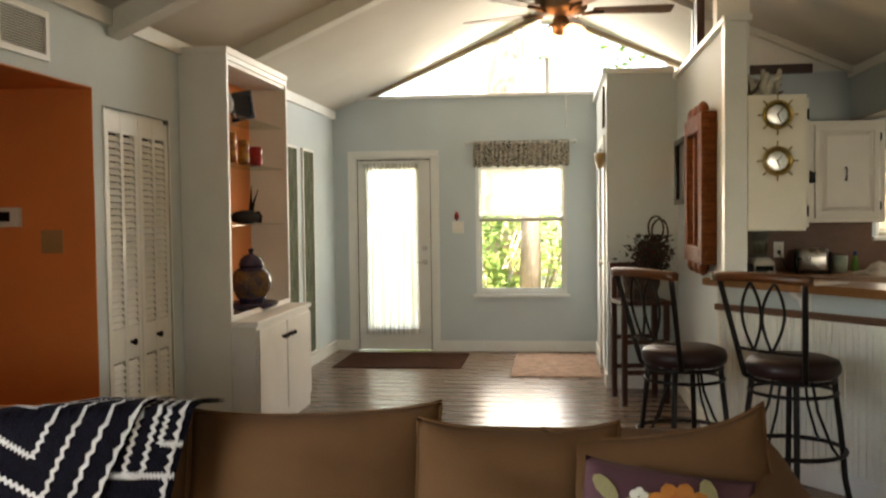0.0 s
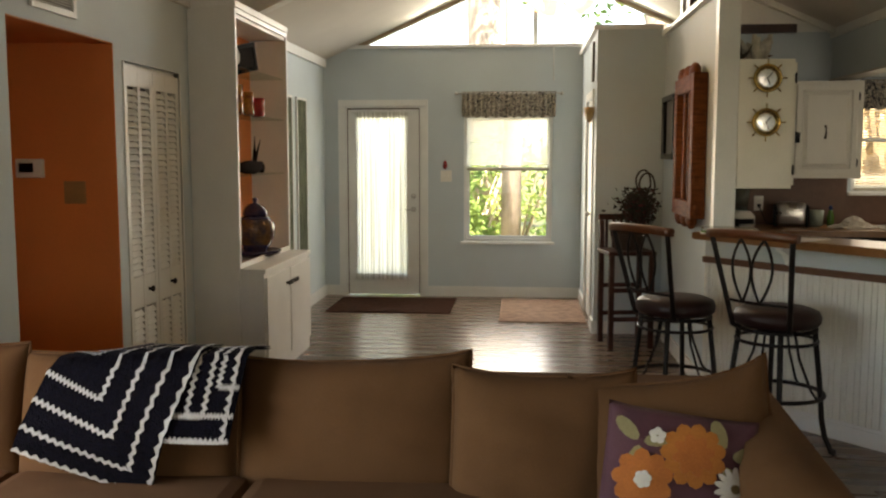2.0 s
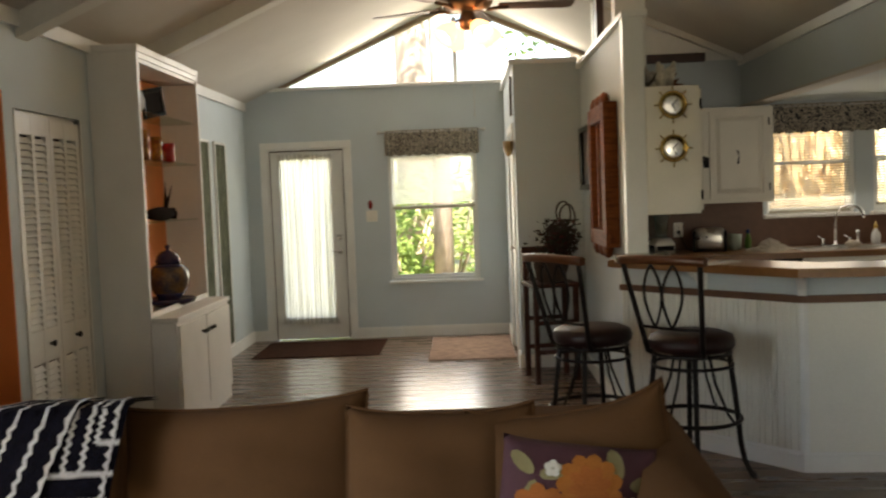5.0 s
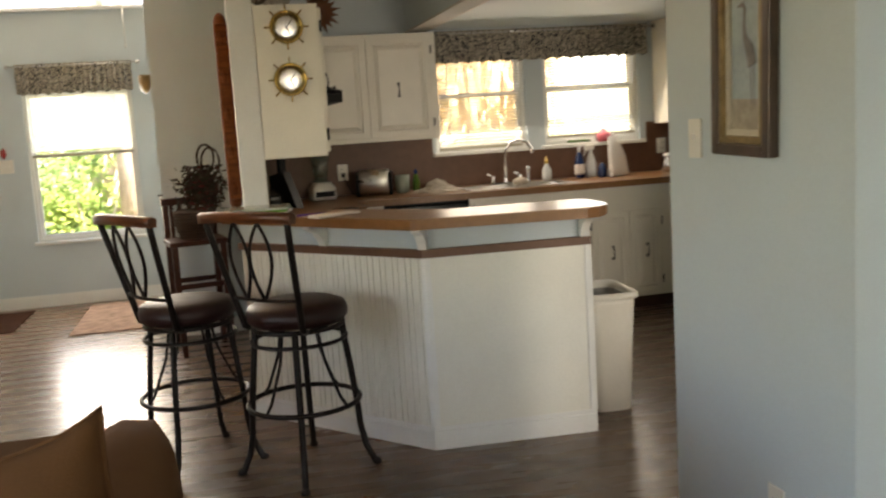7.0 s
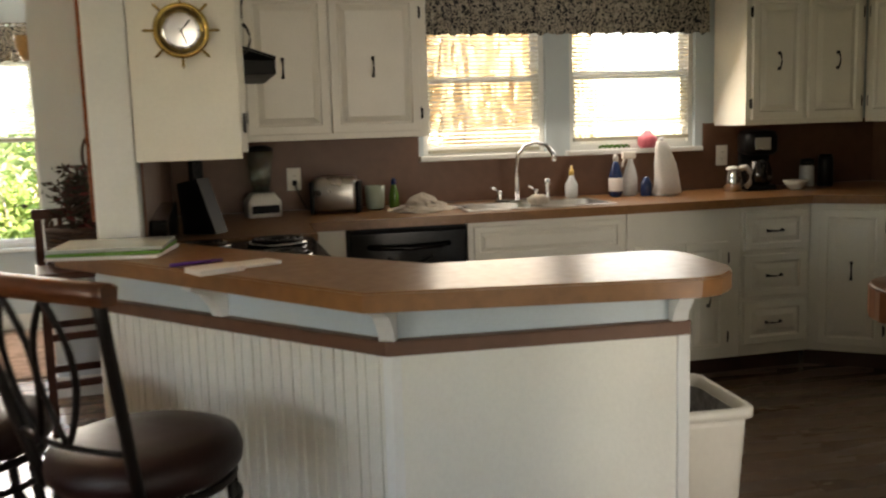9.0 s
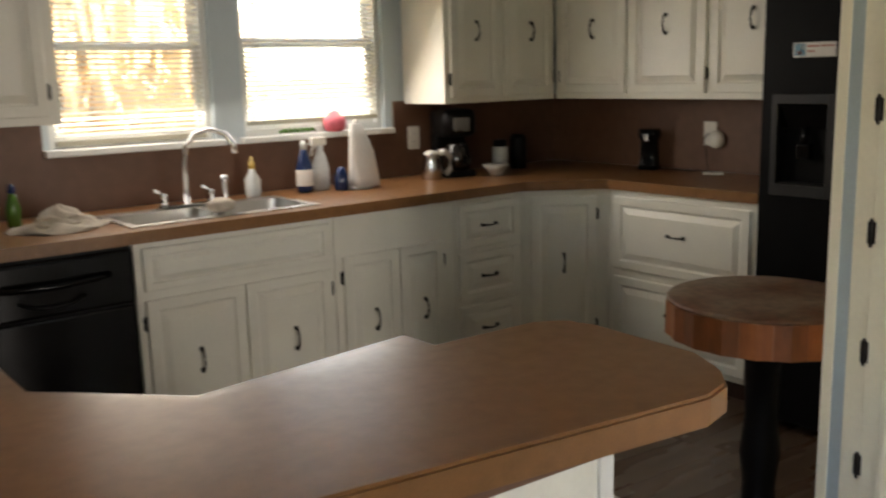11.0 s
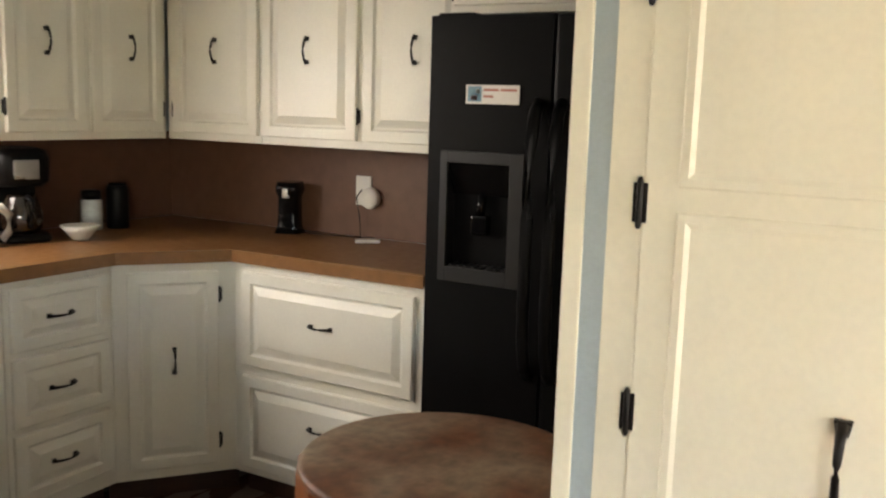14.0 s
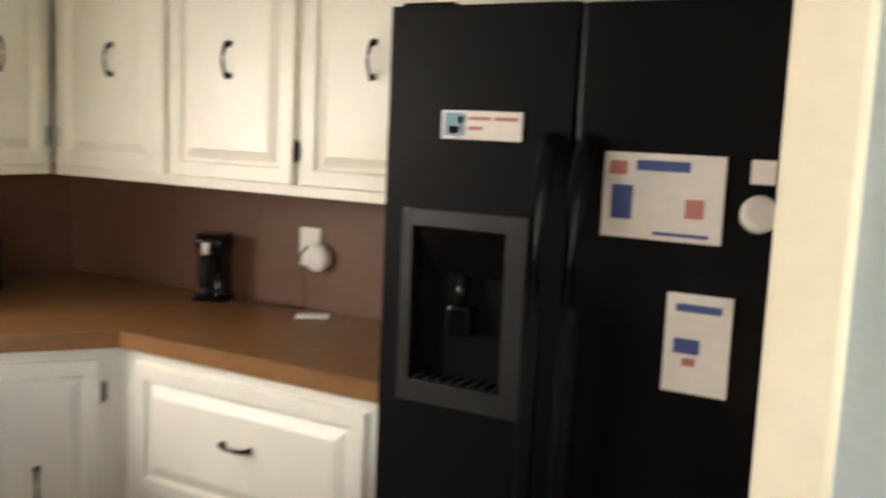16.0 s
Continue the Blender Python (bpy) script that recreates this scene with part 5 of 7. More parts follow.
part("bowl", bm, mat("tan_alabaster", (0.42, 0.27, 0.11), 0.4, vary=0.2), t)
bm = B()
tube(bm, [(1.60, YF - 0.05, 2.65), (1.601, YF - 0.052, 2.5), (1.60, YF - 0.05, 2.33)], 0.004, 6)
lathe(bm, [(0.003, -0.02), (0.009, -0.01), (0.009, 0.01), (0.003, 0.02)], 8, pose(1.60, YF - 0.05, 2.32))
solid("pull_chain", bm, STEEL, "thin metal pull chain below the gable window", "chain")

# pictures
GOLD = mat("aged_gold_frame", (0.30, 0.21, 0.09), 0.4, metal=0.5, vary=0.3, scale=14, bump=0.05)
BROWNFR = mat("brown_frame_wood", (0.06, 0.032, 0.018), 0.35, vary=0.3, scale=10, bump=0.03)
t = thing("framed_painting", pose(3.774, 3.487, 1.318, 0, 0, -90) @ pose(0, 0, 0, 0, 1.5, 0), "narrow bird painting in a brown and gold frame", "painting")
w, h = 0.288, 0.555
bm = B()
frame_rect(bm, 0, w, 0, h, 0.032, -0.035, 0, 0.005)
part("outer_frame", bm, BROWNFR, t, "dark brown moulded frame")
bm = B()
frame_rect(bm, 0.032, w - 0.032, 0.032, h - 0.032, 0.022, -0.028, -0.002, 0.004)
part("inner_frame", bm, GOLD, t, "gold inner frame")
bm = B()
frame_rect(bm, 0.054, w - 0.054, 0.054, h - 0.054, 0.018, -0.018, -0.002, 0.002)
part("liner", bm, mat("cream_linen_liner", (0.55, 0.50, 0.40), 0.8), t)
bm = B()
box(bm, 0.072, w - 0.072, -0.008, -0.002, 0.072, h - 0.072)
canvas = part("canvas", bm, mat("painted_sky_canvas", (0.36, 0.42, 0.44), 0.6, vary=0.15, scale=9, bump=0.03, second=(0.26, 0.32, 0.36)), t, "canvas with pale sky and sand")
bm = B()
box(bm, 0.072, w - 0.072, -0.0095, -0.0081, 0.072, 0.155)
part("sand", bm, mat("painted_sand", (0.40, 0.35, 0.28), 0.6, vary=0.2, scale=20), canvas)
HERON = mat("painted_grey_feathers", (0.20, 0.19, 0.19), 0.6, vary=0.25, scale=20)
bm = B()
tube(bm, [(0.205, -0.0095, 0.235), (0.19, -0.0095, 0.28), (0.168, -0.0095, 0.31), (0.162, -0.0095, 0.35), (0.168, -0.0095, 0.385), (0.158, -0.0095, 0.40), (0.13, -0.0095, 0.395)], 0.006, 6, taper=[0.022, 0.022, 0.012, 0.007, 0.008, 0.010, 0.002])
for x in (0.195, 0.21):
    tube(bm, [(x, -0.0095, 0.235), (x + 0.004, -0.0095, 0.13)], 0.0025, 5)
ob = part("wading_bird", bm, HERON, canvas, "painted grey wading bird")
ob.scale = (1, 0.15, 1)
ob.location = (-0.027, -0.0085, 0.01)

CARVED = mat("carved_orange_brown_wood", (0.21, 0.058, 0.018), 0.6, vary=0.3, scale=10, grain=50, bump=0.04, stretch=(1, 1, 6), spec=0.12)
t = thing("carved_mirror", pose(2.43, 6.93, 1.05, 0, 0, -90), "tall carved reddish wood frame mirror on the partition", "mirror")
w, h = 0.75, 1.06
bm = B()
frame_rect(bm, 0, w, 0.06, h - 0.06, 0.11, -0.06, 0.034, 0.012)
for sx in (0.03, w - 0.03):
    for k in range(5):
        z = 0.12 + k * 0.2
        lathe(bm, [(0.01, -0.05), (0.035, -0.03), (0.045, 0), (0.035, 0.03), (0.01, 0.05)], 12, pose(sx, -0.03, z) @ Matrix.Diagonal((1, 0.6, 1, 1)))
for z0 in (0.045, h - 0.045):
    for k in range(3):
        lathe(bm, [(0.01, -0.09), (0.05, -0.05), (0.06, 0), (0.05, 0.05), (0.01, 0.09)], 14, pose(0.15 + k * 0.225, -0.025, z0, 0, 90, 0) @ Matrix.Diagonal((1, 0.6, 1, 1)))
part("frame", bm, CARVED, t)
bm = B()
box(bm, 0.11, w - 0.11, -0.015, -0.004, 0.17, h - 0.17)
part("glass", bm, MIRROR, t, "mirror glass")
for x in (0.285, 0.465):
    bm = B()
    box(bm, x - 0.022, x + 0.022, -0.038, -0.016, 0.16, h - 0.16, 0.008)
    part("bar", bm, CARVED, t)
t = thing("framed_picture", pose(2.465, 7.85, 1.49, 0, 0, -90), "black framed picture on the partition wall", "picture")
bm = B()
frame_rect(bm, 0, 0.60, 0, 0.50, 0.045, -0.05, 0, 0.01)
part("frame", bm, GLOSSBLACK, t)
bm = B()
box(bm, 0.045, 0.555, -0.012, -0.003, 0.045, 0.455)
part("print", bm, mat("grey_print", (0.28, 0.28, 0.29), 0.3), t)
t = thing("closet_plaque", pose(1.905, 9.05, 2.18, 0, 0, -90), "narrow brown plaque over the closet door", "plaque")
bm = B()
box(bm, 0.62, 0.74, -0.02, 0, -0.02, 0.32, 0.006)
part("board", bm, BROWNFR, t)

# brass ship-wheel dials
DIAL = mat("silver_dial", (0.72, 0.73, 0.74), 0.24, metal=1.0, vary=0.05, bump=0.01)
for z, nm in ((1.972, "barometer"), (1.715, "clock")):
    t = thing(nm, pose(2.72, 5.769, z), "brass ship-wheel %s on a white cabinet end" % nm, nm, "brass ship-wheel dials")
    bm = B()
    lathe(bm, [(0.066, 0), (0.080, 0.004), (0.083, 0.018), (0.079, 0.028), (0.073, 0.030), (0.068, 0.022), (0.066, 0.012)], 36, pose(0, 0, 0, 90, 0, 0), closed=False)
    part("rim", bm, BRASS, t)
    bm = B()
    lathe(bm, [(0.0665, 0.004), (0.0665, 0.011), (0.045, 0.0135), (0.004, 0.0142)], 32, pose(0, 0, 0, 90, 0, 0))
    face = part("dial", bm, DIAL, t, "silver dial face")
    bm = B()
    for a in (40, 160):
        box(bm, -0.0022, 0.0022, -0.0165, -0.0145, -0.008, 0.042, 0, pose(0, 0, 0, 0, a, 0))
    part("pointer", bm, BLACK, face)
    bm = B()
    for k in range(12):
        box(bm, -0.0012, 0.0012, -0.0155, -0.0142, 0.049, 0.056, 0, pose(0, 0, 0, 0, 30 * k, 0))
    part("tick_marks", bm, BLACK, face)
    for k in range(8):
        bm = B()
        lathe(bm, [(0.0035, 0.080), (0.003, 0.086), (0.0055, 0.091), (0.003, 0.095), (0.005, 0.103), (0.003, 0.110), (0.001, 0.113)], 8)
        s = part("spoke", bm, BRASS, t)
        s.matrix_basis = pose(0, -0.015, 0, 0, 45 * k, 0)

# things on top of the end cabinet and over the kitchen
SHELLW = mat("pale_coral", (0.62, 0.58, 0.50), 0.7, vary=0.2, scale=20, bump=0.15)
t = thing("coral_ornament", pose(2.70, 5.92, 2.086), "pale coral and driftwood arrangement on a cabinet", "ornament")
for i in range(9):
    bm = B()
    a = i * 0.7
    r = 0.05 + 0.03 * math.sin(i * 2.1)
    tube(bm, [(0.02 * math.cos(a), 0.02 * math.sin(a), 0.0), (r * math.cos(a), r * math.sin(a), 0.08 + 0.02 * math.sin(i)), (1.6 * r * math.cos(a + 0.3), 1.5 * r * math.sin(a + 0.3), 0.13 + 0.03 * math.cos(i * 1.3))], 0.02, 8, taper=[0.03, 0.026, 0.012])
    part("coral_branch", bm, SHELLW, t)
bm = B()
for i in range(7):
    a = i * 0.9
    tube(bm, [(-0.10, 0, 0.02), (-0.10 + 0.05 * math.cos(a), 0.05 * math.sin(a), 0.05), (-0.10 + 0.08 * math.cos(a), 0.07 * math.sin(a), 0.09)], 0.006, 6, taper=[0.01, 0.006, 0.002])
part("driftwood", bm, mat("grey_driftwood", (0.16, 0.13, 0.10), 0.8, vary=0.3), t)
t = thing("sun_ornament", pose(3.12, YK - 0.02, 2.29), "rust-coloured metal sun face ornament", "ornament")
RUST = mat("rust_orange_metal", (0.20, 0.075, 0.03), 0.6, vary=0.3)
bm = B()
lathe(bm, [(0.10, 0), (0.10, 0.01), (0.05, 0.03), (0.005, 0.035)], 24, pose(0, 0, 0, 90, 0, 0))
part("disc", bm, RUST, t)
for k in range(18):
    bm = B()
    slab(bm, [(-0.016, -0.004, 0.095), (0.016, -0.004, 0.095), (0.002 * (-1) ** k, -0.004, 0.165 - 0.02 * (k % 2))], 0.004)
    s = part("ray", bm, RUST, t)
    s.matrix_basis = pose(0, 0, 0, 0, 20 * k, 0)

# ---- ceiling fan ----
t = thing("ceiling_fan", pose(1.53, 6.25, 0), "bronze ceiling fan with lit amber glass shades", "ceiling fan")
BRONZE = mat("brushed_bronze", (0.20, 0.13, 0.085), 0.35, metal=0.7, vary=0.15)
BLADE = mat("brown_fan_blade", (0.10, 0.055, 0.035), 0.4, vary=0.2, scale=8, stretch=(1, 8, 1))
bm = B()
tube(bm, [(0, 0, 2.80), (0, 0, 3.36)], 0.014, 10)
lathe(bm, [(0.03, 3.30), (0.06, 3.33), (0.065, 3.36)], 18)
part("rod", bm, BRONZE, t)
bm = B()
lathe(bm, [(0.06, 2.66), (0.14, 2.68), (0.165, 2.71), (0.165, 2.77), (0.15, 2.80), (0.05, 2.82), (0.02, 2.83)], 32)
part("motor", bm, BRONZE, t)
bm = B()
lathe(bm, [(0.02, 2.545), (0.05, 2.56), (0.06, 2.60), (0.05, 2.64), (0.04, 2.66)], 24)
part("light_hub", bm, BRONZE, t)
for k in range(5):
    a = 72 * k + 8
    bm = B()
    slab(bm, [(0.20, -0.05, 2.70), (0.30, -0.065, 2.70), (0.66, -0.07, 2.712), (0.70, -0.045, 2.713), (0.70, 0.045, 2.697), (0.66, 0.07, 2.694), (0.30, 0.065, 2.69), (0.20, 0.05, 2.69)], 0.008)
    b = part("blade", bm, BLADE, t)
    b.matrix_basis = pose(0, 0, 0, 0, 0, a)
    bm = B()
    tube(bm, [(0.13, 0, 2.675), (0.18, 0, 2.685), (0.27, 0, 2.69)], 0.012, 8)
    part("blade_arm", bm, BRONZE, b)
GLOW = mat("amber_lamp_glass", (1.0, 0.55, 0.26), 0.3, vary=0.05, bump=0, emit=0.55)
BULB = mat("warm_bulb", (1.0, 0.80, 0.5), 0.3, vary=0.0, bump=0, emit=3.5)
for k in range(4):
    a = radians(90 * k + 30)
    ca, sa = math.cos(a), math.sin(a)
    m = pose(0.075 * ca, 0.075 * sa, 2.60) @ Matrix.Rotation(a, 4, "Z") @ pose(0, 0, 0, 0, 135, 0)
    bm = B()
    lathe(bm, [(0.02, 0.03), (0.045, 0.055), (0.072, 0.11), (0.078, 0.165), (0.074, 0.165), (0.066, 0.11), (0.04, 0.06)], 20, m, closed=False)
    sh = part("shade", bm, GLOW, t, "lit amber glass tulip shade")
    sh.visible_shadow = False
    bm = B()
    lathe(bm, [(0.012, 0.05), (0.032, 0.09), (0.038, 0.12), (0.024, 0.15), (0.004, 0.157)], 14, m)
    bl = part("bulb", bm, BULB, sh, "glowing bulb")
    bl.visible_shadow = False
    bm = B()
    tube(bm, [(0.04 * ca, 0.04 * sa, 2.61), (0.075 * ca, 0.075 * sa, 2.605), tuple(m @ Vector((0, 0, 0.03)))], 0.009, 8)
    part("lamp_arm", bm, BRONZE, t)
t = thing("spot_lamp", pose(0.10, 3.72, 2.62), "white track spot lamp on a rafter", "spot lamp")
bm = B()
lathe(bm, [(0.05, -0.09), (0.055, -0.08), (0.055, 0.06), (0.03, 0.085), (0.012, 0.1)], 18, pose(0, 0, 0.05, 35, -15, 0))
part("can", bm, TRIM, t)
bm = B()
lathe(bm, [(0.048, -0.096), (0.048, -0.091)], 18, pose(0, 0, 0.05, 35, -15, 0))
part("bulb", bm, BULB, t, "glowing bulb")
t = thing("track_box", pose(0.02, 5.19, 2.71), "white junction box on a rafter", "junction box")
bm = B()
box(bm, 0.1, 0.34, -0.03, 0.0, 0.0, 0.06, 0.006, pose(0, 0, 0, 0, -23, 0))
part("box", bm, TRIM, t)

# ---- bar stools ----


def stool(m, label):
    t = thing("bar_stool", m, label, "bar stool", "bar stools at the breakfast bar")
    bm = B()
    lathe(bm, [(0.10, 0.655), (0.195, 0.66), (0.213, 0.68), (0.216, 0.705), (0.205, 0.735), (0.16, 0.752), (0.08, 0.757), (0.01, 0.758)], 36)
    part("seat", bm, LEATHER, t, "round dark brown leather seat")
    bm = B()
    tube(bm, circle(0, 0, 0.645, 0.19, 32), 0.011, 8, ring=True)
    tube(bm, circle(0, 0, 0.585, 0.20, 32), 0.009, 8, ring=True)
    part("swivel_ring", bm, IRON, t)
    bm = B()
    tube(bm, circle(0, 0, 0.31, 0.238, 36), 0.011, 8, ring=True)
    part("foot_ring", bm, IRON, t)
    for k in range(4):
        a = radians(90 * k + 37)
        c, s = math.cos(a), math.sin(a)
        bm = B()
        pr = [(0.185, 0.645), (0.19, 0.58), (0.205, 0.46), (0.222, 0.31), (0.232, 0.18), (0.25, 0.09), (0.282, 0.02), (0.292, 0.008)]
        tube(bm, [(r * c, r * s, z) for r, z in pr], 0.012, 8, taper=[0.014] * 6 + [0.014, 0.016])
        leg = part("leg", bm, IRON, t)
        bm = B()
        lathe(bm, [(0.014, 0.0), (0.02, 0.004), (0.02, 0.014), (0.012, 0.026)], 12, pose(0.292 * c, 0.292 * s, 0))
        part("foot", bm, IRON, leg)
    for k in range(4):
        a = radians(90 * k)
        c, s = math.cos(a), math.sin(a)
        bm = B()
        tube(bm, [(0.10 * c, 0.10 * s, 0.64), (0.13 * c, 0.13 * s, 0.5), (0.20 * c, 0.20 * s, 0.35), (0.236 * c, 0.236 * s, 0.31)], 0.007, 6)
        part("brace", bm, IRON, t)

    def back(u, z):
        """A place on the curved, raked back."""
        return Vector((u * (0.165 + 0.06 * (z - 0.70) / 0.44), -0.185 - 0.11 * (z - 0.68) / 0.46 - 0.03 * (1 - u * u) + 0.03, z))

    for s in (-1, 1):
        bm = B()
        tube(bm, [(s * 0.15, -0.12, 0.645)] + [back(s, 0.66 + 0.47 * k / 8) for k in range(9)], 0.014, 8)
        part("back_post", bm, IRON, t)
    bm = B()
    tube(bm, [back(-1 + 2 * k / 10, 0.79) for k in range(11)], 0.008, 6)
    part("lower_rail", bm, IRON, t)
    for c0 in (-0.40, 0.16):
        for side in (-1, 1):
            bm = B()
            tube(bm, [back(c0 + 0.24 * j / 14 + side * 0.27 * math.sin(math.pi * j / 14) ** 0.9, 0.79 + 0.325 * j / 14) for j in range(15)], 0.0075, 6)
            part("back_scroll", bm, IRON, t)
    bm = B()
    L = []
    for k in range(15):
        u = -1.12 + 2.24 * k / 14
        p = back(u, 1.132 + 0.008 * (1 - u * u))
        L.append([(p.x, p.y - 0.018, p.z - 0.022), (p.x, p.y + 0.014, p.z - 0.022), (p.x, p.y + 0.018, p.z + 0.012), (p.x, p.y, p.z + 0.022), (p.x, p.y - 0.02, p.z + 0.014)])
    loft(bm, L, True, True)
    part("top_rail", bm, REDWOOD, t, "curved reddish wood top rail")
    return t


stool(pose(2.60, 4.93, 0, 0, 0, -46), "dark iron bar stool with round brown leather seat")
stool(pose(2.14, 5.25, 0, 0, 0, -58), "dark iron bar stool standing near the entry")

# ---- wooden stand with a wreath and basket ----
STANDWOOD = mat("reddish_dark_wood", (0.055, 0.016, 0.009), 0.5, vary=0.25, scale=10, grain=60, bump=0.04, spec=0.25)
t = thing("wooden_plant_stand", pose(2.12, 7.55, 0, 0, 0, 10), "tall reddish dark wooden stool against the closet wall", "stand")
for x in (-0.16, 0.16):
    for y in (-0.16, 0.16):
        bm = B()
        box(bm, x - 0.02, x + 0.02, y - 0.02, y + 0.02, 0, 1.0 if y > 0 else 0.74, 0.003)
        part("leg", bm, STANDWOOD, t)
for z in (0.22, 0.45):
    for a in ((-0.14, 0.14, -0.172, -0.148), (-0.14, 0.14, 0.148, 0.172)):
        bm = B()
        box(bm, a[0], a[1], a[2], a[3], z, z + 0.035, 0.003)
        part("stretcher", bm, STANDWOOD, t)
bm = B()
box(bm, -0.19, 0.19, -0.19, 0.19, 0.741, 0.775, 0.006)
part("seat", bm, STANDWOOD, t)
for k in range(5):
    bm = B()
    box(bm, -0.12 + k * 0.06 - 0.012, -0.12 + k * 0.06 + 0.012, 0.15, 0.17, 0.776, 1.0)
    part("spindle", bm, STANDWOOD, t)
bm = B()
box(bm, -0.19, 0.19, 0.14, 0.18, 1.001, 1.05, 0.006)
part("top_rail", bm, STANDWOOD, t)
WICKER = mat("brown_wicker", (0.045, 0.021, 0.011), 0.7, vary=0.3, scale=25, grain=120, bump=0.3)
t = thing("wicker_basket", pose(2.13, 7.52, 0.776), "brown wicker basket with looped handles on a stool", "basket")
bm = B()
prof = [(0.075, 0), (0.10, 0.02), (0.12, 0.10), (0.13, 0.19), (0.118, 0.20), (0.105, 0.10), (0.065, 0.02)]
lathe(bm, prof, 28)
part("bowl", bm, WICKER, t)
for i in range(9):
    bm = B()
    tube(bm, circle(0, 0, 0.015 + i * 0.021, 0.098 + 0.032 * min(1, i / 5) + 0.002, 28), 0.010, 6, ring=True)
    part("weave_ring", bm, WICKER, t)
for cx, r, zz in ((0.14, 0.075, 0.51), (0.11, 0.07, 0.54)):
    bm = B()
    tube(bm, [(cx + r * math.cos(2 * math.pi * i / 18) * 0.8, 0.02 * math.sin(i), zz + r * 1.3 * math.sin(2 * math.pi * i / 18)) for i in range(18)], 0.008, 6, ring=True)
    part("loop_handle", bm, WICKER, t)
rnd = random.Random(4)
LEAVES = [mat("dried_" + n, c, 0.8, vary=0.3, scale=12) for n, c in (("green_leaf", (0.022, 0.028, 0.012)), ("brown_leaf", (0.035, 0.016, 0.010)), ("red_flower", (0.11, 0.012, 0.012)))]


def leaf_cloud(bm, n, place, size, rnd, shape=1.0):
    """Many small folded leaves round places that place() gives."""
    for _ in range(n):
        c = Vector(place())
        q = Euler((rnd.uniform(0, 6.3), rnd.uniform(0, 6.3), rnd.uniform(0, 6.3))).to_matrix()
        s = size * rnd.uniform(0.6, 1.3)
        vs = [bm.verts.new(c + q @ Vector(p) * s) for p in ((0, -1, 0), (0.42 * shape, -0.1, 0.16), (0, 1, 0), (-0.42 * shape, -0.1, 0.16), (0, 0, -0.03))]
        bm.faces.new((vs[0], vs[1], vs[4]))
        bm.faces.new((vs[1], vs[2], vs[4]))
        bm.faces.new((vs[2], vs[3], vs[4]))
        bm.faces.new((vs[3], vs[0], vs[4]))


t = thing("dried_arrangement", pose(2.21, 7.50, 0.96), "dried leaf and red flower arrangement in a basket", "dried flowers")
for m, nm, k in ((LEAVES[0], "green_foliage", 520), (LEAVES[1], "brown_foliage", 760), (LEAVES[2], "red_bloom", 200)):
    bm = B()
    leaf_cloud(bm, k, lambda: (rnd.gauss(-0.01, 0.062), rnd.gauss(0, 0.07), min(0.30, abs(rnd.gauss(0.15, 0.07)))), 0.022, rnd)
    ob = part(nm, bm, m, t)
    ob["kind"] = "stuff"

# ---- rugs ----
for nm, x0, x1, y0, y1, c, lb in (("doormat", -0.62, 0.60, 8.86, 9.80, (0.05, 0.022, 0.014), "dark brown doormat in front of the door"),
                                  ("floor_mat", 1.08, 1.88, 8.46, 9.80, (0.36, 0.25, 0.20), "pale pinkish tan woven floor mat")):
    bm = B()
    box(bm, x0, x1, y0, y1, 0.001, 0.012, 0.004)
    solid(nm, bm, mat(nm + "_weave", c, 0.95, vary=0.25, scale=14, grain=180, bump=0.3, spec=0.05), lb, "rug")

# ---- sofa ----


def cushion(w, h, th, rnd, ears=0.10, sag=0.0, n=26):
    """A stuffed cushion, standing in the xz plane: w wide, h high, with drawn-out corners."""
    bm = B()
    ph = [rnd.uniform(0, 6) for _ in range(6)]
    sides = []
    for s in (-1, 1):
        g = []
        for j in range(n + 1):
            v = -1 + 2 * j / n
            row = []
            for i in range(n + 1):
                u = -1 + 2 * i / n
                x = u * w / 2 * (1 - ears * 0.5 * (1 - v ** 4) * 0.5)
                z = v * h / 2 * (1 - ears * 0.5 * (1 - u ** 4)) - sag * (1 - u * u) * max(0, v)
                d = th / 2 * (max(0, 1 - abs(u) ** 2.6) ** 0.55) * (max(0, 1 - abs(v) ** 2.6) ** 0.55)
                d += 0.006 * math.sin(5 * u + ph[0] + 3 * v) * (1 - u * u) * (1 - v * v) + 0.004 * math.sin(11 * v + ph[1] + 4 * u) * (1 - u * u) * (1 - v * v)
                if s > 0 and (i in (0, n) or j in (0, n)):
                    row.append(sides[0][j][i])
                else:
                    row.append(bm.verts.new((x, s * d, z)))
            g.append(row)
        sides.append(g)
    for g in sides:
        for a, b in zip(g, g[1:]):
            for i in range(n):
                f = bm.faces.new((a[i], a[i + 1], b[i + 1], b[i]))
                f.smooth = True
    return bm


rnd = random.Random(8)
sofa = thing("sofa", pose(0, 0, 0), "tan brown microsuede sofa with loose back cushions", "sofa")
bm = B()
box(bm, -0.82, 2.15, 2.45, 3.50, 0.05, 0.36, 0.04)
part("base", bm, SOFA, sofa)
bm = B()
box(bm, -0.82, 2.14, 3.24, 3.52, 0.30, 0.735, 0.06)
part("back_frame", bm, SOFA, sofa)
bm = B()
L = []
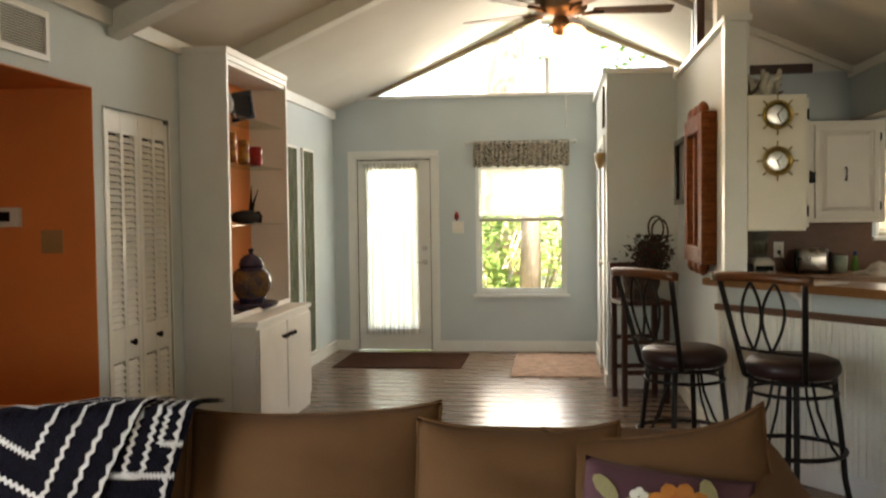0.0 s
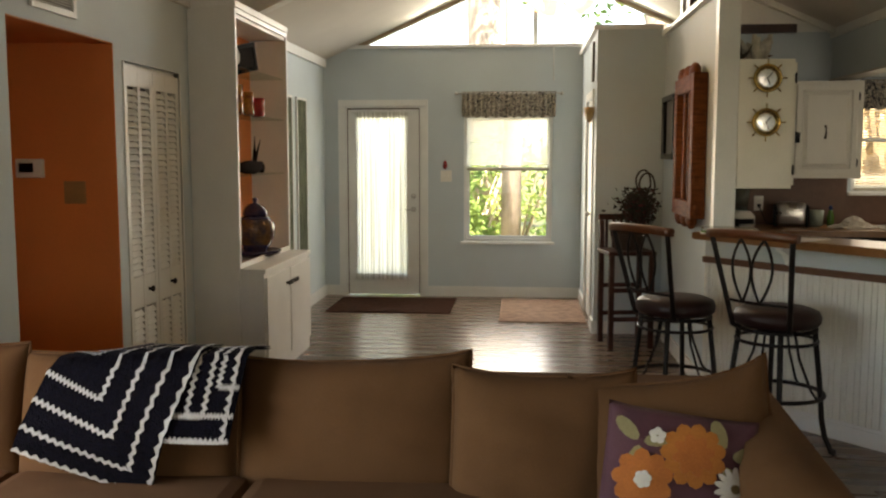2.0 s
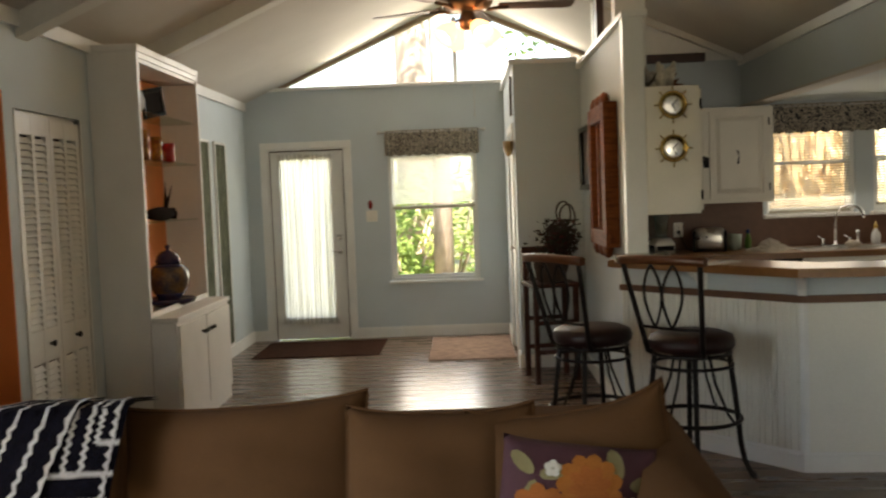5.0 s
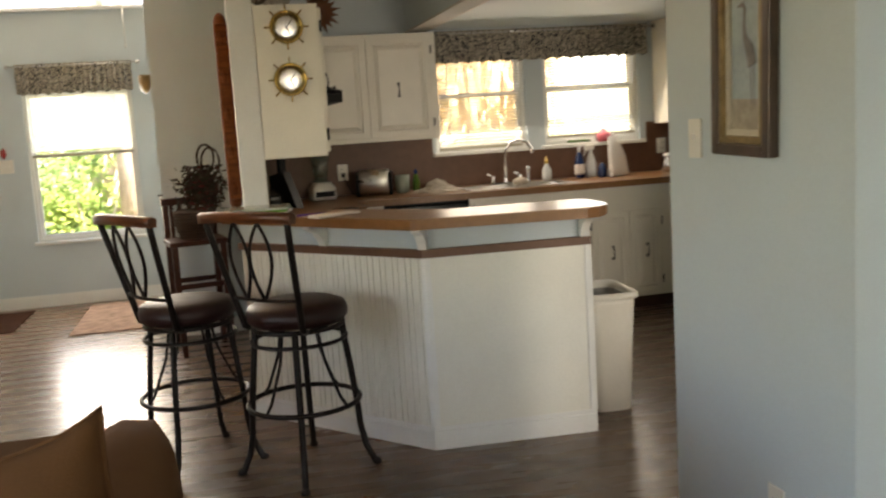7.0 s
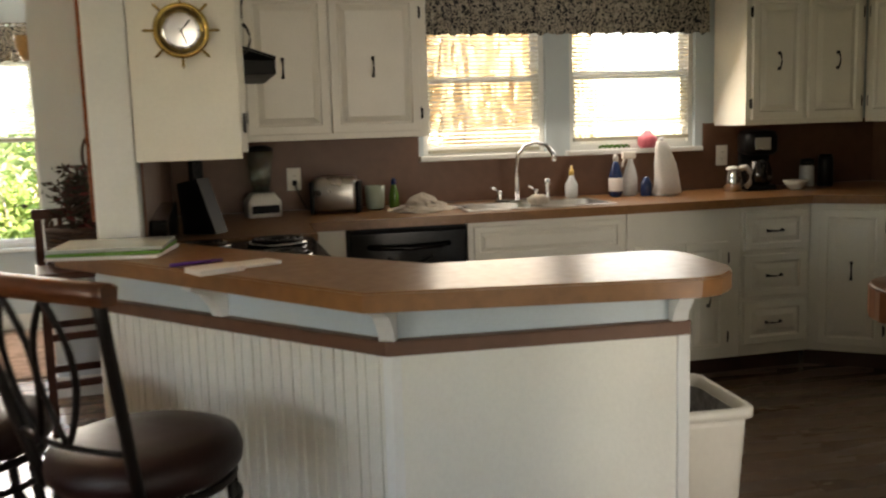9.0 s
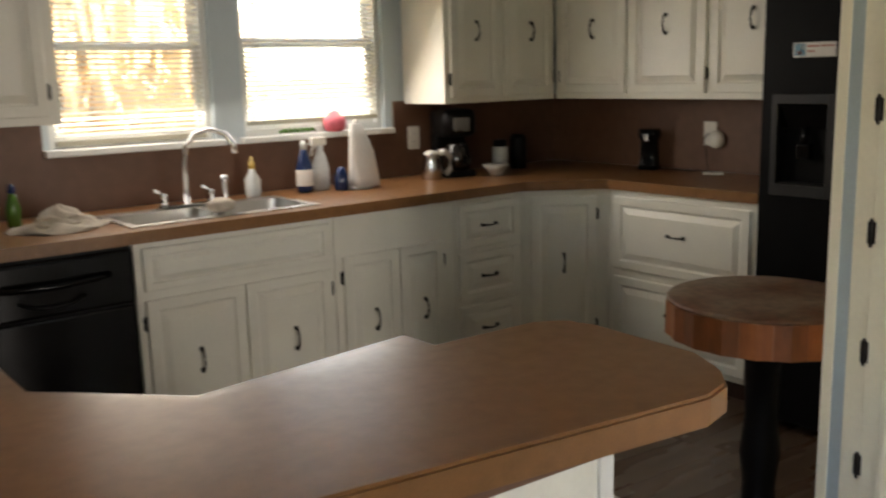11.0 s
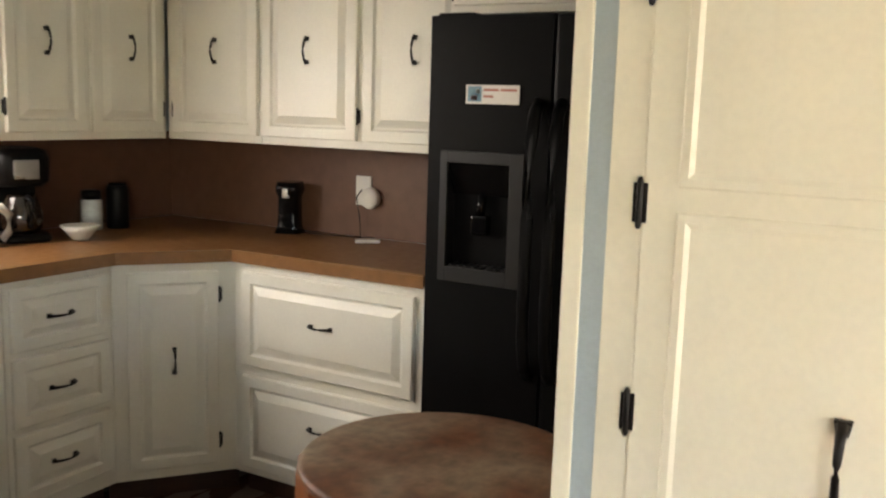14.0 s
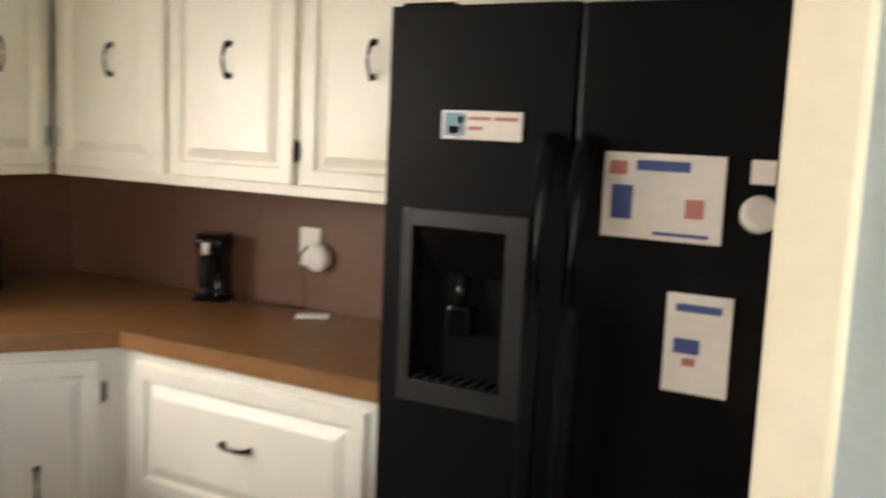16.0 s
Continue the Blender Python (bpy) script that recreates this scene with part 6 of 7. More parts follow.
for k in range(9):
    y = 2.42 + (3.46 - 2.42) * k / 8
    top = 0.70 + 0.075 * (k / 8) ** 1.2
    e = 0.02 if k in (0, 8) else 0.0
    L.append([(1.92 + e, y, 0.06), (2.17 - e, y, 0.06), (2.18 - e, y, top - 0.18), (2.17 - e, y, top - 0.07 - e), (2.12, y, top - 0.012 - e), (2.04, y, top - e), (1.95 + e, y, top - 0.03 - e), (1.92 + e, y, top - 0.10)])
loft(bm, L, True, True)
part("arm", bm, SOFA, sofa)
for i, (x0, x1) in enumerate(((-0.82, -0.43), (-0.42, 0.40), (0.41, 1.22), (1.23, 1.91))):
    bm = B()
    box(bm, x0, x1, 2.42, 3.10, 0.33, 0.455, 0.05)
    part("seat_cushion", bm, SOFA, sofa)


def sofa_cushion(cx, cy, cz, w, h, th, tilt, roll, yaw, ears, sag=0.0):
    c = part("back_cushion", cushion(w, h, th, rnd, ears, sag), SOFA, sofa)
    c.matrix_basis = pose(cx, cy, cz, tilt, roll, yaw)
    bm = B()
    k = 26
    e = ears * 0.5
    pts = []
    for a, b in ((lambda q: (q, -1)), 0), ((lambda q: (1, q)), 0), ((lambda q: (-q, 1)), 0), ((lambda q: (-1, -q)), 0):
        for i in range(k):
            u, v = a(-1 + 2 * i / k)
            pts.append((u * w / 2 * (1 - e * (1 - v ** 4) * 0.5), 0, v * h / 2 * (1 - e * (1 - u ** 4)) - sag * (1 - u * u) * max(0, v)))
    tube(bm, pts, 0.006, 6, ring=True)
    part("piping", bm, SOFA, c)


sofa_cushion(-0.63, 3.17, 0.612, 0.40, 0.50, 0.26, -14, -2, 0, 0.06)
sofa_cushion(-0.06, 3.17, 0.595, 0.80, 0.50, 0.26, -14, -1, 0, 0.08)
sofa_cushion(0.735, 3.18, 0.602, 0.82, 0.50, 0.26, -16, -2.5, 0, 0.12, 0.015)
sofa_cushion(1.37, 3.06, 0.585, 0.60, 0.52, 0.24, -16, 0, -2, 0.12, 0.02)
sofa_cushion(1.785, 2.985, 0.60, 0.62, 0.56, 0.22, -17, -9, -7, 0.22, 0.03)

# throw pillow with applied flowers
PURPLE = mat("plum_cloth", (0.095, 0.030, 0.042), 0.8, vary=0.15, grain=200, bump=0.1)
pil = thing("throw_pillow", pose(1.755, 2.80, 0.575, -24, 7, -4), "plum throw pillow with orange applied flowers", "pillow")
part("cover", cushion(0.44, 0.42, 0.13, rnd, 0.10), PURPLE, pil)


def pillow_y(x, z):
    u, v = min(0.99, abs(x) / 0.22), min(0.99, abs(z) / 0.21)
    return -0.065 * (1 - u ** 2.6) ** 0.55 * (1 - v ** 2.6) ** 0.55 - 0.007


def petals(name, cx, cz, r, k, m, wide=0.5, inner=0.15, lift=0.0):
    bm = B()
    for i in range(k):
        a = 2 * math.pi * i / k + 0.3
        ring = []
        for j in range(10):
            b = 2 * math.pi * j / 10
            px, pz = (inner + (1 - inner) * 0.5 * (1 + math.cos(b))) * r, math.sin(b) * r * wide * 0.5
            x, z = cx + px * math.cos(a) - pz * math.sin(a), cz + px * math.sin(a) + pz * math.cos(a)
            ring.append((x, pillow_y(x, z) - lift - 0.001 * (i % 3), z))
        top = [bm.verts.new(p) for p in ring]
        low = [bm.verts.new((p[0], p[1] + 0.004, p[2])) for p in ring]
        bm.faces.new(top)
        for j in range(10):
            bm.faces.new((top[j], low[j], low[(j + 1) % 10], top[(j + 1) % 10]))
    part(name, bm, m, pil)


ORG = mat("orange_felt", (0.50, 0.17, 0.03), 0.9, vary=0.2, grain=200, bump=0.1)
ORG2 = mat("deep_orange_felt", (0.50, 0.15, 0.03), 0.9, vary=0.2, grain=200, bump=0.1)
SAGE = mat("sage_felt", (0.30, 0.25, 0.12), 0.9, vary=0.15, grain=200, bump=0.1)
WHT = mat("white_felt", (0.7, 0.66, 0.58), 0.9, vary=0.1, grain=200, bump=0.1)
petals("leaf_sprig", -0.12, 0.09, 0.10, 3, SAGE, 0.42, 0.1)
petals("leaf_sprig", 0.12, 0.08, 0.115, 4, SAGE, 0.40, 0.2)
petals("orange_flower", 0.03, 0.075, 0.095, 11, ORG, 0.6, 0.0, 0.004)
petals("orange_flower", 0.03, 0.075, 0.062, 8, ORG2, 0.55, 0.0, 0.008)
petals("deep_orange_flower", -0.105, -0.015, 0.088, 9, ORG2, 0.62, 0.1, 0.006)
petals("flower_centre", -0.105, -0.015, 0.026, 6, WHT, 0.9, 0.0, 0.012)
petals("white_flower", 0.155, 0.0, 0.062, 14, WHT, 0.3, 0.2, 0.006)
petals("small_white_flower", -0.075, 0.115, 0.025, 5, WHT, 0.9, 0.1, 0.008)
petals("white_flower", 0.06, -0.12, 0.075, 9, WHT, 0.25, 0.4, 0.006)

# crocheted throw with nested L stripes
NAVY = mat("dark_navy_yarn", (0.005, 0.004, 0.008), 0.95, vary=0.3, scale=40, grain=160, bump=0.5, spec=0.08)
CREAM = mat("cream_yarn", (0.55, 0.51, 0.46), 0.9, vary=0.15, scale=40, grain=160, bump=0.5)
thr = thing("crocheted_throw", pose(0, 0, 0), "dark navy crocheted throw with cream zigzag stripes", "throw blanket")


def drape(x, z, lift=0.0):
    """The sofa's front as the throw lies on it; past the top it turns back over the cushion."""
    top = 0.818 + 0.077 * max(0.0, min(0.7, x + 0.19))
    y = 2.985 + 0.30 * max(0.0, z - 0.60) + 0.10 * max(0, 0.55 - z) - lift
    y += 0.008 * math.sin(9 * x + 4 * z) - 0.035 * math.sin(max(0, min(1, (z - 0.4) / 0.45)) * math.pi)
    if z > top:
        over = z - top
        return Vector((x, 3.065 + over * 1.5 - lift * 0.3, top + 0.012 * math.sin(min(1, over / 0.12) * math.pi) + lift - over * 0.15))
    return Vector((x, y, z))


def sheet(c, e1, e2, la, lb, lift, na=26, nb=26):
    c, e1, e2 = Vector(c), Vector(e1).normalized(), Vector(e2).normalized()

    def at(a, b, up=0.0):
        p = c + e1 * a + e2 * b
        return drape(p.x, p.y, lift + up)

    bm = B()
    for up in (0, 0.008):
        g = [[bm.verts.new(at(la * i / na, lb * j / nb, up)) for j in range(nb + 1)] for i in range(na + 1)]
        for a, b in zip(g, g[1:]):
            for j in range(nb):
                f = bm.faces.new((a[j], a[j + 1], b[j + 1], b[j]))
                f.smooth = True
    part("knit_panel", bm, NAVY, thr)

    def stripe(d, w):
        bm = B()
        path = [(la - (la - d) * k / 28, d) for k in range(29)] + [(d, d + (lb - d) * k / 28) for k in range(1, 29)]
        vs = []
        for k, (a, b) in enumerate(path):
            j = w * 0.75 * (1 if k % 2 else -1)
            along_a = k <= 28
            o = [((a, b + j - w), (a, b + j + w)) if along_a else ((a + j - w, b), (a + j + w, b))][0]
            vs.append([bm.verts.new(at(max(0, p[0]), max(0, p[1]), 0.013)) for p in o])
        for p, q in zip(vs, vs[1:]):
            bm.faces.new((p[0], p[1], q[1], q[0]))
        part("zigzag_stripe", bm, CREAM, thr)

    stripe(0.006, 0.009)
    d = 0.085
    while d < min(la, lb) - 0.02:
        stripe(d, 0.007)
        d += 0.085


sheet((0.13, 0.605), (0.12, 1), (1, -0.01), 0.42, 0.24, 0.0)
sheet((0.358, 0.602), (0.10, 1), (-1, 0.0), 0.42, 0.22, 0.003)
sheet((0.088, 0.392), (0.34, 1), (-0.92, 0.37), 0.62, 0.47, 0.016)

# ---- things on the worktop ----
ZT = 0.966
t = thing("sink", pose(0, 0, 0), "double stainless steel kitchen sink set in the worktop", "sink")
bm = B()
x0, x1, y0, y1 = SINK
for a in ((x0, x0 + 0.035, y0, y1), (x1 - 0.035, x1, y0, y1), (x0 + 0.035, x1 - 0.035, y0, y0 + 0.035), (x0 + 0.035, x1 - 0.035, y1 - 0.09, y1), ((x0 + x1) / 2 - 0.02, (x0 + x1) / 2 + 0.02, y0 + 0.035, y1 - 0.09)):
    box(bm, a[0], a[1], a[2], a[3], ZT, ZT + 0.006, 0.002)
part("rim", bm, STEEL, t)
for xa, xb in ((x0 + 0.035, (x0 + x1) / 2 - 0.02), ((x0 + x1) / 2 + 0.02, x1 - 0.035)):
    bm = B()
    cx, cy, w, d = (xa + xb) / 2, (y0 + y1 - 0.055) / 2, (xb - xa) / 2, (y1 - y0 - 0.125) / 2
    loft(bm, [[(cx + p[0], cy + p[1], p[2]) for p in rr(w * s, d * s, z, 0.04)] for s, z in ((1.0, ZT + 0.005), (0.98, ZT - 0.02), (0.95, ZT - 0.13), (0.85, ZT - 0.15))], False, True)
    part("bowl", bm, STEEL, t)
t = thing("faucet", pose(4.39, 7.60, ZT + 0.006), "tall chrome gooseneck faucet with two handles", "faucet")
bm = B()
tube(bm, [(0, 0, 0), (0, 0, 0.18), (0.005, -0.01, 0.25), (0.04, -0.04, 0.305), (0.09, -0.075, 0.32), (0.14, -0.11, 0.30), (0.165, -0.13, 0.255), (0.168, -0.132, 0.22)], 0.011, 12, taper=[0.014, 0.012, 0.011, 0.011, 0.011, 0.011, 0.013, 0.014])
part("spout", bm, CHROME, t)
bm = B()
box(bm, -0.12, 0.14, -0.025, 0.025, 0, 0.012, 0.004)
part("base_plate", bm, CHROME, t)
for x in (-0.10, 0.11):
    bm = B()
    lathe(bm, [(0.022, 0.01), (0.016, 0.03), (0.014, 0.05), (0.018, 0.06), (0.004, 0.066)], 14, pose(x, 0, 0))
    tube(bm, [(x, 0, 0.055), (x - 0.03, -0.02, 0.075), (x - 0.055, -0.03, 0.085)], 0.007, 8)
    part("tap_handle", bm, CHROME, t)
bm = B()
lathe(bm, [(0.018, 0), (0.014, 0.02), (0.013, 0.07), (0.018, 0.09), (0.016, 0.115), (0.006, 0.12)], 12, pose(0.175, 0.0, 0))
part("sprayer", bm, CHROME, t)


def bottle(name, x, y, prof, material, label, cap=None, category="bottle"):
    t = thing(name, pose(x, y, ZT), label, category, "bottles on the worktop")
    bm = B()
    lathe(bm, prof, 18)
    part("body", bm, material, t)
    if cap:
        bm = B()
        lathe(bm, cap[0], 12)
        part("cap", bm, cap[1], t)
    return t


TEAL = mat("pale_green_ceramic", (0.32, 0.38, 0.31), 0.3, vary=0.05, bump=0)
DISHB = mat("blue_dish_soap", (0.012, 0.03, 0.11), 0.15, vary=0.1, bump=0)
GREENS = mat("green_dish_soap", (0.06, 0.15, 0.02), 0.15, vary=0.1, bump=0)
YEL = mat("amber_hand_soap", (0.62, 0.42, 0.12), 0.2, vary=0.1, bump=0)
CLEARP = mat("milky_clear_plastic", (0.6, 0.62, 0.62), 0.2, vary=0.1, bump=0)
bottle("cup", 3.615, 7.66, [(0.04, 0), (0.048, 0.005), (0.055, 0.125), (0.050, 0.125), (0.044, 0.01)], TEAL, "pale green cup on the worktop", None, "cup")
bottle("dish_soap_bottle", 3.71, 7.62, [(0.022, 0), (0.026, 0.01), (0.027, 0.075), (0.016, 0.115), (0.013, 0.13)], GREENS, "green soap bottle with a blue cap", ([(0.015, 0.13), (0.015, 0.152), (0.008, 0.165)], DISHB))
bottle("hand_soap_bottle", 4.745, 7.69, [(0.03, 0), (0.035, 0.01), (0.036, 0.08), (0.016, 0.115), (0.013, 0.13)], CLEARP, "clear hand soap pump bottle with amber top", ([(0.014, 0.13), (0.014, 0.16), (0.006, 0.165), (0.006, 0.185)], YEL))
b = bottle("dish_soap_bottle", 5.01, 7.68, [(0.03, 0), (0.038, 0.01), (0.04, 0.12), (0.022, 0.18), (0.014, 0.2)], DISHB, "dark blue dish soap bottle beside the sink", ([(0.015, 0.2), (0.015, 0.225), (0.006, 0.24)], CLEARP))
bm = B()
lathe(bm, [(0.0405, 0.03), (0.0412, 0.035), (0.0412, 0.10), (0.0405, 0.105)], 18)
part("paper_label", bm, PAPER, b, "white paper label")
b = bottle("spray_bottle", 5.105, 7.69, [(0.035, 0), (0.042, 0.01), (0.042, 0.10), (0.03, 0.15), (0.016, 0.19), (0.016, 0.21)], CLEARP, "clear spray bottle with white trigger head")
bm = B()
box(bm, -0.05, 0.03, -0.014, 0.014, 0.21, 0.25, 0.006)
tube(bm, [(-0.03, 0, 0.215), (-0.045, 0, 0.19), (-0.05, 0, 0.165)], 0.006, 6)
part("trigger", bm, WHITEPLASTIC, b)
bottle("dish_soap_bottle", 5.16, 7.60, [(0.03, 0), (0.034, 0.01), (0.034, 0.07), (0.02, 0.10), (0.012, 0.11)], DISHB, "small dark blue soap bottle")
t = thing("paper_towel_roll", pose(5.255, 7.60, ZT), "white paper towels hanging loose on a stand", "paper towel")
bm = B()
loft(bm, [[(0.02 - 0.25 * max(0, z - 0.06) * 0.4 + 0.074 * s * (math.cos(a) + 0.25 * math.cos(2 * a + z * 5)), 0.055 * s * math.sin(a), z) for a in [2 * math.pi * i / 24 for i in range(24)]] for s, z in ((1.12, 0.008), (1.0, 0.06), (0.95, 0.12), (0.86, 0.18), (0.60, 0.25), (0.42, 0.305))], True, True)
part("towel_sheet", bm, PAPER, t)
bm = B()
lathe(bm, [(0.07, 0), (0.07, 0.008), (0.01, 0.012), (0.008, 0.31), (0.014, 0.315), (0.01, 0.325)], 18)
part("stand", bm, STEEL, t)
PINK = mat("pink_wax", (0.62, 0.12, 0.16), 0.5, vary=0.2, scale=20, bump=0.05)
bm = B()
lathe(bm, [(0.04, 0), (0.055, 0.02), (0.058, 0.05), (0.045, 0.075), (0.03, 0.08), (0.02, 0.1)], 14)
solid("pink_ornament", bm, PINK, "round pink ornament on the window sill", "ornament", m=pose(5.28, YK - 0.02, 1.229))
bm = B()
for k in range(6):
    tube(bm, [(-0.08 + 0.03 * k, 0, 0.01), (-0.06 + 0.03 * k, -0.01, 0.022), (-0.04 + 0.03 * k, 0, 0.012)], 0.009, 6)
solid("scrub_brush", bm, GREENS, "dark green scrubbing pad on the window sill", "brush", m=pose(5.05, YK - 0.025, 1.229))

t = thing("toaster", pose(3.40, 7.60, ZT, 0, 0, -12), "brushed steel two-slot toaster with black ends", "toaster")
bm = B()
loft(bm, [rr(0.105, 0.075, 0.012, 0.03), rr(0.115, 0.085, 0.03, 0.035), rr(0.115, 0.083, 0.15, 0.035), rr(0.105, 0.07, 0.178, 0.03), rr(0.09, 0.055, 0.185, 0.03)], True, True)
part("shell", bm, STEEL, t)
for s in (-1, 1):
    bm = B()
    box(bm, s * 0.118 - 0.012, s * 0.118 + 0.012, -0.08, 0.08, 0.0, 0.165, 0.01)
    part("end_cap", bm, BLACK, t)
t = thing("power_cord", pose(3.207, YK - 0.013, 1.115), "black power cord plugged into the backsplash outlet", "cord")
bm = B()
box(bm, -0.012, 0.012, -0.032, 0, -0.014, 0.014, 0.004)
part("plug", bm, BLACK, t)
bm = B()
tube(bm, [(0, -0.03, -0.005), (0.01, -0.05, -0.04), (0.035, -0.05, -0.10), (0.06, -0.06, -0.143), (0.10, -0.10, -0.144)], 0.004, 6)
part("cable", bm, BLACK, t)
t = thing("coffee_grinder", pose(3.02, 7.60, ZT, 0, 0, 10), "small blender on a white and silver base", "blender")
bm = B()
loft(bm, [rr(0.085, 0.08, 0, 0.02), rr(0.085, 0.08, 0.08, 0.02), rr(0.055, 0.055, 0.12, 0.02)], True, True)
part("base", bm, WHITEPLASTIC, t)
bm = B()
box(bm, -0.07, 0.07, -0.084, -0.078, 0.02, 0.06, 0.002)
part("button_panel", bm, BLACK, t)
bm = B()
lathe(bm, [(0.045, 0.12), (0.055, 0.2), (0.07, 0.33), (0.066, 0.33), (0.05, 0.2), (0.04, 0.125)], 18)
part("jug", bm, SHELFGLASS, t, "clear glass blender jug")
bm = B()
lathe(bm, [(0.07, 0.33), (0.07, 0.345), (0.03, 0.36)], 18)
part("lid", bm, BLACK, t)
t = thing("knife_block", pose(2.74, 6.98, ZT, 0, 0, 60), "dark wooden knife block with black handled knives", "knife block")
bm = B()
slab(bm, [(-0.05, -0.08, 0), (-0.05, 0.08, 0), (-0.05, 0.10, 0.22), (-0.05, 0.0, 0.24)], 0.10)
part("block", bm, BLACK, t)
for k in range(5):
    bm = B()
    box(bm, -0.035 + k * 0.018 - 0.006, -0.035 + k * 0.018 + 0.006, 0.02, 0.045, 0.225, 0.33, 0.004)
    part("knife_handle", bm, BLACK, t)
# folded towel beside the sink
CLOTH = mat("cream_dish_cloth", (0.60, 0.53, 0.44), 0.9, vary=0.2, scale=18, grain=160, bump=0.2)
t = thing("dish_towel", pose(3.82, 7.42, ZT), "crumpled cream dish towel beside the sink", "towel")
rnd = random.Random(11)
for s, zz, r in ((1.0, 0.0, 0.14), (0.8, 0.02, 0.11), (0.7, 0.045, 0.09)):
    bm = B()
    rings = []
    for j in range(9):
        f = j / 8
        rings.append([(r * s * math.sin(math.pi / 2 * (1 - f) + 0.02) * math.cos(a) * (1 + 0.18 * math.sin(3 * a + zz * 90)) * 1.25, r * s * math.sin(math.pi / 2 * (1 - f) + 0.02) * math.sin(a) * (1 + 0.15 * math.cos(4 * a)) * 0.8,
                       zz + 0.045 * f + 0.008 * math.sin(5 * a + 7 * f)) for a in [2 * math.pi * i / 30 for i in range(30)]])
    for lp in rings:
        for i, p in enumerate(lp):
            lp[i] = (p[0], p[1], max(0.001, p[2]))
    loft(bm, rings, True, True)
    part("fold", bm, CLOTH, t)
bm = B()
lathe(bm, [(0.01, -0.02), (0.05, -0.01), (0.06, 0.015), (0.03, 0.035)], 16, pose(0, 0, 0.02))
solid("sponge_cloth", bm, CLOTH, "small pale cloth lying on the sink divider", "cloth", m=pose(4.415, 7.33, ZT + 0.007))
t = thing("electric_kettle", pose(5.715, 7.61, ZT, 0, 0, -20) @ Matrix.Diagonal((0.86, 0.86, 0.98, 1)), "small steel kettle with a white handle", "kettle")
bm = B()
lathe(bm, [(0.06, 0), (0.066, 0.01), (0.06, 0.08), (0.048, 0.125), (0.05, 0.13)], 20)
part("body", bm, CHROME, t)
bm = B()
lathe(bm, [(0.05, 0.13), (0.035, 0.145), (0.008, 0.15)], 18)
part("lid", bm, WHITEPLASTIC, t)
bm = B()
tube(bm, [(0.045, 0, 0.135), (0.085, 0, 0.14), (0.118, 0, 0.11), (0.115, 0, 0.05), (0.085, 0, 0.02)], 0.017, 8)
part("handle", bm, WHITEPLASTIC, t)
JUG = mat("dark_coffee_glass", (0.012, 0.008, 0.006), 0.06, vary=0.1, bump=0, spec=0.8)
t = thing("coffee_maker", pose(5.91, 7.67, ZT, 0, 0, -15), "black drip coffee maker with steel band and glass jug", "coffee maker")
bm = B()
loft(bm, [rr(0.092, 0.118, 0.0, 0.05), rr(0.094, 0.12, 0.012, 0.05), rr(0.086, 0.112, 0.03, 0.05)], True, True)
box(bm, -0.085, 0.085, 0.03, 0.11, 0.026, 0.25, 0.014)
loft(bm, [rr(0.078, 0.10, 0.205, 0.055), rr(0.094, 0.116, 0.225, 0.055), rr(0.096, 0.118, 0.31, 0.055), rr(0.086, 0.108, 0.338, 0.05), rr(0.06, 0.08, 0.347, 0.04)], True, True)
part("body", bm, BLACK, t)
bm = B()
box(bm, -0.05, 0.04, -0.122, -0.112, 0.235, 0.305, 0.003)
part("steel_band", bm, STEEL, t)
bm = B()
lathe(bm, [(0.055, 0.032), (0.072, 0.05), (0.075, 0.10), (0.055, 0.16), (0.05, 0.175)], 20, pose(0, -0.045, 0))
part("jug", bm, JUG, t, "dark glass jug")
bm = B()
tube(bm, [(0, -0.10, 0.17), (0, -0.15, 0.16), (0, -0.155, 0.09), (0, -0.12, 0.06)], 0.009, 8)
part("jug_handle", bm, BLACK, t)
bm = B()
lathe(bm, [(0.03, 0), (0.035, 0.006), (0.055, 0.03), (0.075, 0.055), (0.071, 0.056), (0.05, 0.032), (0.02, 0.010)], 24)
solid("bowl", bm, mat("white_ceramic", (0.72, 0.69, 0.62), 0.25, bump=0), "small white scalloped ceramic bowl", "bowl", m=pose(6.055, 7.50, ZT))
b = bottle("canister", 6.27, 7.70, [(0.042, 0), (0.044, 0.005), (0.044, 0.12), (0.04, 0.125)], CLEARP, "white canister with a dark lid", ([(0.04, 0.125), (0.04, 0.16), (0.02, 0.165)], BLACK), "canister")
b = bottle("canister", 6.37, 7.66, [(0.042, 0), (0.045, 0.005), (0.045, 0.16), (0.04, 0.18)], BLACK, "black canister on the worktop", ([(0.035, 0.18), (0.035, 0.19)], GLOSSBLACK), "canister")
t = thing("can_opener", pose(6.75, 7.05, ZT, 0, 0, -70), "black electric can opener", "can opener")
bm = B()
loft(bm, [rr(0.055, 0.055, 0.0, 0.02), rr(0.045, 0.045, 0.03, 0.02), rr(0.042, 0.042, 0.15, 0.018), rr(0.05, 0.06, 0.18, 0.02), rr(0.045, 0.055, 0.215, 0.02)], True, True)
part("body", bm, GLOSSBLACK, t)
bm = B()
box(bm, -0.012, 0.012, -0.07, -0.045, 0.15, 0.19, 0.004)
part("lever", bm, STEEL, t)
bm = B()
box(bm, -0.05, 0.05, -0.02, 0.02, 0, 0.014, 0.005)
solid("white_remote", bm, WHITEPLASTIC, "small flat white object on the worktop", "remote", m=pose(6.72, 6.63, ZT, 0, 0, -55))
t = thing("window_suncatcher", pose(3.915, YK - 0.06, 1.72), "small dark and white hanging ornament by the window", "ornament")
bm = B()
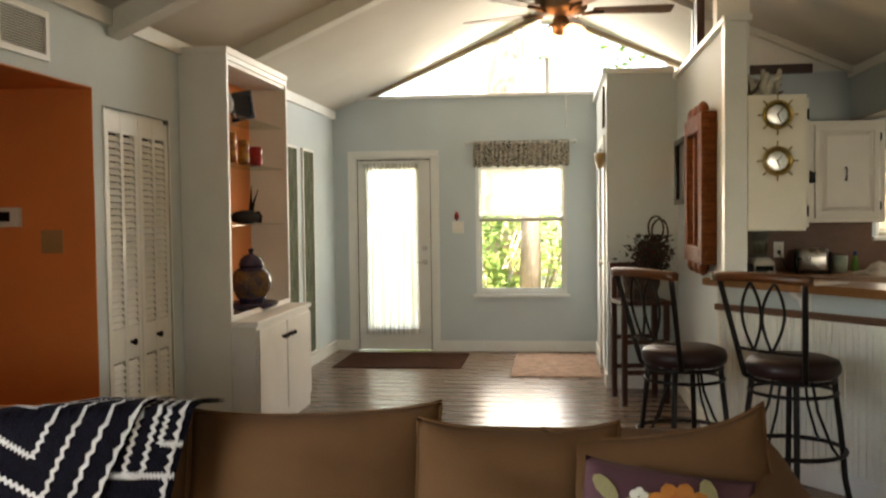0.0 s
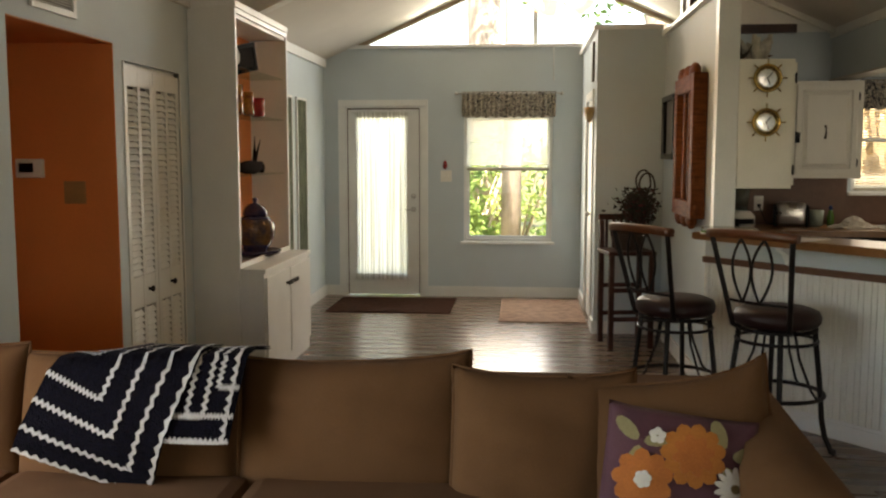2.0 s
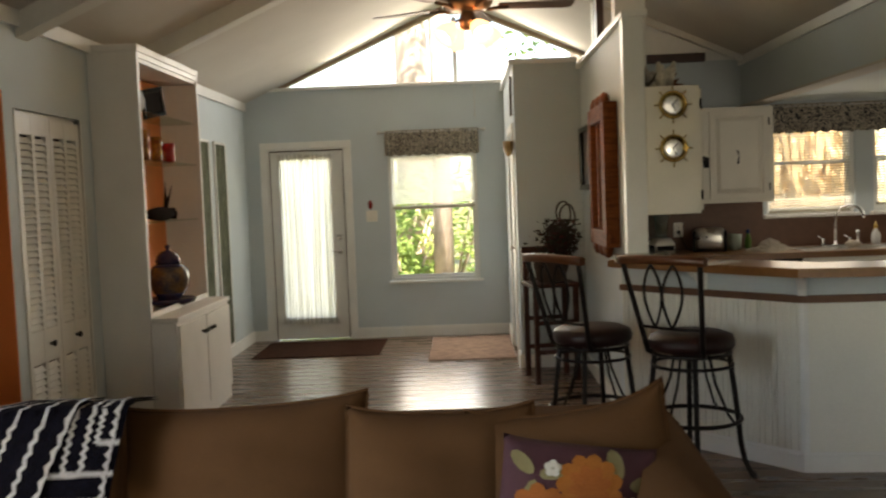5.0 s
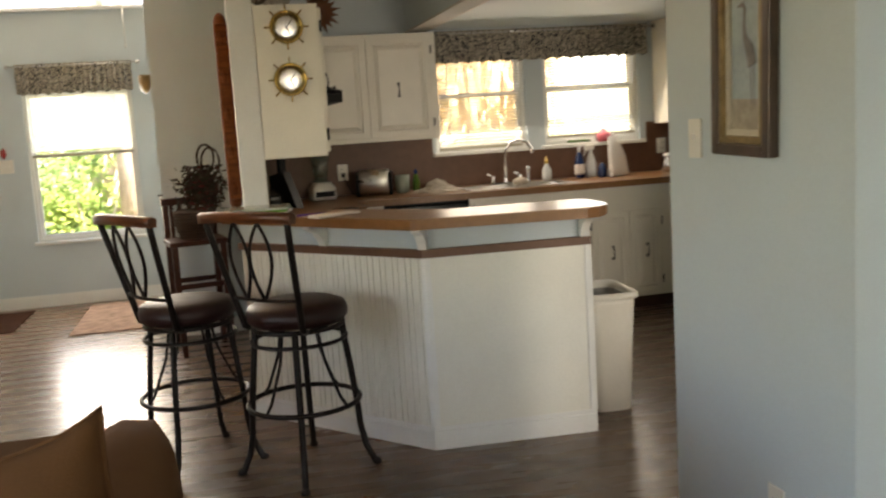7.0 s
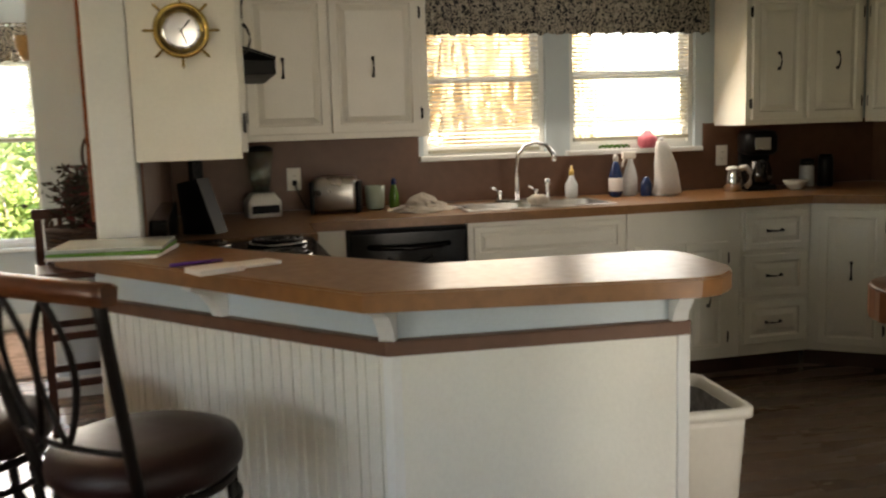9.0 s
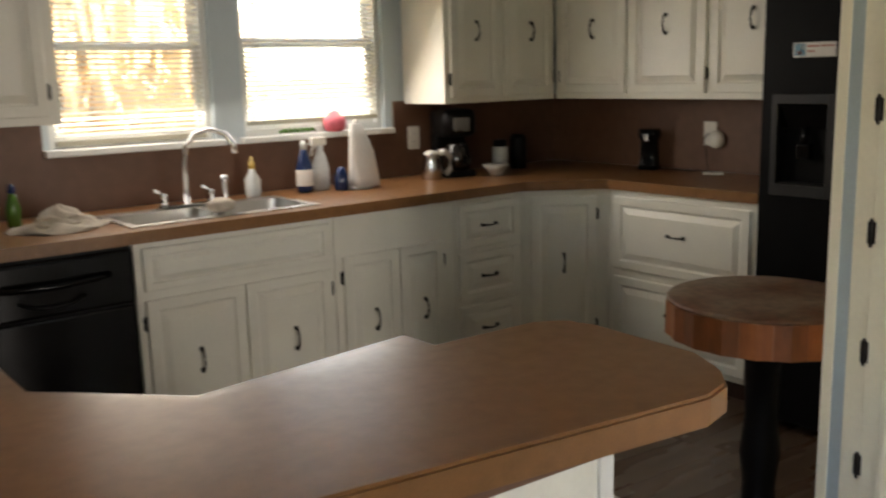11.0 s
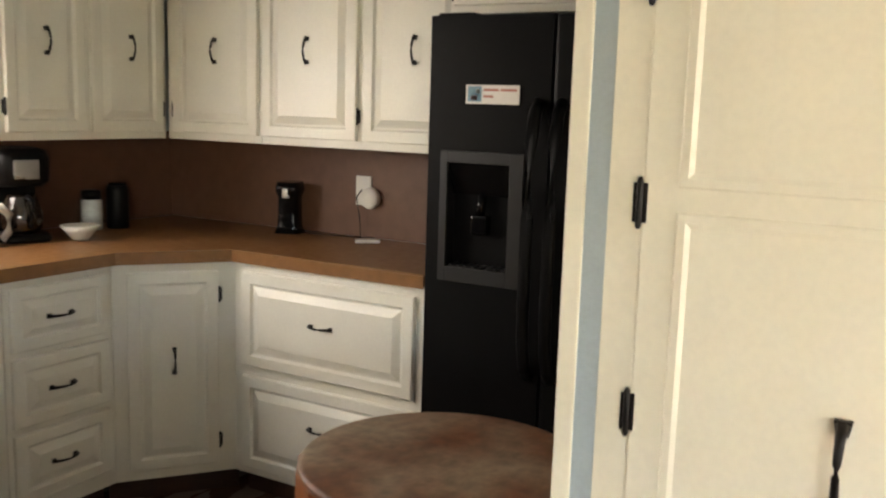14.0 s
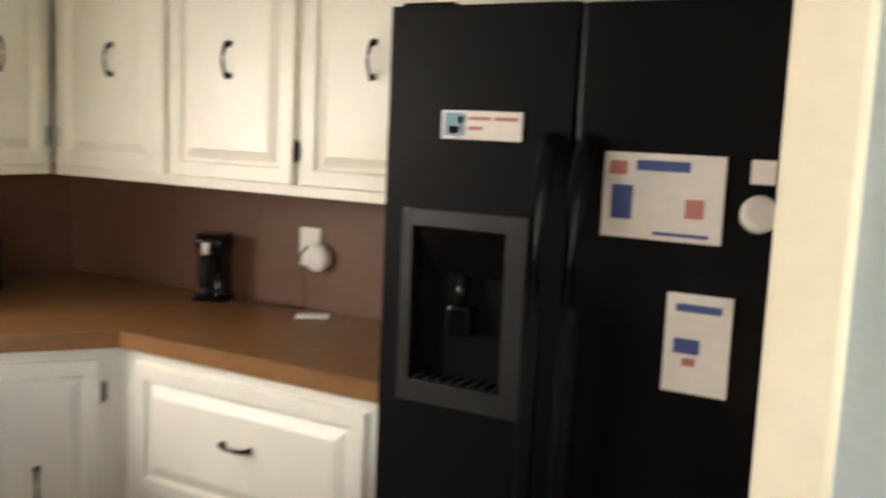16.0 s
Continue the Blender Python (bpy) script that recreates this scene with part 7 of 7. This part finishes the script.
lathe(bm, [(0.005, -0.10), (0.03, -0.09), (0.03, -0.02), (0.005, 0.0)], 12)
part("shade", bm, WHITEPLASTIC, t)
bm = B()
box(bm, -0.035, 0.035, -0.02, 0.02, 0.001, 0.03, 0.005)
box(bm, -0.035, 0.035, -0.02, 0.02, 0.11, 0.16, 0.008)
tube(bm, [(0, 0, 0.03), (0, 0, 0.11)], 0.003, 6)
part("mount", bm, BLACK, t)

# ---- things on the bar ----
ZB = 1.069
BINDER = mat("green_plastic_binder", (0.16, 0.36, 0.07), 0.25, vary=0.1, bump=0)
t = thing("document_folder", pose(2.50, 5.63, ZB, 0, 0, -12), "stack of clear and green document folders", "folder")
for k, (m, zz) in enumerate(((PAPER, 0.0), (BINDER, 0.011), (mat("clear_plastic_cover", (0.55, 0.60, 0.55), 0.1, bump=0), 0.022))):
    bm = B()
    box(bm, -0.16, 0.15, -0.12, 0.12, zz, zz + 0.010, 0.002, pose(0, 0, 0, 0, 0, k * 3))
    part("folder", bm, m, t)
t = thing("paper_pad", pose(2.80, 5.18, ZB, 0, 0, 25), "white notepads lying on the bar", "notepad")
for k in range(2):
    bm = B()
    box(bm, -0.09 + k * 0.12, 0.03 + k * 0.12, -0.05 + k * 0.03, 0.04 + k * 0.02, 0, 0.008 + 0.006 * (1 - k), 0.001)
    part("pad", bm, PAPER, t)
bm = B()
tube(bm, [(-0.07, 0, 0.005), (0.07, 0.02, 0.005)], 0.005, 8)
solid("pen", bm, mat("purple_plastic", (0.12, 0.03, 0.25), 0.3, bump=0), "purple pen lying on the bar", "pen", m=pose(2.73, 5.30, ZB, 0, 0, 10))

# ---- outdoors ----
GRASS = mat("grass_ground", (0.10, 0.13, 0.04), 0.95, vary=0.4, scale=1.5, grain=30, bump=0.3, second=(0.16, 0.12, 0.06))
bm = B()
for i, (x0, x1, y0, y1) in enumerate(((-400, 400, 10.16, 600), (-400, 400, -600, -3.2), (-400, -2.6, -3.2, 10.16), (7.1, 400, -3.2, 10.16))):
    a = [bm.verts.new(p) for p in ((x0, y0, -0.25), (x1, y0, -0.25), (x1, y1, -0.25), (x0, y1, -0.25))]
    bm.faces.new(a)
bmesh.ops.remove_doubles(bm, verts=bm.verts, dist=1e-4)
setting("ground", bm, GRASS, "grassy ground round the house", "ground")
BARK = mat("pinkish_pine_bark", (0.62, 0.48, 0.40), 0.9, vary=0.35, scale=6, grain=40, bump=0.6, stretch=(1, 1, 0.3))
rnd = random.Random(21)
# sunlit to deep copies of one leaf, the light put into the colour
GREEN = []
for nm, c in (("sunlit_leaf", (0.34, 0.42, 0.12)), ("mid_leaf", (0.22, 0.32, 0.09)), ("deep_leaf", (0.13, 0.21, 0.06))):
    g = sheer(nm, c, 0.45)
    GREEN.append(g)


def tree(x, y, r, h, crown, spread, n, label):
    t = thing("tree", pose(x, y, -0.25), label, "tree", "trees behind the house")
    bm = B()
    tube(bm, [(0, 0, 0), (0.03, 0.02, h * 0.3), (-0.04, 0.05, h * 0.65), (0.02, 0, h)], r, 14, taper=[r * 1.25, r, r * 0.85, r * 0.5])
    tips = []
    for k in range(7):
        a, z = rnd.uniform(0, 6.28), h * rnd.uniform(0.5, 0.98)
        e = (spread * 0.8 * math.cos(a), spread * 0.8 * math.sin(a), z + spread * rnd.uniform(0.1, 0.5))
        tube(bm, [(0, 0, z), (e[0] * 0.5, e[1] * 0.5, z + spread * 0.2), e], r * 0.3, 7, taper=[r * 0.4, r * 0.25, r * 0.08])
        tips.append(Vector(e))
        tips.append(Vector((e[0] * 0.6, e[1] * 0.6, z + spread * 0.2)))
    part("trunk", bm, BARK, t)
    bm = B()
    def place():
        c = rnd.choice(tips)
        return (c.x + rnd.gauss(0, spread * 0.28), c.y + rnd.gauss(0, spread * 0.28), c.z + rnd.gauss(0, spread * 0.22))
    leaf_cloud(bm, n, place, crown, rnd)
    part("crown", bm, rnd.choice(GREEN), t)


tree(1.10, 14.2, 0.13, 11.0, 0.10, 2.4, 1500, "tall pine-like tree with pinkish bark near the window")
tree(0.50, 18.0, 0.33, 12.5, 0.12, 3.0, 1400, "tall tree with pinkish bark behind the house")
tree(3.9, 19.0, 0.25, 9.0, 0.12, 3.0, 800, "tall leafy tree behind the house")
tree(-4.5, 21.0, 0.3, 9.5, 0.13, 3.2, 1400, "tall leafy tree behind the house")
tree(-5.0, 12.0, 0.2, 6.0, 0.11, 2.2, 1200, "leafy tree beside the house")
tree(-4.2, 14.6, 0.2, 6.0, 0.11, 2.2, 1200, "leafy tree beside the house")


def shrub(x, y, w, h, n, label):
    t = thing("shrub", pose(x, y, -0.25), label, "shrub", "shrubs outside the windows")
    bm = B()
    for k in range(6):
        a = rnd.uniform(0, 6.28)
        tube(bm, [(0.05 * math.cos(a), 0.05 * math.sin(a), 0), (0.3 * w * math.cos(a), 0.3 * w * math.sin(a), h * 0.5), (0.5 * w * math.cos(a), 0.5 * w * math.sin(a), h * 0.9)], 0.02, 6, taper=[0.03, 0.02, 0.006])
    part("stems", bm, BARK, t)
    for gi, m in enumerate(GREEN):
        bm = B()
        cs = [(rnd.gauss(0, w * 0.35), rnd.gauss(0, w * 0.3), h * rnd.uniform(0.15, 0.95)) for _ in range(9)]
        def place():
            c = rnd.choice(cs)
            return (c[0] + rnd.gauss(0, w * 0.14), c[1] + rnd.gauss(0, w * 0.14), max(0.05, c[2] + rnd.gauss(0, h * 0.1)))
        leaf_cloud(bm, n // 3, place, 0.075, rnd)
        part("foliage", bm, m, t)


for x, y, w, h in ((0.3, 15.5, 1.6, 1.9), (2.2, 16.2, 1.7, 2.0), (1.2, 17.5, 1.8, 2.2), (-1.2, 16.5, 1.7, 2.1), (3.4, 15.0, 1.4, 1.7), (0.45, 15.0, 0.9, 1.1), (2.3, 13.2, 0.9, 1.0), (-3.2, 9.2, 1.3, 2.4), (-3.4, 11.0, 1.4, 2.6), (-0.6, 13.2, 1.0, 1.2), (3.0, 11.5, 0.9, 1.6), (-1.75, 11.7, 0.8, 2.4), (-2.3, 13.4, 1.0, 2.8), (-2.0, 12.5, 0.8, 2.5), (-2.6, 15.0, 1.2, 3.0)):
    shrub(x, y, w, h, 1300, "dense green leafy shrub in the sun")
# dead fronds hanging outside the kitchen window
THATCH = sheer("dry_palm_frond", (0.80, 0.66, 0.44), 0.5)
t = thing("palm_tree", pose(4.75, 9.5, -0.25), "palm trunk clad in hanging dry tan fronds", "palm")
bm = B()
tube(bm, [(0, 0, 0), (0.02, 0, 2), (0, 0, 4.2)], 0.3, 14, taper=[0.34, 0.3, 0.26])
part("trunk", bm, BARK, t)
bm = B()
for k in range(900):
    a = rnd.uniform(0, 6.28)
    z = rnd.uniform(1.6, 4.2)
    r0 = 0.34 + rnd.uniform(0, 0.1)
    r1 = r0 + rnd.uniform(0.05, 0.6)
    ln = rnd.uniform(0.7, 1.6)
    w = rnd.uniform(0.008, 0.02)
    da = rnd.uniform(-0.25, 0.25)
    p = [Vector((r0 * math.cos(a), r0 * math.sin(a), z)), Vector((r1 * math.cos(a + da * 0.5), r1 * math.sin(a + da * 0.5), z - ln * 0.45)), Vector((r1 * 1.02 * math.cos(a + da), r1 * 1.02 * math.sin(a + da), z - ln))]
    s = Vector((-math.sin(a), math.cos(a), 0)) * w
    v = [bm.verts.new(q + e) for q in p for e in (-s, s)]
    bm.faces.new((v[0], v[1], v[3], v[2]))
    bm.faces.new((v[2], v[3], v[5], v[4]))
ob = part("hanging_fronds", bm, THATCH, t, "dry tan hanging fronds")
ob["kind"] = "stuff"
shrub(3.9, 10.2, 0.7, 1.5, 700, "green leafy shrub outside the kitchen")

# ---- floor planks ----
rnd = random.Random(5)
PW, PL = 0.178, 1.22
bm = B()
box(bm, 0, PL - 0.0012, 0, PW - 0.0008, -0.006, 0.0)
PLANK = mesh_of("plank", bm, FLOORBOARD)
y = 3.36
while y < YF - 0.05:
    x, xend = XW - rnd.uniform(0, PL), (XE if y < YK else 1.95)
    while x < xend:
        x0, x1 = max(x, XW), min(x + PL, xend)
        if x1 - x0 > 0.03 and not (x > 3.0 and y > 7.3) and not (x > XP + 0.1 and y < 4.95):
            ob = part("plank", PLANK, None, floor)
            ob.location, ob.scale = (x0, y, 0), ((x1 - x0) / PL, 1, 1)
        x += PL
    y += PW
bm = B()
y = 3.36 - PW
while y > -2.95:
    x = XW - rnd.uniform(0, PL)
    while x < 5.06:
        x0, x1 = max(x, XW), min(x + PL, 5.06)
        if x1 - x0 > 0.03:
            box(bm, x0, x1 - 0.003, y, y + PW - 0.0025, -0.006, 0.0)
        x += PL
    y -= PW
for k in range(6):
    box(bm, XW - 1.5, XW - 0.003, 3.875 + k * 0.168, 3.875 + k * 0.168 + 0.1655, -0.0055, -0.0005)
ob = part("planks_far", bm, FLOORBOARD, floor)
ob["kind"] = "stuff"
